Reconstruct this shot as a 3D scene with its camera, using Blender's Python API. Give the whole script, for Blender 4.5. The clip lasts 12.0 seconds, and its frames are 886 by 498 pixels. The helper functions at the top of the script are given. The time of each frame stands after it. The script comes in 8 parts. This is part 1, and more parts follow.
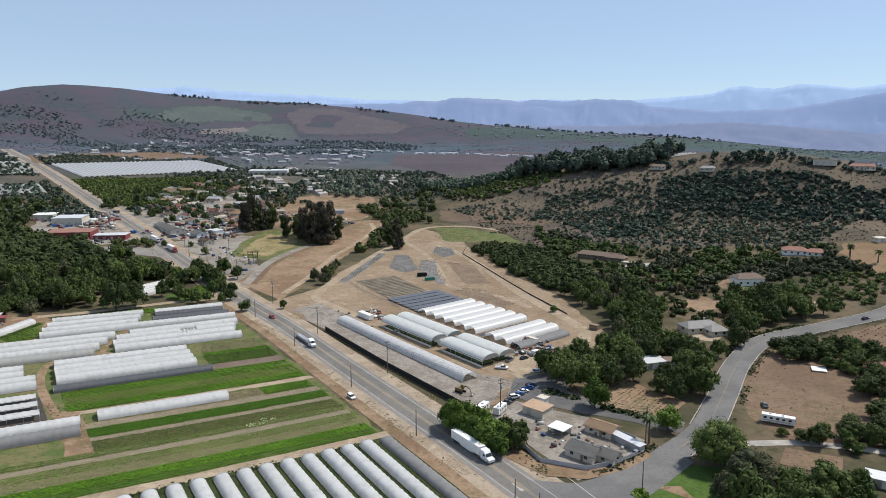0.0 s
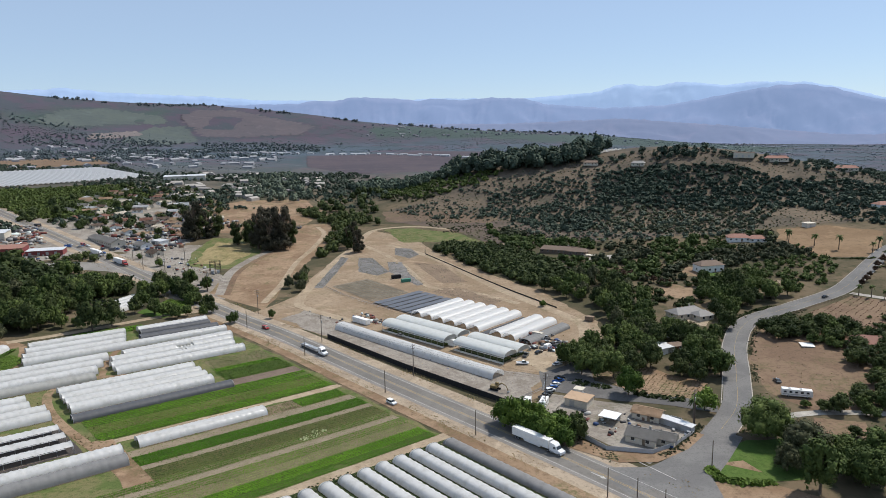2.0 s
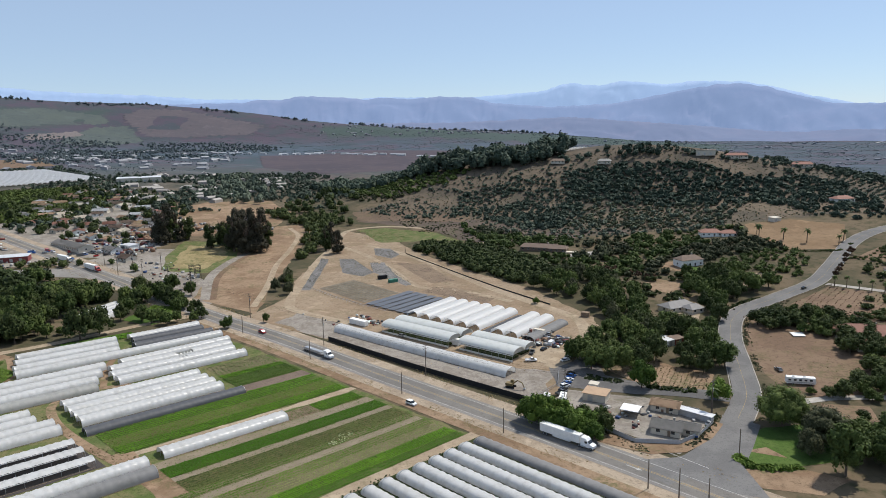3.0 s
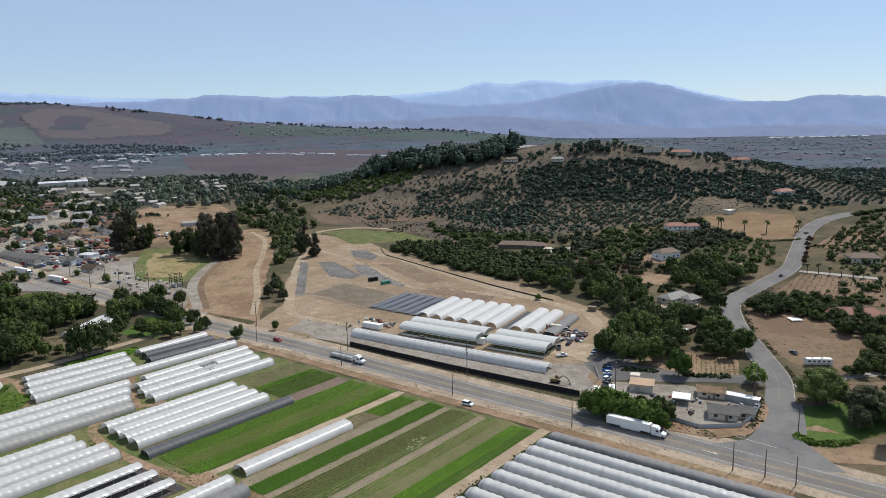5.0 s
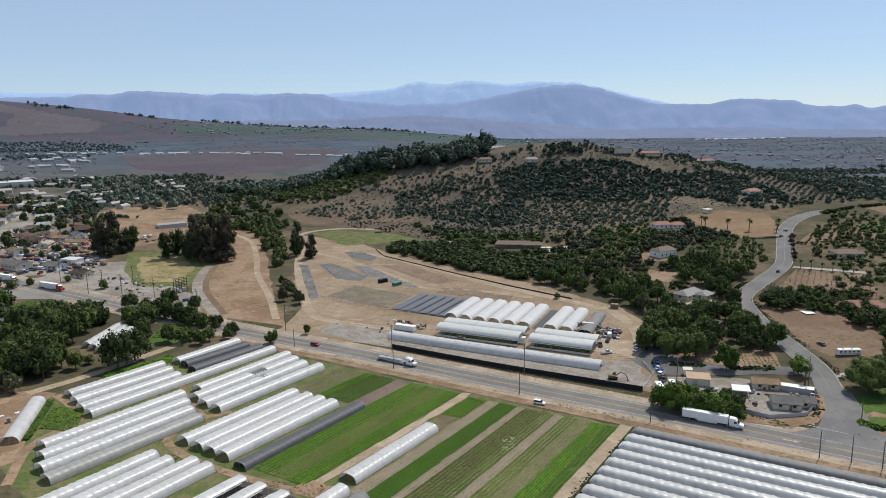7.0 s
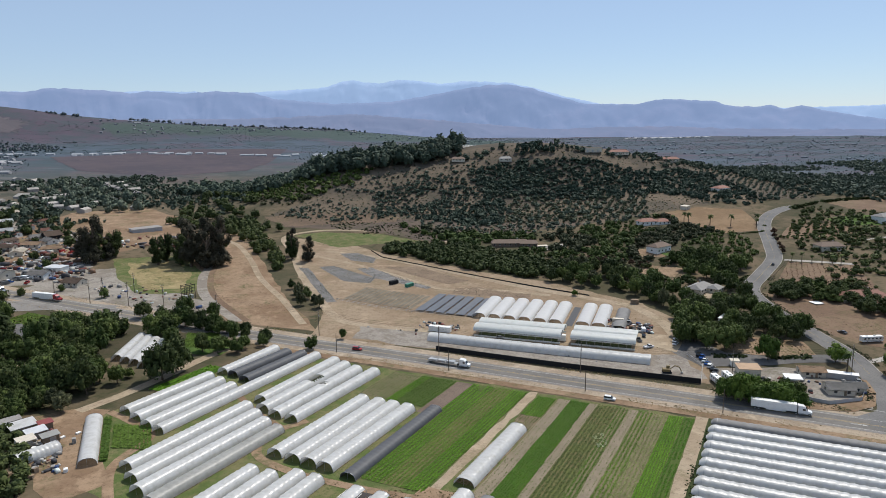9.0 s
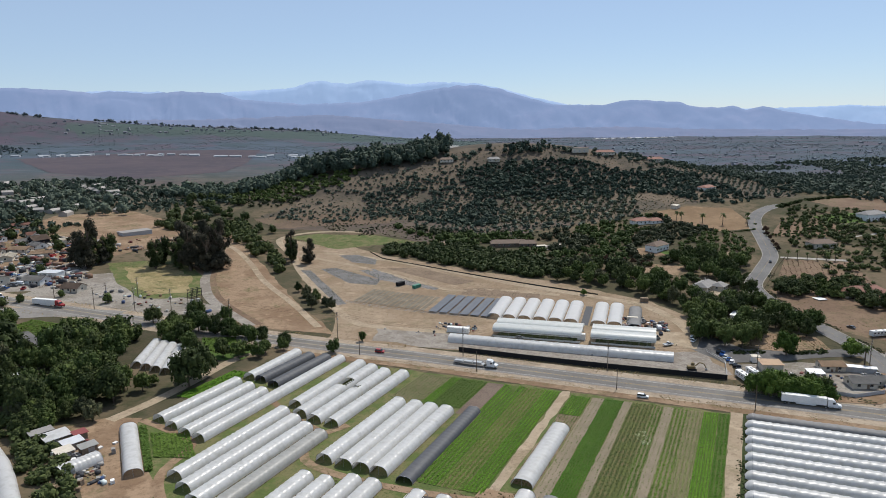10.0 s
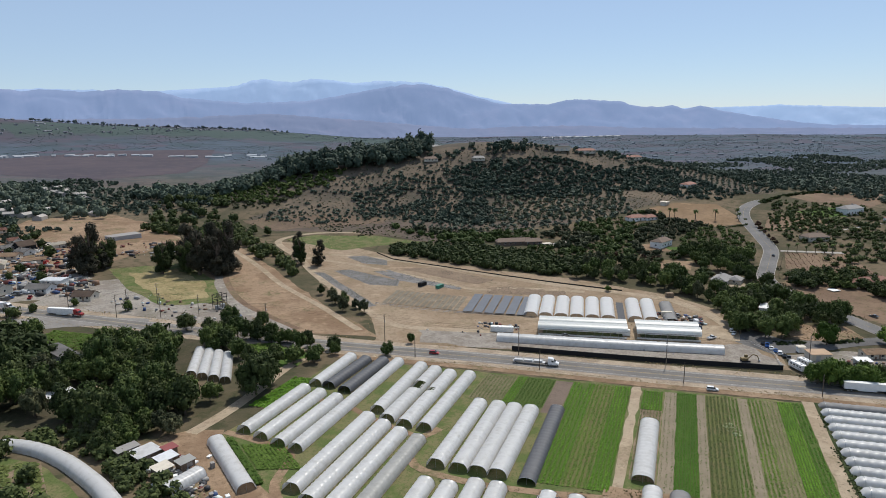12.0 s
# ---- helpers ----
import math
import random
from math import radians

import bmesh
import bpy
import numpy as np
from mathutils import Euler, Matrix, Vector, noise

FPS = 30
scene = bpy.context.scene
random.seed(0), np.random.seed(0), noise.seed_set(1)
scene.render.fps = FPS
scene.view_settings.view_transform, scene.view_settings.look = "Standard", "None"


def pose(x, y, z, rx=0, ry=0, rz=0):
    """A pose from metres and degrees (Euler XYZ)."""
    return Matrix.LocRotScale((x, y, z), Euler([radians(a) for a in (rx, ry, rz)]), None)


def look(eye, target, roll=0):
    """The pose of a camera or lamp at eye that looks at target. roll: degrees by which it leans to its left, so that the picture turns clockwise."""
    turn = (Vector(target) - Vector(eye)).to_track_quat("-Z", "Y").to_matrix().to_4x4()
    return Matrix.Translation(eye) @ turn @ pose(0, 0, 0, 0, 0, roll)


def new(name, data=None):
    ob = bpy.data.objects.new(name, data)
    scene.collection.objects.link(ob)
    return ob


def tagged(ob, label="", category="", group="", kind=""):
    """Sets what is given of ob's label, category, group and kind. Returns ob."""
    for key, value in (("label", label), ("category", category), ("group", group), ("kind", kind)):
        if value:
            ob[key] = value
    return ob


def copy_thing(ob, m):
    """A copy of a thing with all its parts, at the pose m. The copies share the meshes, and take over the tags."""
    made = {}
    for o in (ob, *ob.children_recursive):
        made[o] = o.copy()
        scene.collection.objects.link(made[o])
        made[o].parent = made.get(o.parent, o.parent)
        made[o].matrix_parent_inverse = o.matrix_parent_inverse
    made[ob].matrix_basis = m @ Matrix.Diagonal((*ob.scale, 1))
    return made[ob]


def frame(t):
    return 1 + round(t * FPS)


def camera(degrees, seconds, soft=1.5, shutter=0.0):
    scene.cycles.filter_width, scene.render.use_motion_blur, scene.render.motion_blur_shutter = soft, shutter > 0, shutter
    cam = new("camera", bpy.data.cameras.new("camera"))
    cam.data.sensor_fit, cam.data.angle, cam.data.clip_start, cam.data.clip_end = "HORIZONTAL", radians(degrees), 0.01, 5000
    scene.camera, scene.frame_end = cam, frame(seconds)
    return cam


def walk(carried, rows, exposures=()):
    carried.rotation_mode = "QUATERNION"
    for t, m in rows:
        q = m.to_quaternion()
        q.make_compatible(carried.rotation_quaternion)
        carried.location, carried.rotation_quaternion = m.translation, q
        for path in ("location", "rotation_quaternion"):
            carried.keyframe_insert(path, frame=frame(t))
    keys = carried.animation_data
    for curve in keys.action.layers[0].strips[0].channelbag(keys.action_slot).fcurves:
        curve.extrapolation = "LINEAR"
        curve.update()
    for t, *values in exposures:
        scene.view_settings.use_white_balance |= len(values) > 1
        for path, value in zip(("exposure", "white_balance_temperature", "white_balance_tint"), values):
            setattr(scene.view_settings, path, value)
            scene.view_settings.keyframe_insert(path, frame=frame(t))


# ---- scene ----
cam = camera(65.9, 12.0, soft=0.9)
PATH = [
    (0, (-2.908, 3.591, 104.034), (-2.976, 5.561, 103.691), -0.1),
    (0.5, (-16.199, 2.502, 104.375), (-16.182, 4.472, 104.031), -0.3),
    (1, (-29.448, 2.222, 105.152), (-29.36, 4.19, 104.805), -0.5),
    (1.5, (-43.402, 2.831, 105.487), (-43.241, 4.794, 105.14), -0.7),
    (2, (-57.321, 3.528, 105.949), (-57.085, 5.483, 105.601), -1.0),
    (2.5, (-71.076, 5.424, 106.52), (-70.763, 7.368, 106.168), -1.1),
    (3, (-84.683, 7.736, 106.859), (-84.293, 9.665, 106.505), -1.2),
    (5, (-138.217, 21.444, 109.493), (-137.576, 23.303, 109.128), -1.5),
    (5.5, (-151.511, 25.678, 110.185), (-150.821, 27.519, 109.818), -1.3),
    (6, (-164.529, 30.684, 110.655), (-163.79, 32.506, 110.288), -1.3),
    (6.5, (-177.576, 36.296, 111.068), (-176.792, 38.099, 110.699), -1.1),
    (8.5, (-226.984, 63.196, 112.352), (-226.001, 64.897, 111.977), -1.0),
    (9, (-239.29, 70.649, 112.606), (-238.271, 72.328, 112.23), -0.9),
    (9.5, (-250.661, 78.206, 112.773), (-249.6, 79.86, 112.398), -0.9),
    (10, (-261.751, 86.102, 113.072), (-260.649, 87.728, 112.696), -0.9),
    (10.5, (-272.237, 94.544, 113.191), (-271.098, 96.144, 112.812), -0.9),
    (11, (-283.04, 103.089, 113.271), (-281.864, 104.663, 112.892), -0.8),
    (11.5, (-293.688, 111.809, 113.458), (-292.479, 113.356, 113.079), -0.9),
    (12, (-303.62, 120.491, 113.665), (-302.38, 122.013, 113.284), -0.9),
]
walk(cam, [(t, look(eye, target, roll)) for t, eye, target, roll in PATH], [(0, 0.10), (3, 0.06), (6, 0.0), (9, -0.03), (12, -0.06)])


# ---- light ----
SUN_AZ, SUN_EL = 63.0, 56.0
world = bpy.data.worlds.new("sky")
scene.world = world
world.use_nodes = True
wn, wl = world.node_tree.nodes, world.node_tree.links
sky = wn.new("ShaderNodeTexSky")
sky.sky_type = 'NISHITA'
sky.sun_disc = False
sky.sun_elevation, sky.sun_rotation = radians(SUN_EL), radians(SUN_AZ)
sky.altitude, sky.air_density, sky.dust_density, sky.ozone_density = 900, 0.9, 0.15, 6.0
haze = wn.new("ShaderNodeMix")
haze.data_type = 'RGBA'
haze.inputs["Factor"].default_value = 0.55
haze.inputs["B"].default_value = (4.1, 5.05, 6.3, 1)
wl.new(sky.outputs[0], haze.inputs["A"])
wl.new(haze.outputs["Result"], wn["Background"].inputs[0])
wn["Background"].inputs[1].default_value = 0.12
sun = new("sun", bpy.data.lights.new("sun", 'SUN'))
sun.data.energy, sun.data.angle, sun.data.color = 4.2, radians(0.53), (1.0, 0.955, 0.88)
_a, _e = radians(SUN_AZ), radians(SUN_EL)
sun.matrix_world = look((0, 0, 500), Vector((0, 0, 500)) - Vector((math.sin(_a) * math.cos(_e), math.cos(_a) * math.cos(_e), math.sin(_e))))
scene.view_settings.exposure = 0.0

# ---- materials ----
class Mat:
    """A small node-graph builder round one Principled shader."""

    def __init__(self, name, rough=0.8, metal=0.0, spec=0.3):
        self.m = bpy.data.materials.new(name)
        self.m.use_nodes = True
        self.n, self.l = self.m.node_tree.nodes, self.m.node_tree.links
        self.p = self.n["Principled BSDF"]
        self.p.inputs["Roughness"].default_value = rough
        self.p.inputs["Metallic"].default_value = metal
        self.p.inputs["Specular IOR Level"].default_value = spec
        self.geo = self.n.new("ShaderNodeNewGeometry")
        self.pos = self.geo.outputs["Position"]

    def noise(self, scale, detail=4.0, rough=0.6, stretch=None, turn=0.0):
        t = self.n.new("ShaderNodeTexNoise")
        t.inputs["Scale"].default_value, t.inputs["Detail"].default_value, t.inputs["Roughness"].default_value = scale, detail, rough
        if stretch:
            mp = self.n.new("ShaderNodeMapping")
            mp.vector_type = 'TEXTURE'
            mp.inputs["Scale"].default_value = stretch
            mp.inputs["Rotation"].default_value = (0, 0, turn)
            self.l.new(self.pos, mp.inputs["Vector"])
            self.l.new(mp.outputs[0], t.inputs["Vector"])
        else:
            self.l.new(self.pos, t.inputs["Vector"])
        return t.outputs["Fac"]

    def ramp(self, fac, lo, hi):
        r = self.n.new("ShaderNodeMapRange")
        r.interpolation_type = 'SMOOTHSTEP'
        r.inputs["From Min"].default_value, r.inputs["From Max"].default_value = lo, hi
        self.l.new(fac, r.inputs["Value"])
        return r.outputs[0]

    def mix(self, fac, a, b):
        x = self.n.new("ShaderNodeMix")
        x.data_type = 'RGBA'
        for s, v in ((x.inputs["Factor"], fac), (x.inputs["A"], a), (x.inputs["B"], b)):
            if isinstance(v, (tuple, float, int)):
                s.default_value = v
            else:
                self.l.new(v, s)
        return x.outputs["Result"]

    def mul(self, a, b):
        x = self.n.new("ShaderNodeMath")
        x.operation = 'MULTIPLY'
        for s, v in ((x.inputs[0], a), (x.inputs[1], b)):
            if isinstance(v, (float, int)):
                s.default_value = v
            else:
                self.l.new(v, s)
        return x.outputs[0]

    def attr(self, name):
        a = self.n.new("ShaderNodeAttribute")
        a.attribute_name = name
        sp = self.n.new("ShaderNodeSeparateColor")
        self.l.new(a.outputs["Color"], sp.inputs[0])
        return sp.outputs

    def island(self):
        return self.geo.outputs["Random Per Island"]

    def random(self):
        return self.n.new("ShaderNodeObjectInfo").outputs["Random"]

    def wave(self, turn, pitch, distort=0.0):
        w = self.n.new("ShaderNodeTexWave")
        w.inputs["Scale"].default_value = 0.314 / pitch
        w.inputs["Distortion"].default_value = distort
        w.inputs["Detail Scale"].default_value = 0.2
        mp = self.n.new("ShaderNodeMapping")
        mp.inputs["Rotation"].default_value = (0, 0, turn)
        self.l.new(self.pos, mp.inputs["Vector"])
        self.l.new(mp.outputs[0], w.inputs["Vector"])
        return w.outputs["Fac"]

    def bump(self, fac, strength, dist):
        b = self.n.new("ShaderNodeBump")
        b.inputs["Strength"].default_value, b.inputs["Distance"].default_value = strength, dist
        self.l.new(fac, b.inputs["Height"])
        self.l.new(b.outputs[0], self.p.inputs["Normal"])

    def base(self, c):
        if isinstance(c, tuple):
            self.p.inputs["Base Color"].default_value = c
        else:
            self.l.new(c, self.p.inputs["Base Color"])
        return self.m


def earthy(name, a, b, c, big=0.03, small=0.9, rough=0.95, bump=0.15, weed=0.0):
    """Ground or stone: two tones in broad patches, a third as fine specks, pale scuffs, and weeds where asked."""
    m = Mat(name, rough, spec=0.15)
    k = m.mix(m.ramp(m.noise(big, 8, 0.68), 0.42, 0.58), a, b)
    k = m.mix(m.mul(m.ramp(m.noise(small, 6, 0.75), 0.48, 0.66), 0.8), k, c)
    pale = tuple(min(0.8, v * 1.22) for v in a[:3]) + (1.0,)
    k = m.mix(m.mul(m.ramp(m.noise(big * 3.1, 7, 0.72), 0.53, 0.66), 0.75), k, pale)
    k = m.mix(m.mul(m.ramp(m.noise(small * 4.0, 3, 0.7), 0.55, 0.75), 0.45), k, tuple(v * 0.55 for v in c[:3]) + (1.0,))
    if weed:
        w = m.mul(m.ramp(m.noise(big * 1.7, 5, 0.6), 0.50, 0.62), m.ramp(m.noise(small * 1.3, 5, 0.7), 0.42, 0.6))
        k = m.mix(m.mul(w, weed), k, (0.085, 0.090, 0.035, 1))
    m.bump(m.noise(small * 2.0, 4), 0.5, bump)
    return m.base(k)


def painted(name, col, rough=0.6, metal=0.0, wear=0.25, scale=0.8, spec=0.4):
    """A man-made surface with faint soiling."""
    m = Mat(name, rough, metal, spec)
    dark = tuple(v * 0.68 for v in col[:3]) + (1.0,)
    k = m.mix(m.mul(m.ramp(m.noise(scale, 5, 0.65), 0.4, 0.75), wear * 2), col, dark)
    return m.base(k)


def leafy(name, dark, light, rough=0.7, grain=0.7, bump=0.4, vary=0.45, rows=None):
    """Foliage: each clump of leaves takes its own tone, each plant another."""
    m = Mat(name, rough, spec=0.12)
    tone = m.n.new("ShaderNodeMath")
    tone.operation = 'MULTIPLY_ADD'
    m.l.new(m.ramp(m.noise(grain, 3, 0.7, *(((14.0, 1.0, 1.0), rows) if rows else ())), 0.4, 0.6), tone.inputs[0])
    tone.inputs[1].default_value = 0.55
    m.l.new(m.mul(m.island(), vary), tone.inputs[2])
    k = m.mix(tone.outputs[0], dark, light)
    m.bump(m.noise(grain * 1.3, 4, 0.7), bump, 0.5 / grain)
    k2 = m.mix(m.random(), (0.62, 0.66, 0.58, 1), (1.45, 1.32, 1.2, 1))
    x = m.n.new("ShaderNodeMix")
    x.data_type, x.blend_type = 'RGBA', 'MULTIPLY'
    x.inputs["Factor"].default_value = 1.0
    m.l.new(k, x.inputs["A"])
    m.l.new(k2, x.inputs["B"])
    k3 = m.mix(m.mul(m.ramp(m.noise(0.05, 3), 0.35, 0.65), 0.35), x.outputs["Result"], tuple(v * 0.6 for v in dark[:3]) + (1,))
    return m.base(k3)


M_LEAF_DARK = leafy("leaf_dark", (0.028, 0.042, 0.016, 1), (0.080, 0.106, 0.036, 1))
M_LEAF_MID = leafy("leaf_mid", (0.038, 0.062, 0.018, 1), (0.112, 0.152, 0.046, 1))
M_LEAF_LIGHT = leafy("leaf_light", (0.044, 0.084, 0.016, 1), (0.118, 0.182, 0.036, 1))
M_LEAF_GREY = leafy("leaf_grey", (0.040, 0.048, 0.027, 1), (0.100, 0.110, 0.060, 1))
M_LEAF_GUM = leafy("leaf_gum", (0.036, 0.036, 0.026, 1), (0.084, 0.078, 0.056, 1))
M_LEAF_RUST = leafy("leaf_rust", (0.050, 0.032, 0.022, 1), (0.110, 0.065, 0.045, 1))
# hillside leaves: bluish tint of air haze put into the leaf colour
M_LEAF_FAR = leafy("leaf_far_hazed", (0.064, 0.088, 0.072, 1), (0.108, 0.138, 0.106, 1), grain=0.3, bump=0.2)
M_LEAF_OLIVE = leafy("leaf_olive", (0.085, 0.098, 0.066, 1), (0.140, 0.155, 0.098, 1), grain=0.3, bump=0.2)
# hilltop and valley leaves, paler and bluer to paint the haze over them
M_LEAF_PINE = leafy("leaf_hazed_green", (0.046, 0.069, 0.058, 1), (0.080, 0.112, 0.084, 1), grain=0.3, bump=0.2)
M_LEAF_VFAR = leafy("leaf_very_far_hazed", (0.078, 0.106, 0.122, 1), (0.106, 0.136, 0.152, 1), grain=0.15, bump=0.0)
M_BARK = earthy("bark", (0.10, 0.075, 0.055, 1), (0.16, 0.125, 0.095, 1), (0.06, 0.045, 0.035, 1), 0.5, 4.0)
M_ASPHALT = earthy("asphalt", (0.200, 0.185, 0.170, 1), (0.240, 0.222, 0.202, 1), (0.160, 0.148, 0.137, 1), 0.05, 1.2, 0.9, 0.01)
M_ASPHALT_DARK = earthy("asphalt_dark", (0.105, 0.100, 0.098, 1), (0.145, 0.138, 0.132, 1), (0.085, 0.082, 0.080, 1), 0.06, 1.0, 0.9, 0.01)
M_ASPHALT_MID = earthy("asphalt_side", (0.142, 0.137, 0.133, 1), (0.178, 0.171, 0.164, 1), (0.115, 0.111, 0.108, 1), 0.05, 1.2, 0.9, 0.01)
M_SHOULDER = earthy("shoulder", (0.36, 0.29, 0.215, 1), (0.28, 0.22, 0.16, 1), (0.20, 0.155, 0.11, 1), 0.06, 0.7)
M_DIRT = earthy("dirt", (0.270, 0.188, 0.122, 1), (0.195, 0.126, 0.078, 1), (0.145, 0.096, 0.060, 1), 0.03, 0.35, weed=0.7)
M_NURSERY = earthy("nursery_dirt", (0.285, 0.215, 0.148, 1), (0.235, 0.168, 0.110, 1), (0.175, 0.125, 0.082, 1), 0.03, 0.4, weed=0.3)
M_DIRT_PALE = earthy("dirt_pale", (0.345, 0.275, 0.195, 1), (0.290, 0.222, 0.152, 1), (0.22, 0.165, 0.115, 1), 0.035, 0.5, weed=0.35)
M_DIRT_BROWN = earthy("dirt_brown", (0.155, 0.102, 0.068, 1), (0.200, 0.136, 0.090, 1), (0.11, 0.073, 0.05, 1), 0.03, 0.4, weed=0.5)
M_GRAVEL = earthy("gravel_grey", (0.285, 0.255, 0.220, 1), (0.21, 0.18, 0.15, 1), (0.14, 0.125, 0.11, 1), 0.05, 0.6, weed=0.4)
M_DRYGRASS = earthy("dry_grass", (0.285, 0.225, 0.120, 1), (0.225, 0.175, 0.088, 1), (0.135, 0.135, 0.045, 1), 0.05, 0.3, weed=0.9)
M_WEEDS = earthy("weeds", (0.085, 0.112, 0.034, 1), (0.155, 0.140, 0.066, 1), (0.056, 0.078, 0.022, 1), 0.12, 0.8)
M_LAWN = earthy("lawn", (0.058, 0.105, 0.020, 1), (0.082, 0.125, 0.030, 1), (0.042, 0.074, 0.016, 1), 0.08, 0.9)
M_PAINT_WHITE = painted("road_paint_white", (0.46, 0.445, 0.42, 1), 0.8, wear=0.4)
M_PAINT_YELLOW = painted("road_paint_yellow", (0.38, 0.26, 0.09, 1), 0.7)
M_WHITE = painted("white_paint", (0.78, 0.77, 0.74, 1), 0.5)
M_CREAM = painted("cream_stucco", (0.58, 0.52, 0.43, 1), 0.85)
M_GREYROOF = painted("grey_shingle", (0.27, 0.255, 0.24, 1), 0.9, scale=0.5)
M_BROWNROOF = painted("brown_shingle", (0.175, 0.125, 0.095, 1), 0.9, scale=0.5)
M_TANROOF = painted("tan_roof", (0.42, 0.29, 0.19, 1), 0.9, scale=0.5)
M_REDROOF = painted("terracotta_tile", (0.27, 0.135, 0.10, 1), 0.85, scale=0.6)
M_REDWALL = painted("red_paint", (0.22, 0.05, 0.048, 1), 0.7)
M_METALROOF = painted("pale_sheet_metal", (0.62, 0.62, 0.62, 1), 0.45, 0.2)
M_GLASSDARK = painted("dark_window_glass", (0.025, 0.03, 0.035, 1), 0.08, spec=0.6)
M_BLACK = painted("black_fabric", (0.014, 0.014, 0.015, 1), 0.9)
M_TYRE = painted("tyre_rubber", (0.02, 0.02, 0.02, 1), 0.85)
M_STEEL = painted("galvanised_steel", (0.42, 0.43, 0.44, 1), 0.45, 0.7)
M_POLE = earthy("pole_wood", (0.13, 0.10, 0.08, 1), (0.18, 0.145, 0.115, 1), (0.08, 0.065, 0.055, 1), 0.5, 3.0)
M_WOOD = earthy("weathered_wood", (0.27, 0.20, 0.14, 1), (0.20, 0.15, 0.11, 1), (0.14, 0.11, 0.08, 1), 0.4, 2.5)
M_CONCRETE = earthy("concrete", (0.37, 0.34, 0.30, 1), (0.30, 0.275, 0.245, 1), (0.23, 0.21, 0.19, 1), 0.12, 1.2, 0.9, 0.01)
M_GREYWALL = painted("grey_block_wall", (0.40, 0.40, 0.41, 1), 0.85)


def film(name, col, dirt, rough, through_light):
    """Polythene skin: milky, a little shiny, soiled in streaks, letting some light through."""
    m = Mat(name, rough, spec=0.5)
    k = m.mix(m.mul(m.ramp(m.noise(0.35, 5, 0.65), 0.42, 0.72), 0.75), col, dirt)
    k = m.mix(m.mul(m.random(), 0.28), k, dirt)
    m.base(k)
    tr = m.n.new("ShaderNodeBsdfTranslucent")
    m.l.new(k, tr.inputs["Color"])
    mx = m.n.new("ShaderNodeMixShader")
    mx.inputs[0].default_value = through_light
    m.l.new(m.p.outputs[0], mx.inputs[1])
    m.l.new(tr.outputs[0], mx.inputs[2])
    m.l.new(mx.outputs[0], m.n["Material Output"].inputs[0])
    m.bump(m.noise(0.9, 3), 0.35, 0.08)
    return m.m


M_FILM = film("white_film", (0.71, 0.70, 0.685, 1), (0.53, 0.515, 0.485, 1), 0.34, 0.32)
M_FILM_NEW = film("new_white_film", (0.88, 0.88, 0.87, 1), (0.82, 0.815, 0.80, 1), 0.35, 0.45)
M_FILM_OLD = film("old_grey_film", (0.46, 0.45, 0.42, 1), (0.34, 0.33, 0.30, 1), 0.45, 0.35)
M_SHADE = film("dark_shade_cloth", (0.085, 0.088, 0.098, 1), (0.12, 0.12, 0.125, 1), 0.6, 0.25)
M_SHADE_GREY = film("grey_shade_cloth", (0.23, 0.225, 0.22, 1), (0.17, 0.165, 0.16, 1), 0.7, 0.2)
M_GHFILM = film("greenhouse_film", (0.78, 0.79, 0.76, 1), (0.66, 0.66, 0.62, 1), 0.35, 0.34)

# ---- mesh helpers ----
rng = np.random.default_rng(7)


def H(x, y):
    """Height of the land."""
    x, y = np.asarray(x, float), np.asarray(y, float)
    sp = lambda v, w: np.logaddexp(0, v / w) * w
    rise = 46 * (1 - np.exp(-sp(y - 440, 40) / 900)) / (1 + np.exp(np.clip((x - 0.35 * y - 150) / 250, -40, 40)))
    h = -1.5 + rise + 45 * (1 - np.exp(-sp(-x - 60, 30) / 1000))
    h = h + 30 * np.exp(-((x - 450) / 200) ** 2 / 2 - ((y - 550) / 200) ** 2 / 2)
    dx, dy = x - 290, y - 755
    a, p = .847 * dx - .532 * dy, .532 * dx + .847 * dy
    h = h + 59 * np.exp(-(a / 150) ** 2 / 2 - (p / np.where(p < 0, 65, 90)) ** 2 / 2)
    for cx, cy, am, sg in HILLS:
        h = h + am * np.exp(-(((x - cx) ** 2 + (y - cy) ** 2) / sg ** 2) / 2)
    return h


HILLS = ((-1498, 2474, 182, 331), (-1046, 2781, 83, 270), (-736, 3028, 85, 274), (-420, 2839, 55, 251), (-75, 2993, 64, 331), (626, 2687, 45, 486), (90, 855, 22, 70), (228, 768, -7, 42), (290, 856, 16, 55))


def hz(x, y):
    return float(H(x, y))


def mesh_np(name, verts, faces, mat, smooth=False):
    """One mesh from arrays: verts (n, 3), faces (m, 3 or 4)."""
    me = bpy.data.meshes.new(name)
    verts, faces = np.asarray(verts, np.float32), np.asarray(faces, np.int32)
    me.vertices.add(len(verts))
    me.vertices.foreach_set("co", verts.ravel())
    k = faces.shape[1]
    me.loops.add(faces.size)
    me.loops.foreach_set("vertex_index", faces.ravel())
    me.polygons.add(len(faces))
    me.polygons.foreach_set("loop_start", np.arange(0, faces.size, k, dtype=np.int32))
    me.polygons.foreach_set("loop_total", np.full(len(faces), k, np.int32))
    if smooth:
        me.polygons.foreach_set("use_smooth", np.ones(len(faces), bool))
    me.update(calc_edges=True)
    me.validate()
    if mat:
        me.materials.append(mat)
    return me


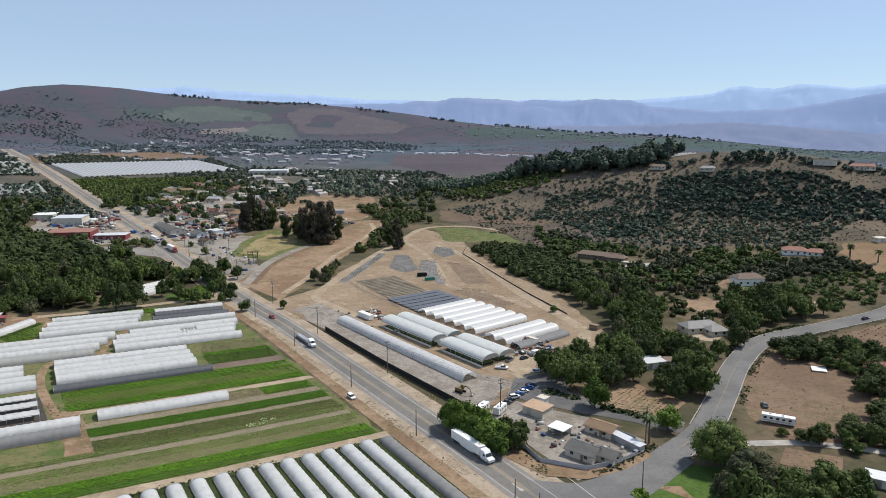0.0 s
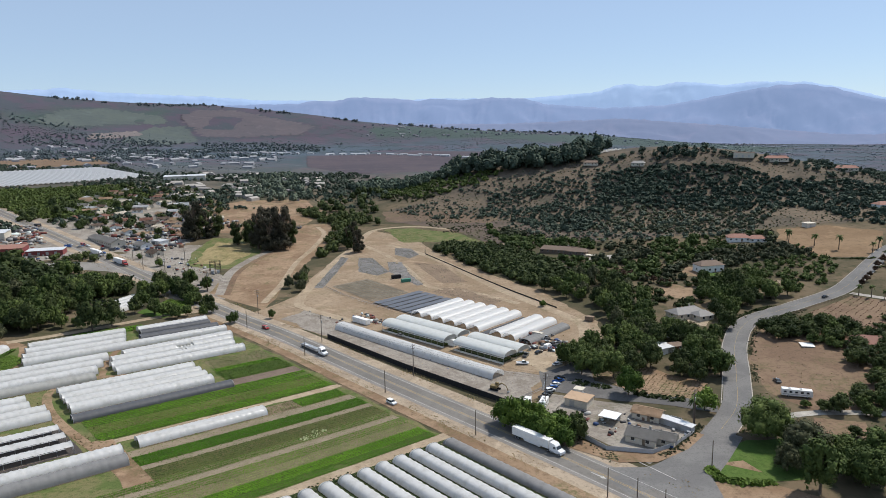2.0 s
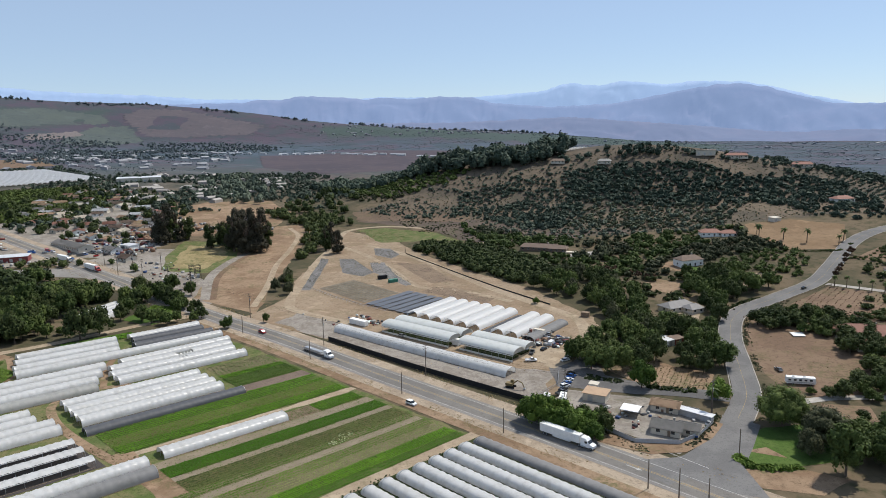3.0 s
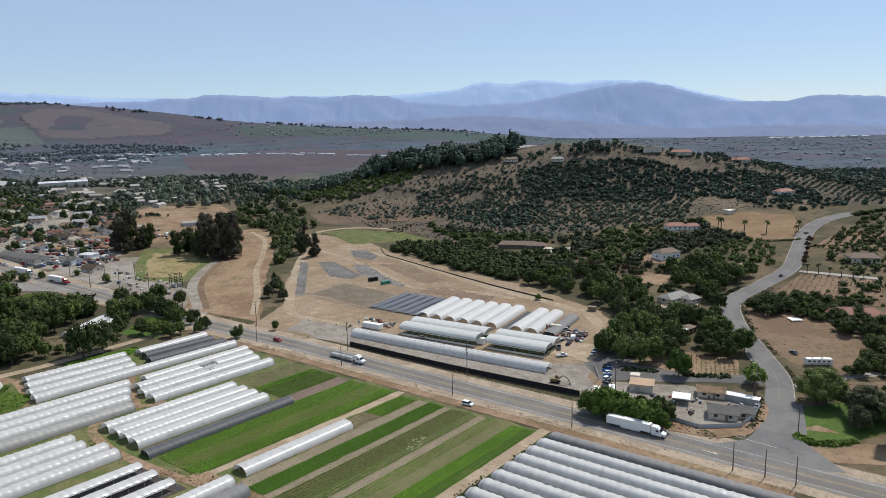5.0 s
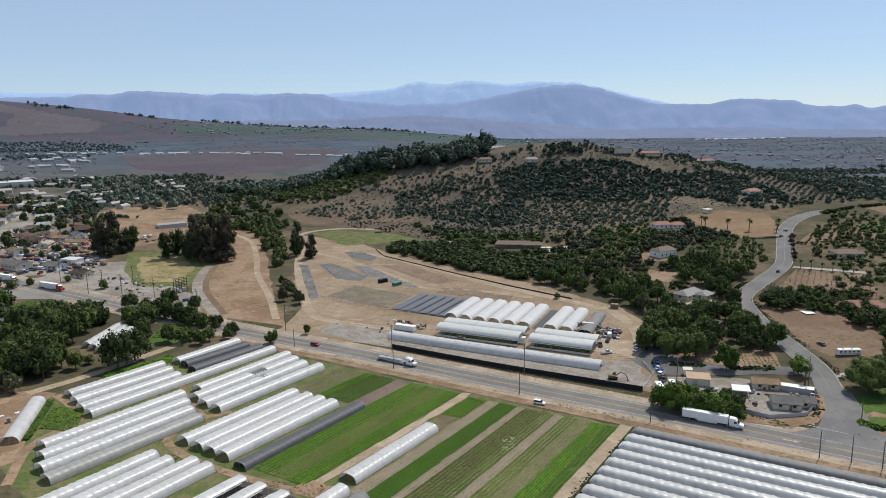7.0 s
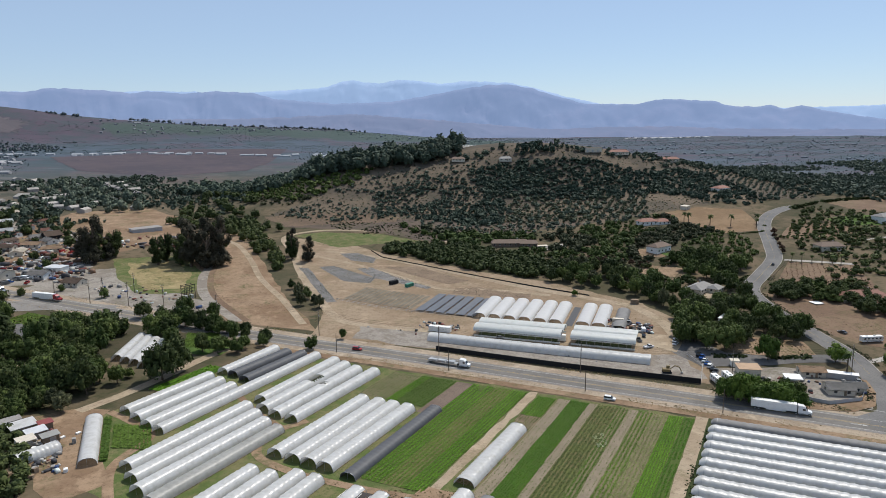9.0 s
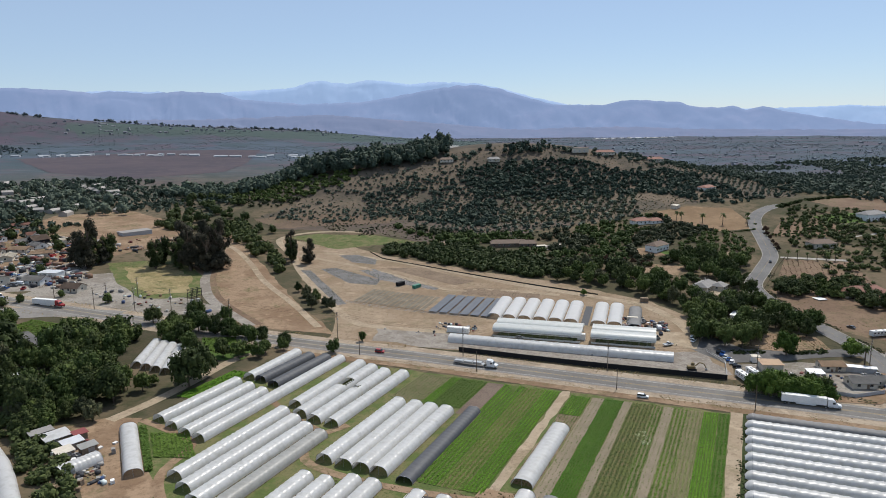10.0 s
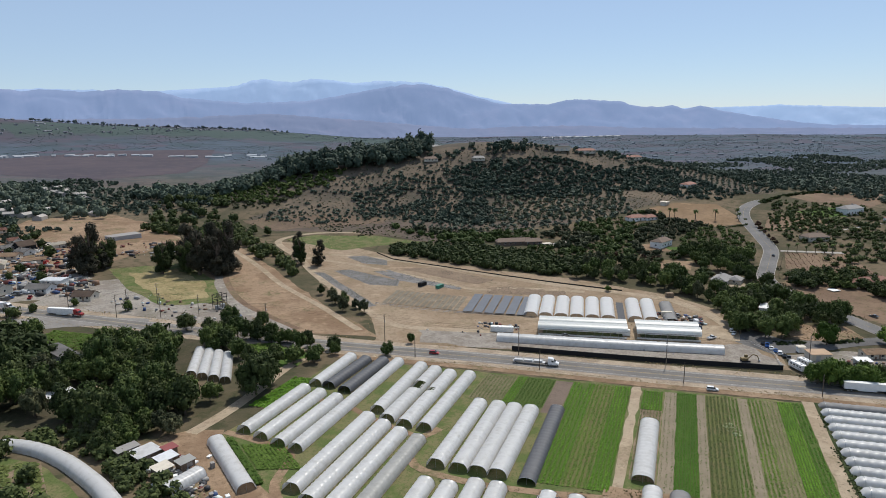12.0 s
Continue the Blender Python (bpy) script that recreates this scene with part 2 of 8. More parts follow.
def bm_mesh(name, bm, mat, smooth=False):
    me = bpy.data.meshes.new(name)
    for f in bm.faces:
        f.smooth = smooth
    bm.to_mesh(me)
    bm.free()
    me.materials.append(mat)
    return me


def part(name, data, material, parent, label="", smooth=False):
    """Links a bmesh or a finished mesh as one object under a thing or a part."""
    me = bm_mesh(name, data, material, smooth) if isinstance(data, bmesh.types.BMesh) else data
    ob = new(name, me)
    ob.parent = parent
    if label:
        ob["label"] = label
    return ob


def thing(name, x, y, z, turn, label, category, group="", kind=""):
    """An Empty at the base of a thing, for its parts; turn in degrees."""
    ob = new(name)
    ob.empty_display_size = 0.5
    ob.matrix_basis = pose(x, y, z, 0, 0, turn)
    return tagged(ob, label, category, group, kind)


def box(bm, x0, y0, z0, x1, y1, z1, bevel=0.0):
    vs = [bm.verts.new((x, y, z)) for z in (z0, z1) for x, y in ((x0, y0), (x1, y0), (x1, y1), (x0, y1))]
    fs = [bm.faces.new([vs[i] for i in q]) for q in ((3, 2, 1, 0), (4, 5, 6, 7), (0, 1, 5, 4), (1, 2, 6, 5), (2, 3, 7, 6), (3, 0, 4, 7))]
    if bevel:
        es = {e for f in fs for e in f.edges}
        bmesh.ops.bevel(bm, geom=list(es), offset=bevel, segments=1, affect='EDGES')
    return bm


def boxed(*args, bevel=0.0):
    return box(bmesh.new(), *args, bevel=bevel)


def tube(bm, pts, r, n=5):
    """A round bar along points, its radius one number or one a point."""
    rings = []
    pts = [Vector(p) for p in pts]
    for i, p in enumerate(pts):
        d = (pts[min(i + 1, len(pts) - 1)] - pts[max(i - 1, 0)]).normalized()
        u = d.cross(Vector((0.3, 0.5, 0.81))).normalized()
        v = d.cross(u)
        ri = r[i] if isinstance(r, (list, tuple)) else r
        rings.append([bm.verts.new(p + (u * math.cos(2 * math.pi * k / n) + v * math.sin(2 * math.pi * k / n)) * ri) for k in range(n)])
    for a, b in zip(rings, rings[1:]):
        for k in range(n):
            bm.faces.new((a[k], a[(k + 1) % n], b[(k + 1) % n], b[k]))
    bm.faces.new(rings[0][::-1])
    bm.faces.new(rings[-1])
    return bm


def ragged(poly, step=6.0, amount=1.2, seed=1):
    """A polygon's outline with more points, pushed in and out a little."""
    out = []
    for (x0, y0), (x1, y1) in zip(poly, poly[1:] + poly[:1]):
        d = math.hypot(x1 - x0, y1 - y0)
        k = max(1, int(d / step))
        for i in range(k):
            f = i / k
            x, y = x0 + (x1 - x0) * f, y0 + (y1 - y0) * f
            a = noise.noise(Vector((x * 0.11, y * 0.11, seed))) * amount * 2
            out.append((x - (y1 - y0) / d * a, y + (x1 - x0) / d * a))
    return out


def inside(poly, x, y):
    """Which of the points lie in the polygon."""
    x, y = np.asarray(x, float), np.asarray(y, float)
    r = np.zeros(x.shape, bool)
    for (x0, y0), (x1, y1) in zip(poly, poly[1:] + poly[:1]):
        if y0 != y1:
            r ^= ((y0 > y) != (y1 > y)) & (x < (x1 - x0) * (y - y0) / (y1 - y0) + x0)
    return r


def patch(name, poly, mat, lift=0.06, cell=8.0, rag=1.2, label="", category="", kind="structure"):
    """A piece of ground laid over the land, cut along a grid so that it follows its shape."""
    bm = bmesh.new()
    out = ragged(list(poly), 6.0, rag, len(poly)) if rag else list(poly)
    bm.faces.new([bm.verts.new((x, y, 0)) for x, y in out])
    bmesh.ops.triangulate(bm, faces=bm.faces[:])
    xs, ys = [p[0] for p in out], [p[1] for p in out]
    for lo, hi, ax in ((min(xs), max(xs), 0), (min(ys), max(ys), 1)):
        n = min(60, int((hi - lo) / cell))
        for i in range(1, n):
            co, no = [0, 0, 0], [0, 0, 0]
            co[ax], no[ax] = lo + (hi - lo) * i / n, 1
            bmesh.ops.bisect_plane(bm, geom=bm.verts[:] + bm.edges[:] + bm.faces[:], plane_co=co, plane_no=no)
    for v in bm.verts:
        v.co.z = hz(v.co.x, v.co.y) + lift
    bmesh.ops.recalc_face_normals(bm, faces=bm.faces[:])
    for f in bm.faces:
        if f.normal.z < 0:
            f.normal_flip()
    ob = new(name, bm_mesh(name, bm, mat))
    return tagged(ob, label, category, kind=kind)


def smooth_line(pts, step=4.0):
    """A Catmull-Rom line through plan points, at even steps."""
    p = [Vector(q) for q in pts]
    p = [p[0] * 2 - p[1]] + p + [p[-1] * 2 - p[-2]]
    out = []
    for i in range(1, len(p) - 2):
        a, b, c, d = p[i - 1:i + 3]
        n = max(2, int((c - b).length / step))
        for k in range(n):
            t = k / n
            out.append(0.5 * (2 * b + (c - a) * t + (2 * a - 5 * b + 4 * c - d) * t * t + (3 * b - a - 3 * c + d) * t ** 3))
    return out + [p[-2]]


def ribbon(pts, side0, side1, lift, step=4.0, gap=None):
    """Vertices and faces of a band along a line, between two offsets to its right; gap (on, off): dashes."""
    line = smooth_line(pts, step)
    vs, fs, s = [], [], 0.0
    for i, p in enumerate(line):
        d = (line[min(i + 1, len(line) - 1)] - line[max(i - 1, 0)]).normalized()
        r = Vector((d.y, -d.x))
        n = max(1, int(abs(side1 - side0) / 3.0))
        for k in range(n + 1):
            q = p + r * (side0 + (side1 - side0) * k / n)
            vs.append((q.x, q.y, hz(q.x, q.y) + lift))
        if i:
            s += (p - line[i - 1]).length
            if not gap or s % sum(gap) < gap[0]:
                for k in range(n):
                    a, b = (i - 1) * (n + 1) + k, i * (n + 1) + k
                    fs.append((a, a + 1, b + 1, b))
    return vs, fs


def band(name, pts, side0, side1, mat, lift, step=4.0, gap=None, label="", category="", kind="structure", parent=None):
    vs, fs = ribbon(pts, side0, side1, lift, step, gap)
    ob = new(name, mesh_np(name, vs, fs, mat))
    if parent:
        ob.parent = parent
        if label:
            ob["label"] = label
        return ob
    return tagged(ob, label, category, kind=kind)

# ---- land ----
def axis(lo, d0, d1, hi, step, grow=1.16):
    """Grid lines: even between d0 and d1, wider and wider outside."""
    mid = list(np.arange(d0, d1 + 0.1, step))
    a, s = [d0], step
    while a[-1] > lo:
        s = min(s * grow, 90)
        a.append(a[-1] - s)
    b, s = [mid[-1]], step
    while b[-1] < hi:
        s = min(s * grow, 90)
        b.append(b[-1] + s)
    return np.array(a[:0:-1] + mid + b[1:])


def smoothstep(a, b, v):
    t = np.clip((v - a) / (b - a), 0, 1)
    return t * t * (3 - 2 * t)


def land_material():
    m = Mat("land", 0.97, spec=0.1)
    z = m.attr("zone")
    near = m.mix(m.ramp(m.noise(0.02, 6), 0.4, 0.6), (0.072, 0.064, 0.038, 1), (0.140, 0.106, 0.068, 1))
    near = m.mix(m.mul(m.ramp(m.noise(0.15, 5), 0.48, 0.68), 0.8), near, (0.046, 0.050, 0.024, 1))
    hill = m.mix(m.ramp(m.noise(0.018, 6), 0.4, 0.6), (0.092, 0.076, 0.058, 1), (0.150, 0.116, 0.084, 1))
    hill = m.mix(m.mul(m.ramp(m.noise(0.2, 5), 0.5, 0.72), 0.7), hill, (0.066, 0.070, 0.048, 1))
    # distance haze is painted as blue and purple tints in the far land's colour
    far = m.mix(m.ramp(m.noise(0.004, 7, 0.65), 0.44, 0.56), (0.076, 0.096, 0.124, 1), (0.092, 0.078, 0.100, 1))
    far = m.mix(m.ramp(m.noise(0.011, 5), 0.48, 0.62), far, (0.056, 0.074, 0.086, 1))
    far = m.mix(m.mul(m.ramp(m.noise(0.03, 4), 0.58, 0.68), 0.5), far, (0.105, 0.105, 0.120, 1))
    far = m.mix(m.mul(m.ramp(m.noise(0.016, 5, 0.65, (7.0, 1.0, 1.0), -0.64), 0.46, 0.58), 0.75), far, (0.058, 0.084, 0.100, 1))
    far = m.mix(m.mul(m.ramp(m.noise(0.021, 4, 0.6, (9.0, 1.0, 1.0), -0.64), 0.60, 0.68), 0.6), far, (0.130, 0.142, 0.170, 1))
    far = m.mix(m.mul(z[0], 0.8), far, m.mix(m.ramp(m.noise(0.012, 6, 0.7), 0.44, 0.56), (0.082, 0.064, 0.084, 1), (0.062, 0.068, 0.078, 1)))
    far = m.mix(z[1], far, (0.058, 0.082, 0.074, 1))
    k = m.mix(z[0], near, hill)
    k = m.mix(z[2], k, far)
    m.bump(m.noise(0.4, 5), 0.6, 0.4)
    return m.base(k)


FAR_ORCHARD = [(-1119, 2360), (-1030, 2529), (-772, 2722), (-703, 2629), (-794, 2501), (-997, 2296), (-1119, 2238)]
SLOPE = [(-26, 773), (58, 802), (153, 800), (230, 790), (330, 720), (400, 650), (470, 600), (480, 500), (440, 462), (345, 505), (262, 520), (205, 531), (142, 588), (91, 650), (4, 690)]
FAR_GREEN = [(-20, 2500), (11, 2742), (367, 2800), (650, 2487), (1200, 2900), (1612, 2476), (1223, 1998), (664, 2083), (327, 2353)]


def build_land():
    xs, ys = axis(-5200, -430, 560, 5300, 7.0), axis(-1500, 110, 1010, 5300, 7.0)
    X, Y = np.meshgrid(xs, ys)
    Z = H(X, Y)
    rough = np.array([noise.fractal(Vector((x * 0.004, y * 0.004, 3.0)), 1.0, 2.0, 5) for x, y in zip(X.ravel(), Y.ravel())]).reshape(X.shape)
    Z = Z + rough * smoothstep(2000, 3200, np.hypot(X, Y)) * 4
    nx, ny = len(xs), len(ys)
    i = (np.arange(ny - 1)[:, None] * nx + np.arange(nx - 1)[None]).ravel()
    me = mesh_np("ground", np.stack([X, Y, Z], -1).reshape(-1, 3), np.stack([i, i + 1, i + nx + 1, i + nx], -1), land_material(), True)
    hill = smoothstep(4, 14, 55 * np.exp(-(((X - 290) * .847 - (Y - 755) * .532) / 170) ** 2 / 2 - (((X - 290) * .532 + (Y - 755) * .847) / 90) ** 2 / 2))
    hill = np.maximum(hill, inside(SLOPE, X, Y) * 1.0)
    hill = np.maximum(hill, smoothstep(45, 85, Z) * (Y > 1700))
    # far: share of the painted haze colours, growing with distance
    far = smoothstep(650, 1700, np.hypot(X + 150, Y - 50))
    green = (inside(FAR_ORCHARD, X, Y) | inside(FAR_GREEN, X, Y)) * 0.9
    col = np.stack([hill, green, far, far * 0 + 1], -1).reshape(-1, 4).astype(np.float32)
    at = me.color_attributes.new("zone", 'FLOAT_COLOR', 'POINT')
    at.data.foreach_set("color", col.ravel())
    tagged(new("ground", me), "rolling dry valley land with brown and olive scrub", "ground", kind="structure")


build_land()


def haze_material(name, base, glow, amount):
    """Far hills, with the haze of miles of air put into bluish colour and emission."""
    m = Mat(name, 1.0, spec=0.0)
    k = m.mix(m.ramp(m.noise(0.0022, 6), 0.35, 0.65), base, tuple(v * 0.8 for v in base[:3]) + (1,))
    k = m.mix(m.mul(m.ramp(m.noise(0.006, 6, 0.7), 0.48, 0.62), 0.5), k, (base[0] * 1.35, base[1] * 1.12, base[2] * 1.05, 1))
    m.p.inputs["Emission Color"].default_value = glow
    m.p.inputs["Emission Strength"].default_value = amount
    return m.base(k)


def mountains(name, ridge, radius, depth, foot, mat, label, seed, rough=1.0):
    """A range of hills round the plan's middle: ridge gives bearing and elevation of its crest in degrees."""
    az = np.arange(ridge[0][0], ridge[-1][0], 0.12)
    el = np.interp(az, [r[0] for r in ridge], [r[1] for r in ridge])
    rows = 16
    vs = []
    for j in range(rows + 1):
        f = j / rows
        for a, e in zip(az, el):
            top = 111 + radius * math.tan(radians(e))
            lean = 0.9 * noise.noise(Vector((a * 0.25, f * 1.2, seed + 7.0)))
            spur = 1 - 2 * abs(noise.fractal(Vector((a * 0.22 + lean + 0.5 * f, f * 1.3, seed + 3.0)), 1.0, 2.0, 4))
            r = radius - depth * (1 - f)
            x, y = -165 + r * math.sin(radians(a)), 31 + r * math.cos(radians(a))
            k = 1.0 + noise.fractal(Vector((x * 0.0032, y * 0.0032, seed + f * 1.4)), 0.8, 2.1, 6)
            g = f ** 1.25
            g = g + 0.13 * (spur - 0.5) * math.sin(math.pi * f) ** 0.8
            z = foot + (top - foot) * g + (k - 1.0) * rough * 38 * math.sin(math.pi * f) * (top - foot) / 250
            z += noise.fractal(Vector((a * 1.1, 7.0, seed)), 0.7, 2.1, 6) * 6 * rough * f ** 7
            vs.append((x, y, z))
    n = len(az)
    back = [(-165 + (radius + 120) * math.sin(radians(a)), 31 + (radius + 120) * math.cos(radians(a)), foot) for a in az]
    vs += back
    i = (np.arange(rows + 1)[:, None] * n + np.arange(n - 1)[None]).ravel()
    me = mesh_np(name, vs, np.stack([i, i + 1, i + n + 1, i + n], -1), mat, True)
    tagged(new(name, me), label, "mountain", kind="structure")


RIDGE_FAR = [(-40, 2.6), (-24, 3.05), (-20, 3.3), (-17.4, 3.0), (-10.4, 2.7), (-6.7, 2.4), (1, 2.25), (8.6, 2.35), (15, 2.22), (18.3, 2.4), (20.4, 2.52), (21.3, 2.68), (22.2, 3.03), (23.1, 3.1), (24.5, 2.94), (25.3, 2.85),
             (26.7, 3.12), (27.7, 3.12), (29, 2.92), (30.3, 2.78), (32.2, 2.95), (33.6, 2.88), (35.5, 2.8), (37.4, 2.46), (40, 1.68), (43.2, 0.95), (49, 0.8), (54, 0.4), (58.6, 0.4), (60.9, 0.43), (63.4, 0.5), (65.9, 0.37), (72, 0.1), (85, 0.3)]
RIDGE_MID = [(-40, 1.8), (-10, 2.0), (-3.3, 2.06), (-2.1, 2.3), (-0.4, 2.24), (0.9, 2.53), (4.6, 2.41), (6.4, 2.17), (7.7, 2.37), (9.9, 2.16), (12.6, 2.34), (15.3, 2.16), (17.1, 1.67), (21.7, 1.3), (26.4, 1.42), (29.1, 1.84),
             (31.4, 2.24), (33.6, 2.57), (35.7, 2.65), (37.4, 2.33), (40, 1.5), (42, 0.98), (45.8, 0.86), (47.3, 1.16), (48.9, 1.22), (51.9, 0.95), (52.8, 0.62), (54.4, 0.48), (55.6, 0.62), (56.5, 0.31), (57.7, 0.56), (59.2, 0.17), (61.5, -0.28), (63.8, -0.67), (66.6, -1.0), (85, -1.2)]
RIDGE_LOW = [(-40, 0.2), (0, 0.4), (13.8, 0.2), (23.1, 0.45), (30, -0.16), (38.9, -1.0), (43.1, -0.87), (48.9, -0.9), (52.5, -1.1), (60, -1.2), (85, -1.3)]
# the ranges give off a blue glow that paints the air's haze
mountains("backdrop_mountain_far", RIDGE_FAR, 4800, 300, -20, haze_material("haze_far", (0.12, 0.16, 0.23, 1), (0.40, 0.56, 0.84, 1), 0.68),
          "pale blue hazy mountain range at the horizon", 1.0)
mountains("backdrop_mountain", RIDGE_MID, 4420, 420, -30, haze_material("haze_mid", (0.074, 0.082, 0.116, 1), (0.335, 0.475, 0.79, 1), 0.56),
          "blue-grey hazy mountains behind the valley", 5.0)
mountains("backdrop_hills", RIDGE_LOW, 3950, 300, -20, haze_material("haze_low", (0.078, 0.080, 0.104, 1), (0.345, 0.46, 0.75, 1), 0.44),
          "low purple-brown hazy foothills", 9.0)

# ---- roads ----
ROAD = [(-1078, 1579), (-762, 1186), (-459, 804), (-258, 555), (-140, 404), (-98, 352), (-56, 293), (-20, 242), (5, 206), (29, 170), (75, 102), (150, -10), (300, -235)]
BRANCH = [(16, 185), (34, 191), (50, 201), (66, 216), (82, 234), (98, 262), (118, 298), (142, 327), (179, 344), (218, 361), (250, 385), (299, 424), (335, 443), (367, 450), (384, 449)]
band("trim_shoulder", ROAD, -12.5, 12.0, M_SHOULDER, 0.10, label="pale dusty dirt shoulders beside the main road", category="shoulder")
road = band("road_main", ROAD, -6.6, 6.6, M_ASPHALT, 0.16, label="two-lane grey asphalt main road with worn wheel tracks", category="road")
lane = earthy("asphalt_lane", (0.150, 0.139, 0.127, 1), (0.180, 0.166, 0.150, 1), (0.120, 0.112, 0.103, 1), 0.05, 1.0, 0.9, 0.01)
for a, b in ((-4.3, -0.9), (0.9, 4.3)):
    band("driving_lane", ROAD, a, b, lane, 0.185, label="darker worn driving lane", parent=road)
for o in (-4.9, 4.9):
    band("edge_line", ROAD, o - 0.09, o + 0.09, M_PAINT_WHITE, 0.21, label="white edge line", parent=road)
for o in (-0.3, 0.3):
    band("centre_line", ROAD, o - 0.08, o + 0.08, M_PAINT_YELLOW, 0.21, label="yellow centre line", parent=road)
branch = band("road_branch", BRANCH, -5.2, 5.2, M_ASPHALT_MID, 0.20, label="winding pale grey asphalt side road", category="road")
band("centre_line", BRANCH[3:], -0.045, 0.045, M_PAINT_YELLOW, 0.225, label="faded yellow centre line", parent=branch)
band("kerb", BRANCH[3:], 5.2, 5.6, M_CONCRETE, 0.32, label="pale concrete kerb", parent=branch)
band("kerb", BRANCH[4:], -5.6, -5.2, M_CONCRETE, 0.32, label="pale concrete kerb", parent=branch)
patch("road_junction", [(16, 197), (30, 195), (46, 202), (56, 211), (62, 220), (70, 209), (58, 196), (46, 184), (42, 166), (33, 172), (18, 190)], M_ASPHALT_MID, 0.17, 6, 0.0, "wide asphalt mouth of the side road", "road")
band("stop_line", [(27.5, 200), (35, 186)], -0.13, 0.13, M_PAINT_WHITE, 0.24, label="white stop line at the junction", category="road marking")

vs = [(11.0, 194.4), (11.3, 194.6), (13.6, 191.4), (14.0, 191.7), (14.3, 189.9), (12.7, 190.8), (13.2, 191.1)]
me = bmesh.new()
me.faces.new([me.verts.new((x, y, hz(x, y) + 0.23)) for x, y in vs])
bmesh.ops.triangulate(me, faces=me.faces[:])
tagged(new("turn_arrow", bm_mesh("turn_arrow", me, M_PAINT_WHITE)), "white turn arrow painted on the road", "road marking", kind="structure")

band("ground_dry_verge", ROAD[4:10], 11.6, 16.5, M_DIRT, 0.13, label="dry brown dirt verge between road and crops", category="verge")

# ---- farm fields ----
D = Vector((0.855, 0.519))
Q = Vector((0.589, -0.808))
T0 = Vector((-106, 332))


def plot(v, s):
    """A point of the farm: v metres along the road, s metres back from it."""
    p = T0 + Q * v - D * s
    return (p.x, p.y)


M_CROP = leafy("crop_bright", (0.070, 0.165, 0.012, 1), (0.110, 0.225, 0.020, 1), bump=0.2, vary=0.2, rows=0.545)
M_CROP_MID = leafy("crop_mid", (0.066, 0.122, 0.018, 1), (0.105, 0.168, 0.032, 1), bump=0.2, vary=0.2, rows=0.545)
M_CROP_PALE = leafy("crop_pale", (0.110, 0.140, 0.050, 1), (0.150, 0.180, 0.070, 1), bump=0.2, vary=0.2)
M_CROP_WEED = leafy("crop_weedy", (0.070, 0.098, 0.028, 1), (0.115, 0.138, 0.048, 1), bump=0.2, vary=0.3)
M_SOIL = earthy("tilled_soil", (0.235, 0.175, 0.120, 1), (0.185, 0.135, 0.090, 1), (0.14, 0.10, 0.07, 1), 0.1, 1.4)
M_GREENFLOOR = earthy("crop_floor", (0.062, 0.098, 0.020, 1), (0.080, 0.110, 0.028, 1), (0.075, 0.074, 0.030, 1), 0.2, 1.5)
M_CROPTRACK = earthy("crop_track", (0.115, 0.130, 0.040, 1), (0.150, 0.125, 0.060, 1), (0.09, 0.085, 0.035, 1), 0.2, 1.5)
M_SOIL_OLIVE = earthy("weedy_soil", (0.150, 0.132, 0.072, 1), (0.185, 0.150, 0.092, 1), (0.110, 0.112, 0.045, 1), 0.12, 1.4)
M_SOIL_TAN = earthy("dry_soil", (0.205, 0.168, 0.118, 1), (0.235, 0.190, 0.138, 1), (0.170, 0.140, 0.095, 1), 0.1, 1.4)
M_SOIL_DARK = earthy("damp_soil", (0.135, 0.100, 0.080, 1), (0.170, 0.128, 0.100, 1), (0.10, 0.075, 0.06, 1), 0.1, 1.4)

patch("ground_farm", [plot(-70, 2), plot(-70, 112), plot(-40, 128), plot(40, 150), plot(133, 150), plot(133, 1), plot(60, 0), plot(0, 0)], M_WEEDS, 0.05, 8.0,
      label="weedy ground between the farm beds", category="ground")


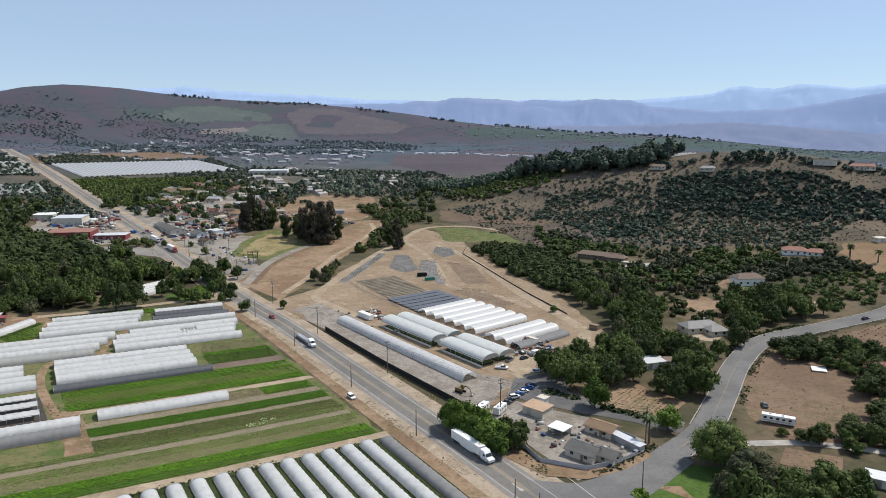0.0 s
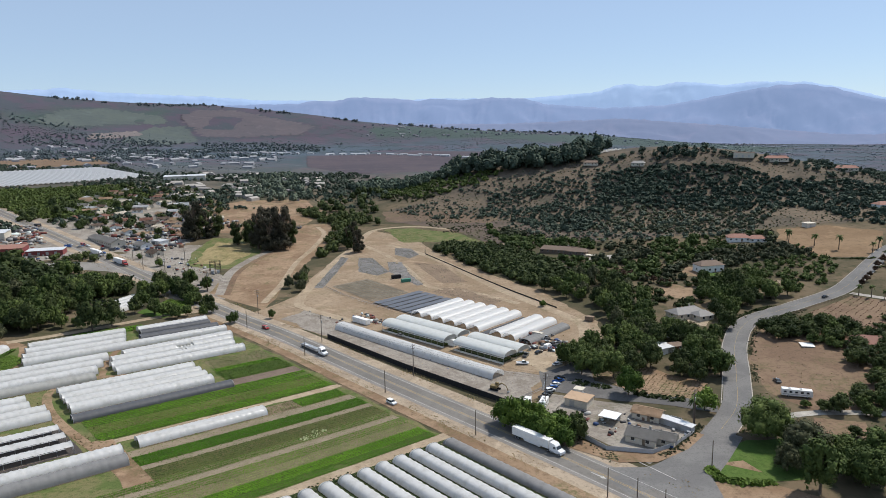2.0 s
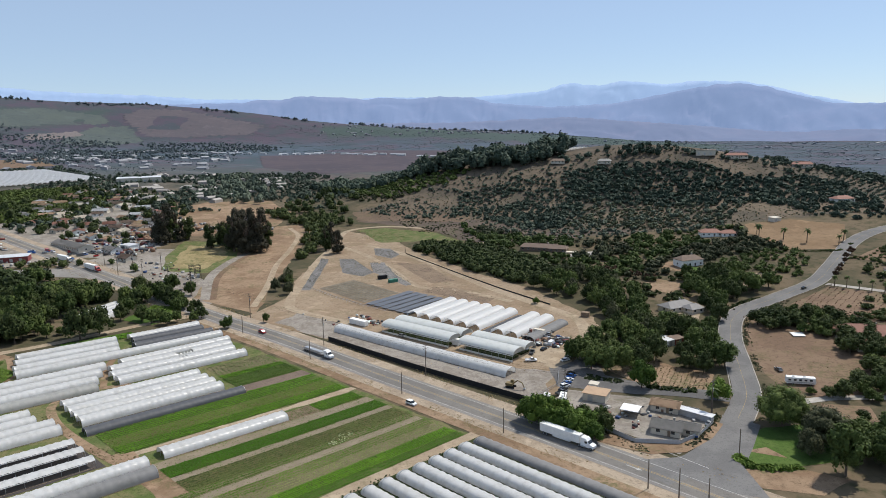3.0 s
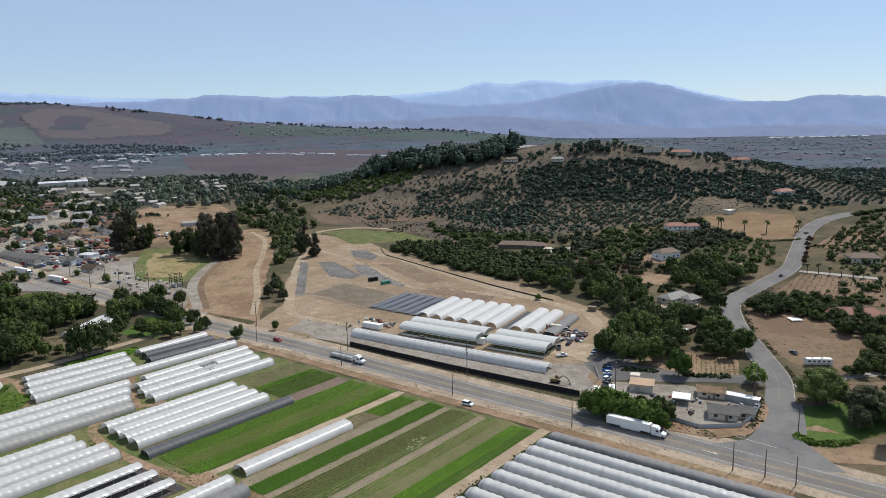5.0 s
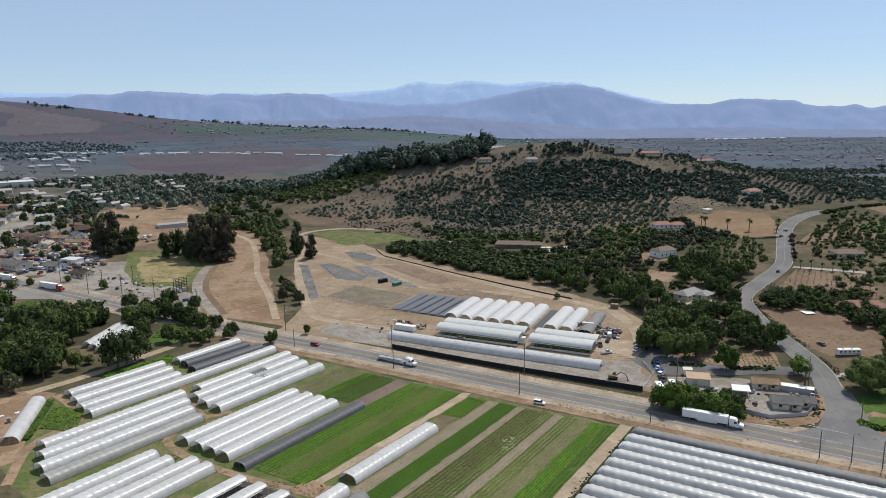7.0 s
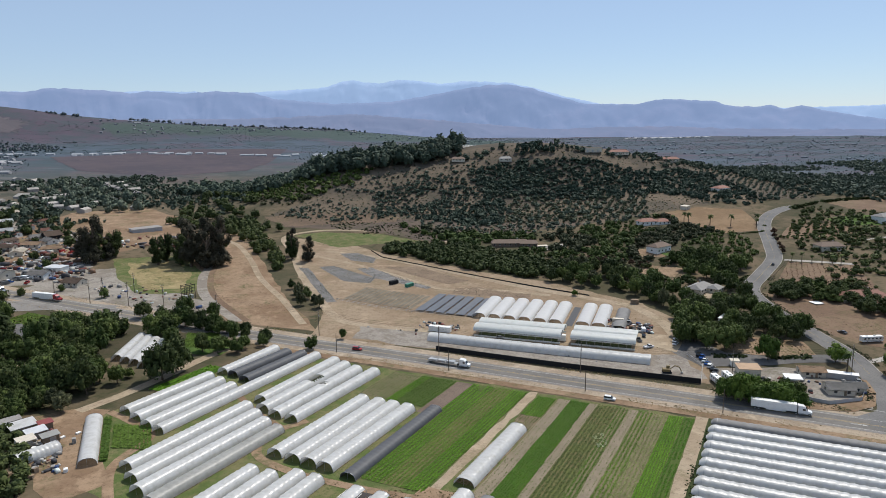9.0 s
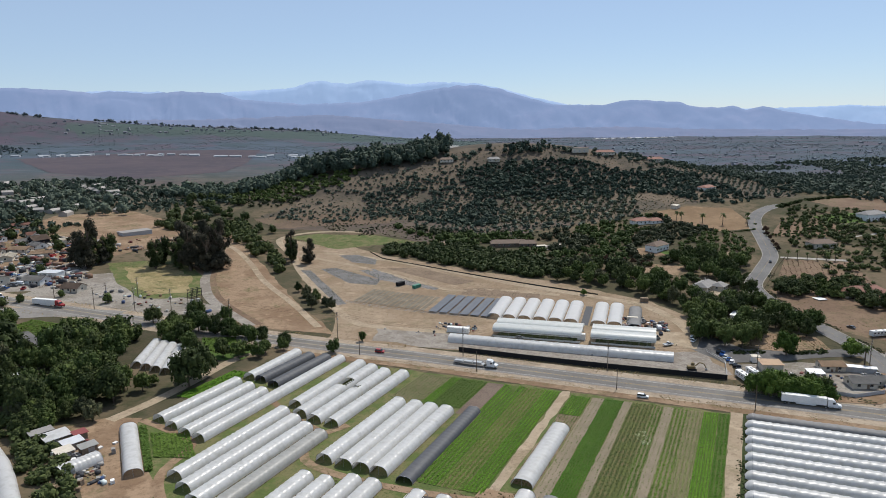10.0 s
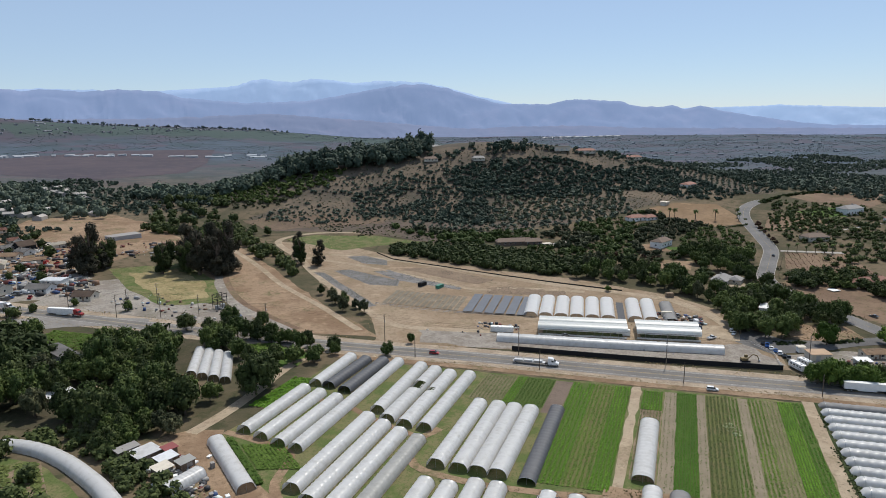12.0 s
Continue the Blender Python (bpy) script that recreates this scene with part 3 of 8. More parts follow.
def crop(v0, v1, s0, s1, row, height, cover, mat, label, soil=None, leaf=0.24, plan=(T0, Q, D)):
    """A strip of soil with leafy rows standing on it: soil bed and one mesh of plants."""
    soil = soil or M_SOIL
    o, q, d = plan
    quad = [tuple(o + q * v - d * w) for v, w in ((v0, s0), (v1, s0), (v1, s1), (v0, s1))]
    patch("ground_bed", quad, soil, 0.10, 8.0, 0.3, "raked brown soil bed of the farm", "soil bed")
    if not mat:
        return
    n_rows = max(1, int((v1 - v0) / row))
    length = s1 - s0
    vs, fs = [], []
    k = 0
    for r in range(n_rows):
        vc = v0 + (r + 0.5) * (v1 - v0) / n_rows
        m = int(length * cover / 0.27)
        s = s0 + rng.random(m) * length
        gapn = np.array([noise.noise(Vector((vc * 0.13, g * 0.06, 4.0))) for g in s])
        keep = gapn > -0.62
        s = s[keep]
        m = len(s)
        w = np.clip(rng.normal(0, row * 0.17, m), -row * 0.40, row * 0.40)
        x = o.x + q.x * (vc + w) - d.x * s
        y = o.y + q.y * (vc + w) - d.y * s
        z = H(x, y) + 0.10 + 0.6 * height * (0.3 + 0.7 * rng.random(m)) * (1 - (np.abs(w) / row) ** 2)
        a = rng.random(m) * 2 * np.pi
        tl = rng.normal(0, 0.25, (m, 2))
        sz = leaf * (0.6 + 0.8 * rng.random(m))
        for dx, dy in ((-1, -1), (1, -1), (1, 1), (-1, 1)):
            ox, oy = (dx * np.cos(a) - dy * np.sin(a)) * sz / 2 * 1.3, (dx * np.sin(a) + dy * np.cos(a)) * sz / 2
            vs.append(np.stack([x + ox, y + oy, z + ox * tl[:, 0] + oy * tl[:, 1]], -1))
        base = np.arange(m)
        fs.append(np.stack([k + base, k + m + base, k + 2 * m + base, k + 3 * m + base], -1))
        k += 4 * m
    ob = new("crop_rows", mesh_np("crop_rows", np.concatenate(vs), np.concatenate(fs), mat))
    tagged(ob, label, "crop", "crop strips", "stuff")


crop(0, 13.5, 2, 31, 1.5, 0.25, 2.6, M_CROP_PALE, "sparse rows of young pale-green seedlings on brown soil", M_SOIL_OLIVE)
crop(13.6, 18, 2, 32, 1.0, 0.5, 5.0, M_CROP, "bright green leafy vegetable rows", M_GREENFLOOR)
crop(18, 30.2, 2, 33, 1.5, 0.5, 4.6, M_CROP_MID, "mid-green leafy vegetable rows", M_GREENFLOOR)
crop(30.4, 37.4, 2, 38, 1.0, 0.2, 1.0, None, "", M_SOIL_DARK)
crop(37.6, 47, 2, 92, 1.35, 0.5, 5.0, M_CROP, "bright green leafy crop in long beds", M_GREENFLOOR)
crop(47, 55, 2, 92, 1.6, 0.45, 4.6, M_CROP_MID, "patchy green crop rows with brown tracks between", M_CROPTRACK)
crop(55, 61.5, 2, 92, 1.3, 0.5, 5.0, M_CROP, "green leafy crop in long beds", M_GREENFLOOR)
patch("ground_farm_track", [plot(62, 0), plot(65.5, 0), plot(65.5, 92), plot(62, 92)], M_DIRT_PALE, 0.09, 6, 0.6, "pale dirt track between crop beds", "track")
crop(66.5, 74.5, 4, 24, 1.1, 0.5, 5.0, M_CROP, "bright green leafy crop beside the single tunnel", M_GREENFLOOR)
crop(66.5, 74.5, 24, 82, 1.1, 0.4, 1.6, M_CROP_WEED, "weeds round a single plastic tunnel")
crop(75, 79.8, 3, 88, 1.2, 0.25, 0.5, M_CROP_PALE, "brown bed with thin green seedlings", M_SOIL_TAN)
crop(79.8, 87.4, 3, 88, 0.8, 0.35, 4.2, M_CROP, "dense vivid green crop strip", M_GREENFLOOR)
crop(87.4, 90.6, 3, 88, 1.2, 0.2, 0.5, M_CROP_PALE, "narrow bare brown bed", M_SOIL_TAN)
crop(90.6, 99, 3, 88, 1.4, 0.5, 4.4, M_CROP_WEED, "mixed olive-green crop rows gone to seed", M_CROPTRACK)
crop(99, 103, 3, 128, 1.3, 0.3, 3.8, M_CROP_MID, "striped green rows on brown soil", M_SOIL_OLIVE)
crop(103, 106.5, 3, 128, 1.2, 0.2, 0.5, M_CROP_PALE, "bare reddish-brown bed", M_SOIL_TAN)
crop(106.5, 112, 3, 128, 1.35, 0.3, 3.4, M_CROP_MID, "striped green rows on brown soil", M_SOIL_OLIVE)
crop(112, 117.5, 3, 128, 1.3, 0.25, 2.4, M_CROP_PALE, "brown beds with thin pale-green rows", M_SOIL_OLIVE)
crop(117.5, 123, 3, 128, 0.9, 0.4, 5.0, M_CROP, "bright green crop strip with pale rows", M_GREENFLOOR)
crop(123, 127, 3, 128, 1.3, 0.3, 3.6, M_CROP, "green rows beside the dirt track", M_GREENFLOOR)
patch("ground_farm_lane", [plot(127, 0), plot(133, 0), plot(133, 150), plot(127, 150)], M_DIRT_PALE, 0.09, 6, 0.7, "pale dirt farm lane beside the tunnels", "track")
patch("ground_farm_cross", [plot(60, 88), plot(99, 88), plot(99, 96), plot(60, 96)], M_DIRT, 0.10, 6, 1.0, "dirt cross track behind the crop strips", "track")


def tunnel(x0, y0, x1, y1, width, height, mat, label, group="polytunnels", bay=2.4, sag=0.11, shoulder=0.72, torn=None, dome=0.0, rolled=False):
    """A polythene tunnel from one end to the other: skin sagging between hoops, end hoops and ground rails."""
    dx, dy = x1 - x0, y1 - y0
    L = math.hypot(dx, dy)
    ang = math.atan2(dy, dx)
    z0 = hz(x0, y0) + 0.1
    nb = max(2, round(L / bay))
    seg = 12
    xs = np.linspace(0, L, nb * 3 + 1)
    wob = rng.normal(0, 0.012, nb + 2)
    vs = []
    for i, x in enumerate(xs):
        end = min(x, L - x)
        cap = math.sqrt(max(0.03, 1 - (1 - end / dome) ** 2)) if dome and end < dome else 1.0
        dip = 1 - sag * (1 - abs(math.cos(math.pi * i / 3))) - wob[i // 3] * (i % 3 > 0)
        zb = hz(x0 + dx * x / L, y0 + dy * x / L) + 0.1 - z0
        for k in range(seg + 1):
            a = math.pi * k / seg
            c, s = math.cos(a), math.sin(a)
            vs.append((x, -math.copysign(abs(c) ** shoulder, c) * width / 2 * (1 if s < 0.3 else (dip + 1) / 2) * (cap + 1) / 2, zb + height * s ** 0.9 * dip * cap - 0.12 * (s < 0.01)))
    n = seg + 1
    i = (np.arange(len(xs) - 1)[:, None] * n + np.arange(seg)[None]).ravel()
    if rolled:
        i = i[(i % n >= 3) & (i % n <= seg - 4)]
    if torn:
        bay_at, side = i // n / len(xs), i % n
        i = i[~((bay_at > torn[0]) & (bay_at < torn[1]) & (side >= torn[2] + (i // n) % 2) & (side <= torn[3]))]
    t = thing("polytunnel", x0, y0, z0, math.degrees(ang), label, "polytunnel", group)
    part("cover", mesh_np("cover", vs, np.stack([i, i + n, i + n + 1, i + 1], -1), mat, True), None, t)
    if rolled:
        for x in np.linspace(0, L, nb // 2 + 1):
            zb = hz(x0 + dx * x / L, y0 + dy * x / L) + 0.1 - z0
            for sg in (-1, 1):
                part("side_post", tube(bmesh.new(), [(x, sg * width * 0.49, zb - 0.1), (x, sg * width * 0.46, zb + height * 0.62)], 0.05, 4), M_STEEL, t)
        for sg in (-1, 1):
            part("rolled_side", tube(bmesh.new(), [(x, sg * width * 0.44, hz(x0 + dx * x / L, y0 + dy * x / L) + 0.1 - z0 + height * 0.66) for x in xs[::6]], 0.13, 5), mat, t, "rolled-up film side")
    for x in (0.0, L) if not dome else (dome, L - dome):
        zb = hz(x0 + dx * x / L, y0 + dy * x / L) + 0.1 - z0
        pts = [(x, -math.copysign(abs(math.cos(math.pi * k / 12)) ** shoulder, math.cos(math.pi * k / 12)) * width / 2, zb + height * math.sin(math.pi * k / 12) ** 0.9) for k in range(13)]
        part("end_hoop", tube(bmesh.new(), pts, 0.06, 5), M_STEEL, t)
        part("end_post", tube(bmesh.new(), [(x, 0, zb - 0.1), (x, 0, zb + height)], 0.05, 5), M_STEEL, t)
    for sgn in (-1, 1):
        pts = [(x, sgn * width / 2, hz(x0 + dx * x / L, y0 + dy * x / L) + 0.12 - z0) for x in xs[::6]] + [(L, sgn * width / 2, hz(x1, y1) + 0.12 - z0)]
        part("ground_rail", tube(bmesh.new(), pts, 0.08, 4), M_WOOD, t)
    return t


W1 = "milky white plastic-film growing tunnel on a farm field"
W2 = "dark grey shade-cloth growing tunnel on a farm field"
W3 = "old grey plastic-film growing tunnel, soiled"


def fan(n, first, last, width, height, mat, label, rolled=False):
    """n tunnels side by side, their ends spread evenly from the first's to the last's."""
    for i in range(n):
        f = i / max(1, n - 1)
        tunnel(*[a + (b - a) * f for a, b in zip(first, last)], width * 0.93, height * 0.97, mat, label, rolled=rolled)


fan(1, (-175, 364.4, -144.8, 384.8), (0, 0, 0, 0), 6.2, 3.0, M_FILM, W1)
fan(2, (-172, 358.7, -141.6, 377), (-169.5, 350.4, -136.1, 371), 6.4, 3.0, M_SHADE, W2)
fan(1, (-209.4, 315.8, -131, 366), (0, 0, 0, 0), 6.0, 3.0, M_FILM, W1)
fan(3, (-217.2, 339.3, -180.8, 362.6), (-212.3, 322.6, -175.5, 346), 6.2, 3.0, M_FILM, W1)
fan(1, (-170, 325.6, -126.2, 355), (0, 0, 0, 0), 6.4, 3.1, M_FILM, W1)
tunnel(-172, 316.5, -124.5, 347, 6.3, 3.1, M_FILM, "white plastic-film growing tunnel with a large torn hole", torn=(0.50, 0.64, 3, 9))
tunnel(-169.7, 308.9, -122.3, 339.4, 6.3, 3.1, M_FILM, "white plastic-film growing tunnel with a small torn hole", torn=(0.52, 0.58, 5, 9))
fan(1, (-165.6, 302.4, -116.5, 333.1), (0, 0, 0, 0), 6.4, 3.1, M_FILM, W1)
fan(3, (-222.6, 292.8, -175.8, 322.8), (-221.8, 275.2, -174.2, 305), 6.6, 3.1, M_FILM, W1)
fan(1, (-219.5, 267.2, -172.2, 297), (0, 0, 0, 0), 6.5, 2.8, M_FILM_OLD, W3)
fan(1, (-179.5, 278.4, -134, 307.2), (0, 0, 0, 0), 6.6, 3.1, M_FILM, W1)
fan(3, (-175.6, 272, -129.9, 301.1), (-168.6, 261.6, -122.7, 290.5), 6.9, 3.1, M_FILM, W1)
fan(1, (-164.5, 252.9, -113.7, 285.2), (0, 0, 0, 0), 6.2, 2.3, M_SHADE, W2)
fan(2, (-234, 242.5, -188.6, 271.7), (-230, 236.3, -184.5, 265.6), 6.4, 3.0, M_FILM, W1)
fan(2, (-223, 232, -177.1, 261.7), (-219, 226.4, -173.3, 256.2), 6.4, 3.0, M_FILM, W1)
fan(1, (-135.5, 231.6, -96.5, 255.4), (0, 0, 0, 0), 7.4, 2.7, M_FILM, "single milky white plastic-film tunnel between crop beds")
fan(2, (-215.2, 211.2, -165.2, 243.2), (-210.5, 204.6, -160.5, 236.6), 6.4, 3.0, M_FILM, "white plastic-film tunnel with its sides rolled up", True)
fan(1, (-205.3, 197.4, -155.3, 229.4), (0, 0, 0, 0), 6.4, 3.0, M_FILM, "white plastic-film tunnel with its sides rolled up", True)
fan(1, (-188.6, 194, -138.6, 226), (0, 0, 0, 0), 6.4, 3.0, M_FILM, W1)
fan(1, (-184.8, 187.1, -134.8, 219.1), (0, 0, 0, 0), 6.4, 3.0, M_SHADE_GREY, W3)
fan(1, (-232.8, 301, -227.7, 338), (0, 0, 0, 0), 6.4, 2.8, M_FILM, "single white plastic-film tunnel beside a dirt yard")
fan(4, (-213, 404, -198, 434), (-204, 389, -190, 420), 5.2, 3.0, M_FILM, "white plastic-film tunnel among dark trees")

# near-black soil colour paints the shade below the rolled-up tunnel sides
patch("ground_tunnel_soil", [(-218, 214), (-166, 247), (-151, 227), (-203, 194)], earthy("shaded_dark_soil", (0.055, 0.050, 0.050, 1), (0.072, 0.062, 0.058, 1), (0.040, 0.038, 0.034, 1), 0.1, 1.0), 0.12, 8, 0.4, "soil under open-sided tunnels, shade painted into its dark colour", "ground")

# block of long low tunnels along the road
patch("ground_berry_field", [(-28, 226), (-135, 160), (-50, 36), (57, 102)], earthy("berry_rows_ground", (0.030, 0.045, 0.014, 1), (0.048, 0.058, 0.022, 1), (0.022, 0.030, 0.010, 1), 0.1, 1.2), 0.12, 8, 0.3, "dark green ground between berry tunnels", "ground")
RD = Vector((0.566, -0.824))
for i in range(17):
    if i == 0:
        x, y = -31, 223
    else:
        x, y = -31 - 5.75 * i - 0.6, 223 - 3.6 * i
    tunnel(x, y, x + RD.x * 150, y + RD.y * 150, 4.8, 2.3 if i else 1.8, M_FILM if i else M_SHADE_GREY, "long low white plastic-film tunnel over berry rows" if i else
           "long low grey shade-cloth tunnel along the road", "long field tunnels", 2.8, 0.16, dome=2.2)

# ---- plants ----
def cube_sphere(res):
    """A ball of quads: res squares along each side of a cube."""
    v, f, idx = [], [], {}
    g = [2 * i / res - 1 for i in range(res + 1)]
    for ax in range(3):
        for s in (-1, 1):
            for i in range(res):
                for j in range(res):
                    q = []
                    for a, b in ((0, 0), (1, 0), (1, 1), (0, 1)):
                        c = [0, 0, 0]
                        c[ax], c[(ax + 1) % 3], c[(ax + 2) % 3] = s, g[i + a], g[j + b]
                        c = tuple(c)
                        if c not in idx:
                            idx[c] = len(v)
                            v.append(np.array(c, float) / np.linalg.norm(c))
                        q.append(idx[c])
                    f.append(q if s > 0 else q[::-1])
    return np.array(v), np.array(f)


BALLS = [None, cube_sphere(1), cube_sphere(2)]


def crown(n, centre, radii, lobes, leaf, seed, spread=0.62, lobe_r=0.52, flat=0.5, fine=1, low=0.35, core=0.9):
    """Leaf clumps over uneven lobes: vertices and quads."""
    r = np.random.default_rng(seed)
    c = r.normal(0, 1, (lobes, 3))
    c /= np.linalg.norm(c, axis=1)[:, None]
    c *= (r.random((lobes, 1)) ** 0.5) * spread
    c[:, 2] = np.abs(c[:, 2]) * (0.75 + low) - low
    lr = lobe_r * (0.65 + 0.6 * r.random(lobes))
    vs, fs = [], []
    k = 0
    ball = np.minimum(radii, np.min(radii) * 1.2)
    for i in range(lobes):
        bv, bf = BALLS[fine]
        vs.append(bv * (1.0 + 0.2 * r.normal(0, 1, (len(bv), 1))) * lr[i] * core * ball + c[i] * radii + centre)
        fs.append(bf + k)
        k += len(bv)
    w = r.choice(lobes, n, p=lr ** 2 / (lr ** 2).sum())
    d = r.normal(0, 1, (n, 3))
    d[:, 2] = d[:, 2] * 0.9 + 0.25
    d /= np.linalg.norm(d, axis=1)[:, None]
    p = c[w] * radii + d * (lr[w] * (core - 0.12 + 0.5 * r.random(n)))[:, None] * ball + centre
    nrm = d + r.normal(0, flat, (n, 3)) + np.array([0, 0, 0.3])
    nrm /= np.linalg.norm(nrm, axis=1)[:, None]
    u = np.cross(nrm, r.normal(0, 1, (n, 3)))
    u /= np.linalg.norm(u, axis=1)[:, None]
    v = np.cross(nrm, u)
    s = (leaf * (0.5 + r.random(n)))[:, None]
    q = np.stack([p - u * s * 0.7, p - v * s * 0.45, p + u * s * 0.8, p + v * s * 0.5], 1).reshape(-1, 3)
    vs.append(q)
    fs.append(np.arange(4 * n).reshape(n, 4) + k)
    return np.concatenate(vs), np.concatenate(fs)


def trunk_mesh(h, r, limbs, reach, seed):
    g = random.Random(seed)
    bm = bmesh.new()
    lean = g.uniform(-0.05, 0.05) * h
    tube(bm, [(0, 0, -0.4), (0.02, 0, h * 0.3), (lean * 0.5, lean * 0.3, h * 0.65), (lean, lean * 0.5, h)], [r * 1.35, r, r * 0.75, r * 0.35], 6)
    for i in range(limbs):
        a = 2 * math.pi * (i + g.random() * 0.6) / limbs
        z = h * g.uniform(0.4, 0.7)
        tube(bm, [(lean * 0.4, lean * 0.2, z), (math.cos(a) * reach * 0.5, math.sin(a) * reach * 0.5, z + h * 0.16), (math.cos(a) * reach, math.sin(a) * reach, z + h * 0.33)], [r * 0.55, r * 0.4, r * 0.15], 5)
    return bm


def tree(kind, h, r, mat, label, n=700, lobes=7, leaf=0.55, category="tree", trunk_part=0.3, limbs=4, seed=1, low=0.35):
    """One model tree at the plan's origin, to be copied: trunk with limbs, crown of leaf clumps."""
    t = thing(kind, 0, 0, 0, 0, label, category)
    ch = h * (1 - trunk_part)
    part("trunk", trunk_mesh(h * 0.72, max(0.12, h * 0.025), limbs, r * 0.55, seed), M_BARK, t)
    v, f = crown(n, np.array([0, 0, h * trunk_part + ch * 0.45]), np.array([r * 1.25, r * 1.25, ch * 0.72]), lobes * 4, leaf, seed, spread=0.80, lobe_r=0.30, fine=1, low=low, core=0.7)
    part("crown", mesh_np("crown", v, f, mat), None, t)
    return t


def palm(h, label):
    t = thing("palm", 0, 0, 0, 0, label, "palm")
    bm = bmesh.new()
    tube(bm, [(0, 0, -0.3), (0.1, 0, h * 0.5), (0.15, 0.1, h)], [0.3, 0.22, 0.2], 7)
    part("trunk", bm, M_BARK, t)
    vs, fs = [], []
    g = random.Random(3)
    for i in range(34):
        a, up = g.random() * 6.283, g.uniform(-0.5, 1.1)
        L = g.uniform(1.6, 2.4)
        pts = [Vector((0.15 + math.cos(a) * L * q, 0.1 + math.sin(a) * L * q, h + L * (up * q - 0.9 * q * q))) for q in (0, 0.35, 0.7, 1.0)]
        sd = Vector((-math.sin(a), math.cos(a), 0))
        b = len(vs)
        for q, w in zip(pts, (0.08, 0.32, 0.28, 0.04)):
            vs += [tuple(q - sd * w + Vector((0, 0, -w * 0.5))), tuple(q), tuple(q + sd * w + Vector((0, 0, -w * 0.5)))]
        for k in range(3):
            fs += [(b + 3 * k, b + 3 * k + 1, b + 3 * k + 4, b + 3 * k + 3), (b + 3 * k + 1, b + 3 * k + 2, b + 3 * k + 5, b + 3 * k + 4)]
    part("crown", mesh_np("crown", vs, fs, M_LEAF_MID), None, t, "drooping green fronds")
    return t


MODELS = {
    "oak": [tree("tree", 8.5, 4.2, M_LEAF_DARK, "broad dark-green leafy tree with a full crown", 2592, 12, 0.42, trunk_part=0.14, seed=11), tree("tree", 7.5, 3.6, M_LEAF_DARK, "rounded dark-green leafy tree with a dense crown", 2361, 11, 0.39, trunk_part=0.14, seed=12),
            tree("tree", 9.5, 4.0, M_LEAF_MID, "tall mid-green leafy tree with a dense crown", 2592, 12, 0.40, trunk_part=0.14, seed=13)],
    "mid": [tree("tree", 7.5, 3.7, M_LEAF_MID, "rounded mid-green leafy tree with a dense crown", 2448, 12, 0.39, trunk_part=0.14, seed=21), tree("tree", 9.0, 4.2, M_LEAF_MID, "spreading mid-green leafy tree with a dense crown", 2649, 12, 0.40, trunk_part=0.14, seed=22)],
    "light": [tree("tree", 7.0, 3.6, M_LEAF_LIGHT, "bright light-green leafy tree with a dense crown", 2592, 12, 0.37, trunk_part=0.14, seed=31)],
    "grey": [tree("tree", 8.0, 3.4, M_LEAF_GREY, "grey-green thin-leaved tree with a dense crown", 2448, 12, 0.37, trunk_part=0.14, seed=41)],
    "gum": [tree("eucalyptus_tree", 34, 6.0, M_LEAF_GUM, "tall dark eucalyptus tree with drooping foliage", 7800, 11, 0.52, trunk_part=0.12, limbs=7, seed=51, low=0.62),
            tree("eucalyptus_tree", 31, 5.8, M_LEAF_GUM, "tall brownish eucalyptus tree with ragged crown", 7280, 10, 0.52, trunk_part=0.10, limbs=7, seed=52, low=0.62),
            tree("eucalyptus_tree", 27, 5.4, M_LEAF_DARK, "dark-green eucalyptus tree with ragged crown", 6240, 9, 0.50, trunk_part=0.10, limbs=6, seed=53, low=0.62)],
    "shrub": [tree("shrub", 2.6, 1.9, M_LEAF_MID, "low rounded green shrub on dry ground", 936, 5, 0.34, "shrub", 0.02, 3, 71), tree("shrub", 3.2, 2.0, M_LEAF_DARK, "low dark-green shrub on dry ground", 936, 5, 0.34, "shrub", 0.02, 3, 72)],
    "citrus": [tree("fruit_tree", 4.2, 2.6, M_LEAF_MID, "round glossy green orchard tree", 1512, 8, 0.29, "tree", 0.12, 3, 81), tree("fruit_tree", 4.6, 2.7, M_LEAF_DARK, "round dark-green orchard tree", 1512, 8, 0.29, "tree", 0.12, 3, 82)],
    "rust": [tree("fruit_tree", 4.0, 2.0, M_LEAF_RUST, "small orchard tree with reddish-brown leaves", 1080, 5, 0.34, "tree", 0.2, 3, 91)],
    "giant": [tree("tree", 19, 9.0, M_LEAF_MID, "very large spreading mid-green tree beside the side road", 14560, 30, 0.44, trunk_part=0.14, seed=95)],
    "giant_grey": [tree("tree", 16, 6.5, M_LEAF_GREY, "large grey-green tree beside the lawn", 9360, 24, 0.40, trunk_part=0.14, seed=96)],
    "giant_mid": [tree("tree", 13, 6.2, M_LEAF_MID, "large mid-green tree beside the lawn", 9360, 24, 0.40, trunk_part=0.14, seed=97)],
    "palm": [palm(7.0, "slender palm tree with drooping fronds")],
}
USED = set()


def plant(kind, x, y, scale=1.0, group=""):
    m = MODELS[kind][int(rng.integers(len(MODELS[kind])))]
    s = scale * (0.85 + 0.3 * rng.random())
    at = pose(x, y, hz(x, y), 0, 0, rng.random() * 360)
    if m.name not in USED:
        USED.add(m.name)
        m.matrix_basis = at
        ob = m
    else:
        ob = copy_thing(m, at)
    tall = 1.2 if kind in ("oak", "mid", "grey", "light") else 0.95
    ob.scale = (s, s, s * tall * (0.9 + 0.3 * rng.random()))
    if group:
        ob["group"] = group
    return ob


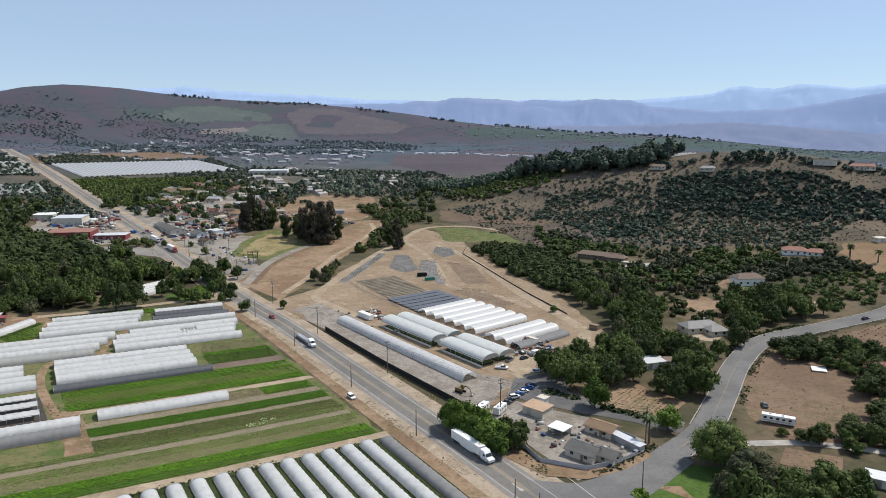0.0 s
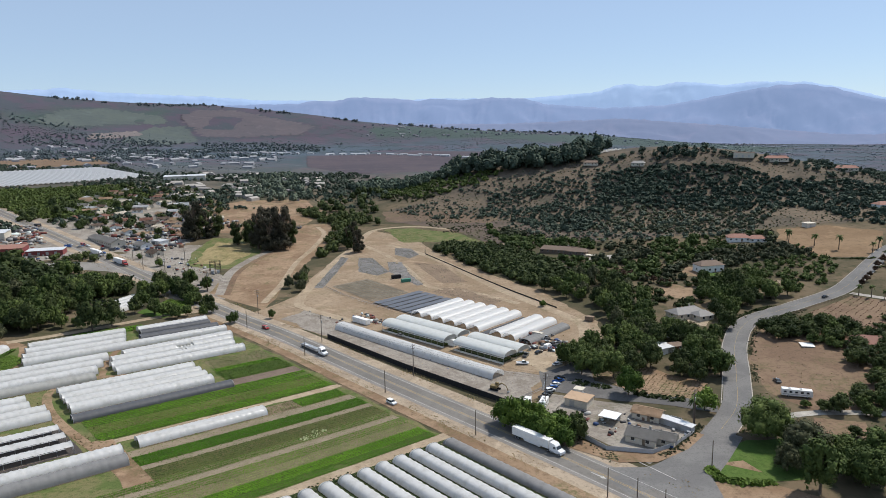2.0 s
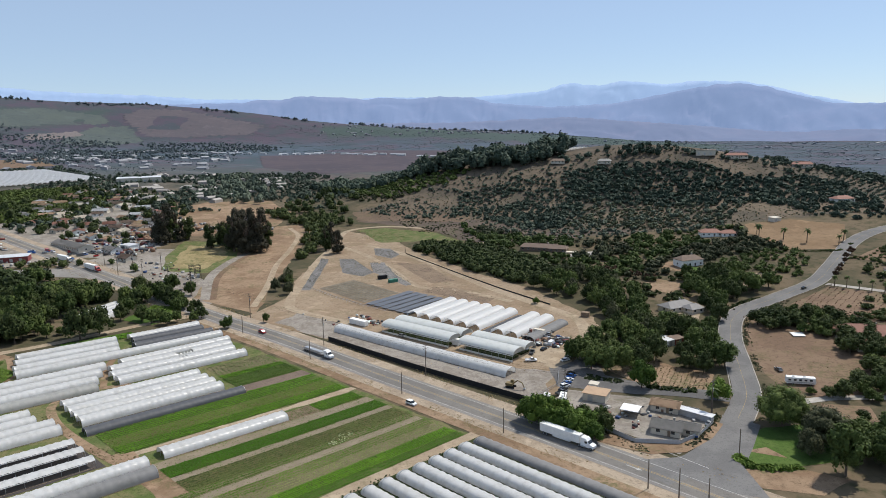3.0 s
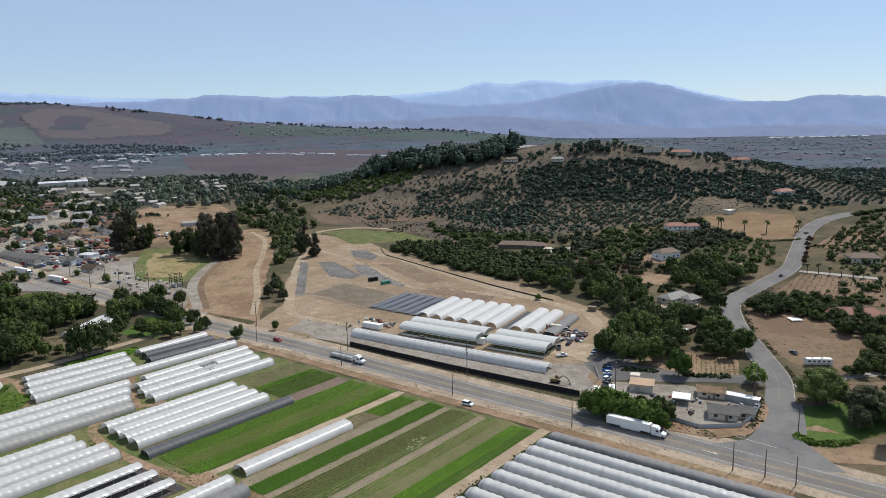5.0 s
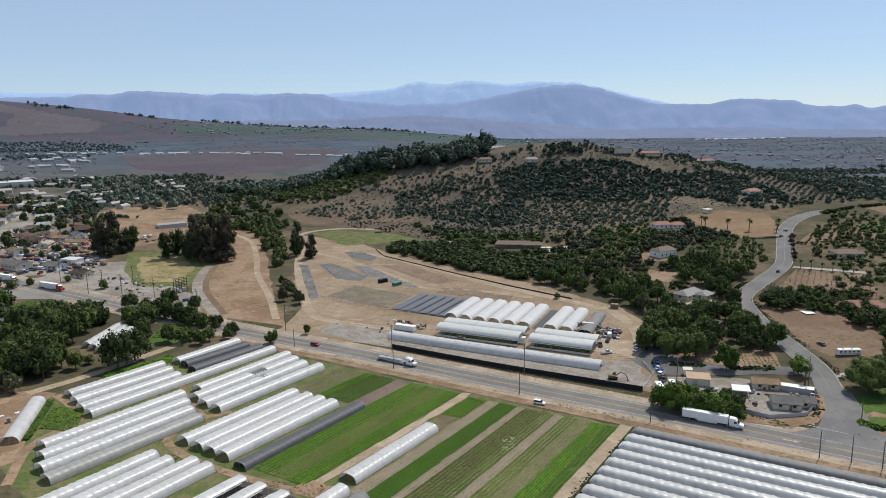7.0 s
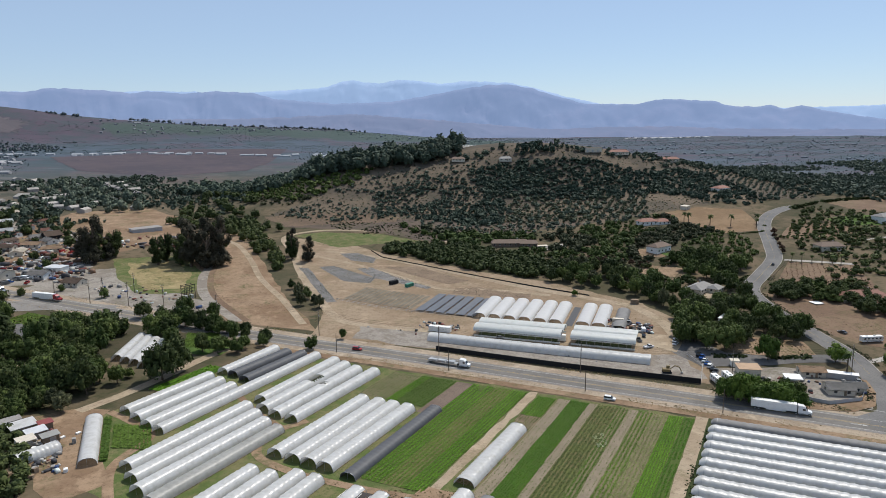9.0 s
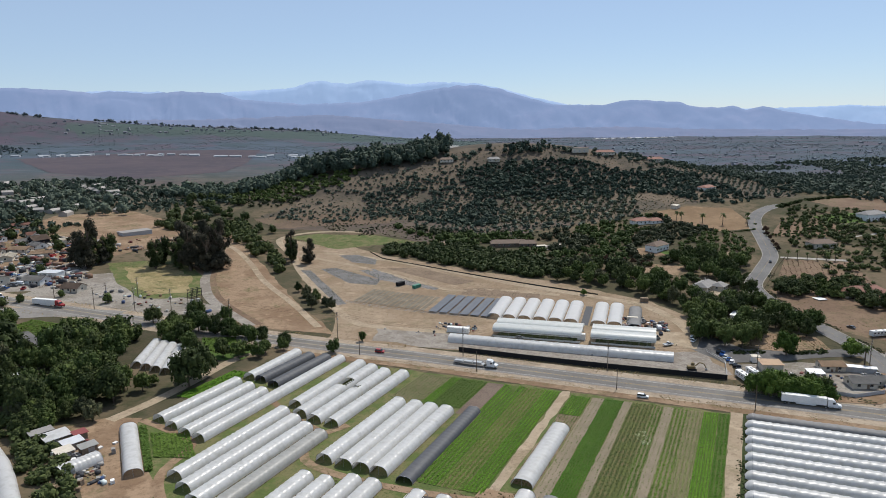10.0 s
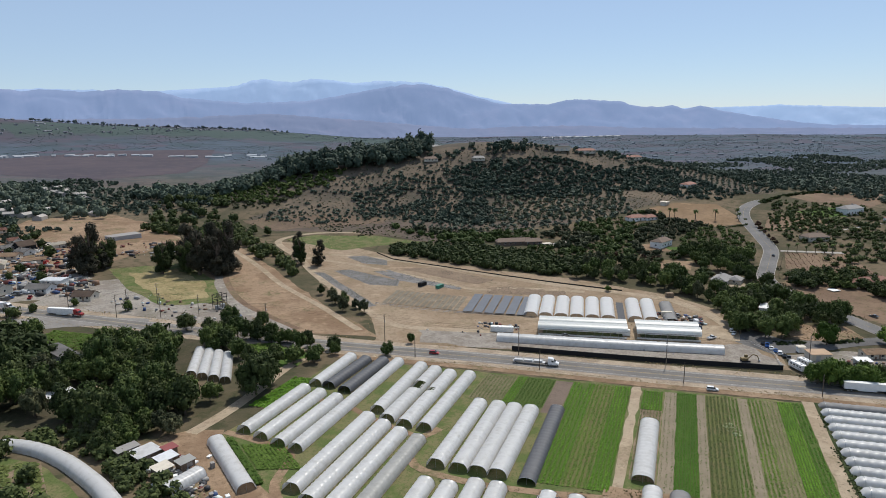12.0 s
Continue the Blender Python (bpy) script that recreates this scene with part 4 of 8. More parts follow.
# open plots among the woods
CLEAR = ([(-219, 404), (-199, 441), (-187, 422), (-206, 382)], [(-187, 402), (-177, 431), (-164, 425), (-157, 402), (-170, 390)],
         [(-264, 490), (-245, 510), (-209, 470), (-228, 440)], [(-310, 503), (-310, 535), (-235, 535), (-200, 505), (-206, 495), (-240, 503)], [(-266, 420), (-244, 418), (-244, 394), (-264, 394)], [(-259, 436), (-246, 434), (-239, 478), (-254, 480)], [(-222, 400), (-208, 380), (-222, 372), (-236, 392)],
         [(150, 424), (170, 446), (188, 436), (186, 418), (166, 404)], [(82, 512), (104, 538), (132, 505), (106, 486)], [(216, 486), (236, 504), (258, 490), (240, 472)], [(98, 336), (110, 360), (136, 352), (124, 324)], [(66, 292), (84, 306), (96, 296), (78, 280)], [(116, 396), (138, 406), (150, 386), (128, 374)], [(176, 372), (200, 392), (206, 388), (182, 368)])


def grid_points(poly, spacing, jitter=0.35, turn=0.0, keep=1.0):
    """Plan points of a planting in a polygon."""
    xs, ys = [p[0] for p in poly], [p[1] for p in poly]
    cx, cy, R = (min(xs) + max(xs)) / 2, (min(ys) + max(ys)) / 2, math.hypot(max(xs) - min(xs), max(ys) - min(ys)) / 2
    g = np.arange(-R, R, spacing)
    U, V = np.meshgrid(g, g)
    U = U + rng.uniform(-jitter, jitter, U.shape) * spacing
    V = V + rng.uniform(-jitter, jitter, V.shape) * spacing
    c, s = math.cos(turn), math.sin(turn)
    X, Y = (cx + c * U - s * V).ravel(), (cy + s * U + c * V).ravel()
    ok = inside(poly, X, Y) & (rng.random(len(X)) < keep)
    for c in CLEAR:
        ok &= ~inside(c, X, Y)
    return X[ok], Y[ok]


def wood(poly, spacing, kinds, scale=1.0, group="", keep=1.0, jitter=0.4, turn=0.0):
    X, Y = grid_points(poly, spacing, jitter, turn, keep)
    for x, y in zip(X, Y):
        plant(kinds[int(rng.integers(len(kinds)))], x, y, scale, group)


def thicket(name, X, Y, size, mats, label, n=60, lobes=4, leaf=0.9, tall=1.0, variants=3, category="scrub", fine=1):
    """Plants past counting, far off: one mesh of trunkless leafy clumps standing on the land."""
    vs, fs, k = [], [], 0
    forms = [crown(n, np.array([0, 0, 0.75 * tall]), np.array([1.15, 1.15, 0.85 * tall]), lobes, leaf, 100 + i, fine=fine) for i in range(variants)]
    pick = rng.integers(variants, size=len(X))
    Zs = H(X, Y)
    for x, y, z, s, i in zip(X, Y, Zs, size, pick):
        v, f = forms[i]
        a = rng.random() * 6.283
        c, d = math.cos(a) * s, math.sin(a) * s
        w = np.stack([x + c * v[:, 0] - d * v[:, 1], y + d * v[:, 0] + c * v[:, 1], z - 0.1 * s + s * v[:, 2] * (0.85 + 0.3 * rng.random())], -1)
        vs.append(w)
        fs.append(f + k)
        k += len(v)
    if vs:
        tagged(new(name, mesh_np(name, np.concatenate(vs), np.concatenate(fs), mats)), label, category, kind="stuff")


def noise_mask(X, Y, scale, seed, level):
    return np.array([noise.noise(Vector((x * scale, y * scale, seed))) for x, y in zip(X, Y)]) > level

# ---- ground covers ----
patch("ground_nursery", [(-122, 398), (-98, 440), (-93, 485), (-74, 560), (-44, 664), (-8, 612), (2, 560), (32, 470), (54, 420), (68, 348), (56, 300), (26, 268), (0, 247), (-77, 349)], M_NURSERY, 0.07, 7,
      label="pale dusty dirt of the plant nursery", category="dirt")
patch("ground_bare_field", [(-156, 446), (-150, 546), (-128, 640), (-112, 705), (-76, 708), (-88, 600), (-108, 480), (-116, 405)], M_DIRT, 0.08, 7, label="bare reddish dirt field", category="dirt")
patch("ground_gravel_lot", [(-204, 600), (-190, 600), (-160, 500), (-136, 450), (-146, 425), (-222, 520), (-250, 562), (-232, 580)], M_GRAVEL, 0.06, 7, label="pale gravel lot beside the road", category="gravel")
patch("ground_dry_basin", [(-190, 632), (-142, 625), (-140, 560), (-156, 512), (-188, 522), (-194, 572)], M_WEEDS, 0.10, 7, label="weedy banks of a dry basin", category="grass")
patch("ground_basin_floor", [(-182, 612), (-150, 608), (-147, 562), (-160, 524), (-182, 530), (-186, 572)], M_DRYGRASS, 0.14, 7, 2.2, label="dry yellow grass on the basin floor", category="grass")
band("ground_basin_track", [(-148, 440), (-152, 500), (-143, 548), (-132, 580), (-128, 640)], -3.2, 3.2, M_GRAVEL, 0.16, label="grey dirt track beside the basin", category="track")
band("ground_bank", [(-144, 440), (-147, 500), (-138, 548), (-127, 580)], -1.5, 2.5, M_DIRT_BROWN, 0.18, label="brown earth bank beside the track", category="bank")
band("ground_field_track", [(-118, 420), (-112, 470), (-108, 530), (-98, 590), (-92, 650), (-100, 690)], -2.2, 2.2, M_DIRT_PALE, 0.16, label="winding pale track over the bare field", category="track")
band("ground_nursery_track", [(-63, 375), (-90, 404), (-97, 421), (-92, 461), (-76, 542), (-61, 596), (-45, 664), (-5, 676), (36, 640), (66, 562)], -3.0, 3.0, M_DIRT_PALE, 0.15, label="pale dirt track round the nursery", category="track")
band("ground_nursery_track", [(-35, 592), (-8, 548), (10, 500), (32, 425), (54, 364), (58, 344), (50, 317), (35, 295), (18, 284)], -3.2, 3.2, M_DIRT_PALE, 0.15, label="pale dirt track along the nursery edge", category="track")
band("ground_nursery_track", [(-59, 601), (-39, 556), (-25, 504), (-13, 446), (8, 431), (35, 393)], -2.4, 2.4, M_DIRT_PALE, 0.16, label="pale dirt track between nursery beds", category="track")
patch("ground_green_weeds", [(-36, 668), (-8, 668), (32, 632), (50, 574), (30, 590), (-20, 600)], M_WEEDS, 0.10, 7, 2.0, label="patch of green weeds behind the nursery", category="weeds")
patch("ground_brown_lot", [(110, 272), (101, 244), (106, 222), (150, 212), (178, 262), (182, 312), (160, 322), (140, 316), (122, 292)], M_DIRT_BROWN, 0.07, 7, label="bare brown dirt lot inside the bend", category="dirt")
patch("ground_vineyard", [(178, 331), (219, 351), (246, 318), (205, 282), (181, 312)], M_DIRT_BROWN, 0.08, 7, 0.5, label="tilled brown plot with young vine rows", category="soil")
patch("ground_tan_field", [(275, 512), (314, 506), (335, 472), (316, 447), (282, 416), (254, 430), (260, 486)], earthy("tan_hay", (0.225, 0.150, 0.088, 1), (0.185, 0.120, 0.068, 1), (0.14, 0.095, 0.055, 1), 0.02, 0.3), 0.12, 7,
      label="mown tan hay field on the slope", category="field")
patch("ground_yard", [(34, 300), (18, 283), (14, 262), (30, 252), (58, 238), (72, 229), (76, 238), (52, 252), (38, 268), (42, 290)], M_ASPHALT_DARK, 0.14, 6, 0.6, label="dark asphalt yard lane", category="asphalt")
patch("pavement_compound", [(20, 217), (31, 197), (50, 209), (58, 224), (42, 242), (16, 258), (4, 246)], M_GRAVEL, 0.12, 6, 0.4, label="pale concrete yard round the small houses", category="concrete")
patch("ground_dry_plot", [(42, 272), (64, 279), (82, 256), (68, 240), (46, 258)], M_DIRT, 0.12, 6, label="small dry brown plot with crop stubble", category="field")
patch("ground_corner_dirt", [(40, 182), (47, 183), (62, 179), (72, 170), (58, 164), (44, 172)], M_DIRT, 0.08, 6, 0.8, "bare brown corner with rubble beside the junction", "dirt")
patch("ground_lawn_dirt", [(53, 194), (61, 194), (63, 186)], M_DIRT, 0.16, 6, 0.3, "bare dirt wedge in the lawn", "dirt")
patch("ground_house_plot", [(96, 208), (103, 219), (118, 212), (111, 200)], M_DIRT_BROWN, 0.13, 6, 0.3, "bare reddish-brown plot beside the driveway", "dirt")
patch("ground_lawn", [(48, 190), (53, 196), (60, 202), (70, 207), (82, 206), (104, 195), (94, 183), (70, 180), (54, 180), (48, 184)], M_LAWN, 0.11, 6, label="bright green lawn beside the side road", category="lawn")
patch("ground_yard_left", [(-250, 352), (-232, 352), (-222, 346), (-226, 338), (-229, 285), (-246, 280), (-250, 320)], M_DIRT, 0.08, 6, label="dusty brown farmyard dirt", category="dirt")
band("ground_farm_drive", [(-232, 350), (-215, 360), (-196, 374), (-176, 390), (-152, 404)], -2.5, 2.5, M_DIRT_PALE, 0.12, label="pale dirt drive beside the trees", category="track")
band("ground_house_drive", [(72, 228), (88, 222), (110, 222), (140, 214)], -2.0, 2.0, M_CONCRETE, 0.16, label="pale concrete driveway", category="driveway")
patch("ground_town", [(-430, 690), (-380, 560), (-300, 540), (-262, 575), (-225, 560), (-205, 610), (-200, 720), (-230, 800), (-290, 880), (-340, 900), (-380, 800)], M_GRAVEL, 0.05, 12, 3.0,
      label="dusty ground between the town's yards", category="ground")
patch("ground_sheds", [(-262, 640), (-200, 645), (-112, 705), (-100, 790), (-130, 900), (-200, 880), (-250, 780)], M_DIRT, 0.07, 10, 2.5, label="tan dirt round old farm sheds", category="dirt")
patch("ground_hill_cut", [(-32, 770), (30, 740), (82, 690), (70, 668), (10, 700), (-30, 712)], earthy("hill_soil", (0.125, 0.088, 0.062, 1), (0.155, 0.108, 0.074, 1), (0.085, 0.064, 0.044, 1), 0.03, 0.4, weed=0.5), 0.25, 8, 3.0, label="bare brown foot of the hill", category="dirt")
patch("ground_hill_foot", [(29, 655), (54, 578), (91, 556), (179, 538), (205, 531), (146, 590), (91, 668), (20, 704), (-24, 735), (-30, 712)], earthy("dark_brush_soil", (0.092, 0.070, 0.058, 1), (0.118, 0.088, 0.068, 1), (0.070, 0.062, 0.042, 1), 0.03, 0.3, weed=0.6), 0.18, 8, 3.0, label="dark brown brush ground below the hill", category="ground")
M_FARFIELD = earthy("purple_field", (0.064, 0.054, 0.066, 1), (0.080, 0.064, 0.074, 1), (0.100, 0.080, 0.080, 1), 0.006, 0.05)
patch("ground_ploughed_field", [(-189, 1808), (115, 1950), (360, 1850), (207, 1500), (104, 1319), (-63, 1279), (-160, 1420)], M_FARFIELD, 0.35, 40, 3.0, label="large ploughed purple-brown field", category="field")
patch("ground_brown_field", [(-908, 1397), (-654, 1691), (-548, 1444), (-763, 1188)], M_DIRT_BROWN, 0.7, 40, 3.0, label="fallow brown field behind the plastic rows", category="field")
patch("ground_pale_field", [(560, 1660), (640, 1700), (760, 1640), (700, 1560)], M_DIRT_BROWN, 0.9, 40, 6.0, label="pale bare field in the valley", category="field")

patch("ground_garden", [(-335, 384), (-288, 372), (-277, 358), (-272, 330), (-270, 296), (-335, 296)], M_WEEDS, 0.10, 7, 1.5, "weedy garden ground inside the curved tunnel", "garden")
# litter on the wood floor, its colours darkened to paint in tree shade
patch("ground_wood_floor", [(-420, 400), (-300, 396), (-258, 384), (-232, 412), (-206, 410), (-150, 400), (-142, 410), (-196, 478), (-262, 505), (-420, 525)], earthy("shaded_leaf_litter", (0.060, 0.052, 0.032, 1), (0.046, 0.046, 0.024, 1), (0.085, 0.066, 0.044, 1), 0.08, 0.6), 0.06, 8, 2.0, "shaded weedy floor of the wood", "grass")

patch("ground_verge", [(2, 224), (15, 217), (21, 209), (34, 204), (48, 210), (55, 217), (58, 213), (48, 204), (34, 197.5), (22, 199), (10, 211)], M_DIRT, 0.24, 5, 0.4, "dry weedy verge outside the corner yard wall", "verge")

patch("ground_house_dirt", [(150, 424), (164, 442), (172, 438), (166, 412)], M_DIRT, 0.14, 6, 0.8, "bare tan dirt beside a two-storey house", "dirt")
patch("ground_garden_dirt", [(116, 396), (138, 406), (150, 386), (128, 374)], M_DIRT, 0.14, 6, 1.0, "tan dirt clearing beside reddish trees", "dirt")
patch("ground_orchard_path", [(176, 372), (200, 392), (206, 388), (182, 368)], M_DIRT_PALE, 0.15, 6, 0.6, "pale path through the bend orchard", "track")
patch("ground_right_soil", [(430, 452), (520, 448), (700, 446), (640, 400), (450, 372), (446, 392), (420, 418)], M_DIRT_BROWN, 0.16, 10, 2.0, "bare brown soil behind the big villa", "soil")
patch("ground_house_lawn", [(166, 412), (170, 424), (180, 414), (170, 404)], M_LAWN, 0.15, 6, 0.6, "small green lawn before a two-storey house", "lawn")
patch("ground_bungalow_yard", [(100, 336), (108, 346), (124, 334), (118, 326)], M_DIRT_PALE, 0.14, 6, 0.6, "pale dirt yard before the bungalow", "dirt")
patch("ground_brown_house_drive", [(108, 488), (118, 498), (134, 494), (124, 482)], M_CONCRETE, 0.2, 6, 0.5, "pale drive beside the long brown house", "driveway")
band("ground_tunnel_track", [(-160, 300), (-176, 296), (-184, 283), (-178, 266), (-166, 249), (-150, 231), (-140, 222)], -1.7, 1.7, M_DIRT, 0.13, label="tan dirt track between tunnel blocks", category="track")
band("ground_tunnel_track", [(-183, 352), (-176, 340), (-175, 326), (-173, 312), (-170, 298)], -1.4, 1.4, M_DIRT, 0.13, label="tan dirt path between tunnel blocks", category="track")
band("ground_tunnel_track", [(-222, 344), (-216, 330), (-212, 314), (-226, 297), (-230, 270)], -1.6, 1.6, M_DIRT, 0.13, label="tan dirt path past tunnel ends", category="track")
# nursery beds
NQ, ND = Vector((0.63, -0.777)), Vector((0.777, 0.63))
M_CLOTH = painted("black_ground_cloth", (0.060, 0.062, 0.070, 1), 0.8)
M_POTS = leafy("potted_plants", (0.100, 0.098, 0.078, 1), (0.150, 0.142, 0.118, 1))


def beds(x, y, width, length, n, mat, label, lift=0.2, gap=0.5, q=NQ, d=ND):
    """Long low beds side by side: width along the rows' short way, length away from the road."""
    w = width / n
    for i in range(n):
        o = Vector((x, y)) + q * (w * i)
        a, b = o + q * gap / 2, o + q * (w - gap / 2)
        patch("ground_nursery_bed", [tuple(a), tuple(b), tuple(b + d * length), tuple(a + d * length)], mat, lift, 10, 0.15, label, "bed")


def pots(x, y, width, length, mat, label, cover=1.0, q=NQ, d=ND, leaf=0.5):
    n = int(width * length * cover)
    v, s = rng.random(n) * width, rng.random(n) * length
    k = np.array([noise.noise(Vector((a * 0.2, b * 0.12, x))) for a, b in zip(v, s)]) > -0.25
    v, s = v[k], s[k]
    X, Y = x + q.x * v + d.x * s, y + q.y * v + d.y * s
    thicket("potted_plants", X, Y, 0.22 + 0.2 * rng.random(len(X)), mat, label, 4, 1, 0.8, 1.0, 3, "potted plants")

# ---- nursery ----
def greenhouse(x, y, length, spans, width, eave, rise, label):
    """Gutter-connected greenhouse: arched film roofs, posts, rolled side skirts, end arches."""
    q = NQ
    ang = math.degrees(math.atan2(q.y, q.x))
    t = thing("greenhouse", x, y, hz(x, y) + 0.05, ang, label, "greenhouse", "nursery greenhouses")
    for s in range(spans):
        y0 = s * width
        nb = round(length / 3)
        vs = []
        xs = np.linspace(-0.4, length + 0.4, nb * 2 + 1)
        for i, u in enumerate(xs):
            for k in range(13):
                a = math.pi * k / 12
                vs.append((u, y0 + width / 2 - math.cos(a) * width / 2 * 1.0, eave + rise * math.sin(a) ** 0.85 * (1 - 0.02 * (i % 2))))
        i = (np.arange(len(xs) - 1)[:, None] * 13 + np.arange(12)[None]).ravel()
        part("roof", mesh_np("roof", vs, np.stack([i, i + 13, i + 14, i + 1], -1), M_GHFILM, True), None, t, "milky film roof arch")
        for u in (0.0, length):
            bm = bmesh.new()
            vv = [bm.verts.new((u, y0 + width / 2 - math.cos(math.pi * k / 12) * width / 2, eave + rise * math.sin(math.pi * k / 12) ** 0.85)) for k in range(13)]
            bm.faces.new(vv)
            part("gable", bm, M_FILM_OLD, t, "dull film end gable")
            part("gable_rail", tube(bmesh.new(), [(u, y0, eave), (u, y0 + width, eave)], 0.08), M_STEEL, t)
    for s in range(spans + 1):
        part("gutter", boxed(-0.4, s * width - 0.15, eave - 0.12, length + 0.4, s * width + 0.15, eave + 0.06), M_STEEL, t)
        for u in np.linspace(0, length, round(length / 4) + 1):
            part("post", tube(bmesh.new(), [(u, s * width, -0.4), (u, s * width, eave)], 0.07, 5), M_STEEL, t)
    for yy in (0.0, spans * width):
        part("side_skirt", boxed(0, yy - 0.05, 0, length, yy + 0.05, 0.9), M_GHFILM, t, "pale film skirt")
        part("rolled_curtain", tube(bmesh.new(), [(0, yy, eave - 0.5), (length, yy, eave - 0.5)], 0.2, 6), M_GHFILM, t)
    for s in range(spans):
        for b in range(3):
            y0 = s * width + 1.2 + b * (width - 2.4) / 3
            part("bench", boxed(2, y0, 0.1, length - 2, y0 + 2.0, 0.9), M_LEAF_DARK, t, "bench of dark green potted plants")
    return t


greenhouse(-48, 356, 45, 2, 9.6, 3.4, 2.4, "large two-bay film greenhouse with open sides")
greenhouse(-15, 318, 31, 2, 9.6, 3.4, 2.4, "smaller two-bay film greenhouse with open sides")
tunnel(-70, 364, -1, 279, 8.0, 3.4, M_FILM, "very long white film tunnel beside the nursery fence", "nursery tunnels", 2.6, 0.04)
for i, (x, y) in enumerate(((-28, 381), (-22.5, 374.3), (-17, 367.5), (-11.5, 360.8), (-6, 354), (-0.5, 347.3), (9, 336), (14.5, 329.3))):
    tunnel(x, y, x + ND.x * 37, y + ND.y * 37, 8.0, 3.0, M_FILM_NEW, "short bright white film tunnel in a nursery row", "nursery tunnels", 2.2, 0.04)
tunnel(21, 321, 21 + ND.x * 34, 321 + ND.y * 34, 7.4, 2.4, M_SHADE_GREY, "short grey shade-cloth tunnel in the nursery", "nursery tunnels")
beds(2.5, 343, 4.5, 36, 1, M_CLOTH, "dark cloth bed between white tunnels")
M_CLOTH_BLUE = painted("blue_grey_shade_net", (0.105, 0.115, 0.135, 1), 0.75, scale=0.3)
BQ, BD = Vector((0.60, -0.80)), Vector((0.80, 0.60))
beds(-52, 413, 38, 38, 6, M_CLOTH_BLUE, "long bed under blue-grey shade net", 0.9, 1.0, BQ, BD)
M_BED_TAN = earthy("tan_bed", (0.215, 0.185, 0.14, 1), (0.165, 0.14, 0.105, 1), (0.11, 0.10, 0.08, 1), 0.12, 0.9)
beds(-78, 458, 49, 30, 14, M_BED_TAN, "long tan nursery bed with thin stripes", 0.35, 0.9, Vector((0.53, -0.85)), Vector((0.80, 0.60)))
M_POTBED = earthy("pot_block", (0.20, 0.185, 0.17, 1), (0.13, 0.125, 0.125, 1), (0.30, 0.285, 0.27, 1), 0.25, 1.2)
M_LITTER = earthy("grey_litter", (0.275, 0.245, 0.21, 1), (0.205, 0.175, 0.145, 1), (0.14, 0.12, 0.105, 1), 0.12, 0.8)


def block(poly, mat, pot_label, cover, pot_mat=None):
    """A block of container plants: its ground and the pots on it."""
    patch("ground_pot_block", poly, mat, 0.16, 6, 0.5, "mottled ground of a nursery plant block", "bed")
    X, Y = grid_points(list(poly), 1.0 / math.sqrt(cover), 0.3, 0.7)
    k = noise_mask(X, Y, 0.12, 5.0, -0.25)
    thicket("potted_plants", X[k], Y[k], 0.2 + 0.18 * rng.random(k.sum()), pot_mat or M_POTS, pot_label, 5, 1, 0.9, 1.0, 3, "potted plants")


M_POT_BLUE = earthy("blue_grey_pots", (0.190, 0.180, 0.170, 1), (0.145, 0.138, 0.132, 1), (0.11, 0.105, 0.10, 1), 0.3, 1.0)
M_BED_BROWN = earthy("brown_bed", (0.185, 0.135, 0.095, 1), (0.225, 0.165, 0.115, 1), (0.13, 0.095, 0.07, 1), 0.08, 0.5)
block([(-74, 549), (-68, 545), (-84, 454), (-90, 455)], M_POT_BLUE, "blue-grey potted stock beside the track", 0.8)
block([(-60, 545), (-49, 542), (-38, 495), (-47, 484), (-60, 498)], M_POT_BLUE, "grey-green potted stock in loose blocks", 0.8)
block([(-29, 578), (-16, 572), (-12, 548), (-20, 535), (-31, 552)], M_POT_BLUE, "grey potted stock on dark cloth", 0.8)
block([(-38, 526), (-27, 524), (-16, 453), (-21, 451), (-38, 495)], M_POTBED, "grey potted stock between tracks", 0.7)
block([(-18, 520), (3, 507), (13, 453), (-4, 453)], M_BED_BROWN, "sparse dry potted stock", 0.3)
block([(-5, 442), (9, 436), (28, 404), (20, 394), (-13, 433)], M_BED_BROWN, "sparse dry potted stock in brown beds", 0.3)
patch("ground_litter", [(-104, 384), (-92, 402), (-66, 374), (-48, 345), (-1, 291), (18, 278), (4, 252), (-3, 252), (-74, 349)], M_LITTER, 0.12, 6, 2.0, "grey littered ground inside the nursery fence", "dirt")
patch("pavement_apron", [(8, 300), (26, 312), (36, 300), (22, 284)], M_DIRT_PALE, 0.15, 6, 0.6, "pale dusty apron beside a greenhouse", "dirt")


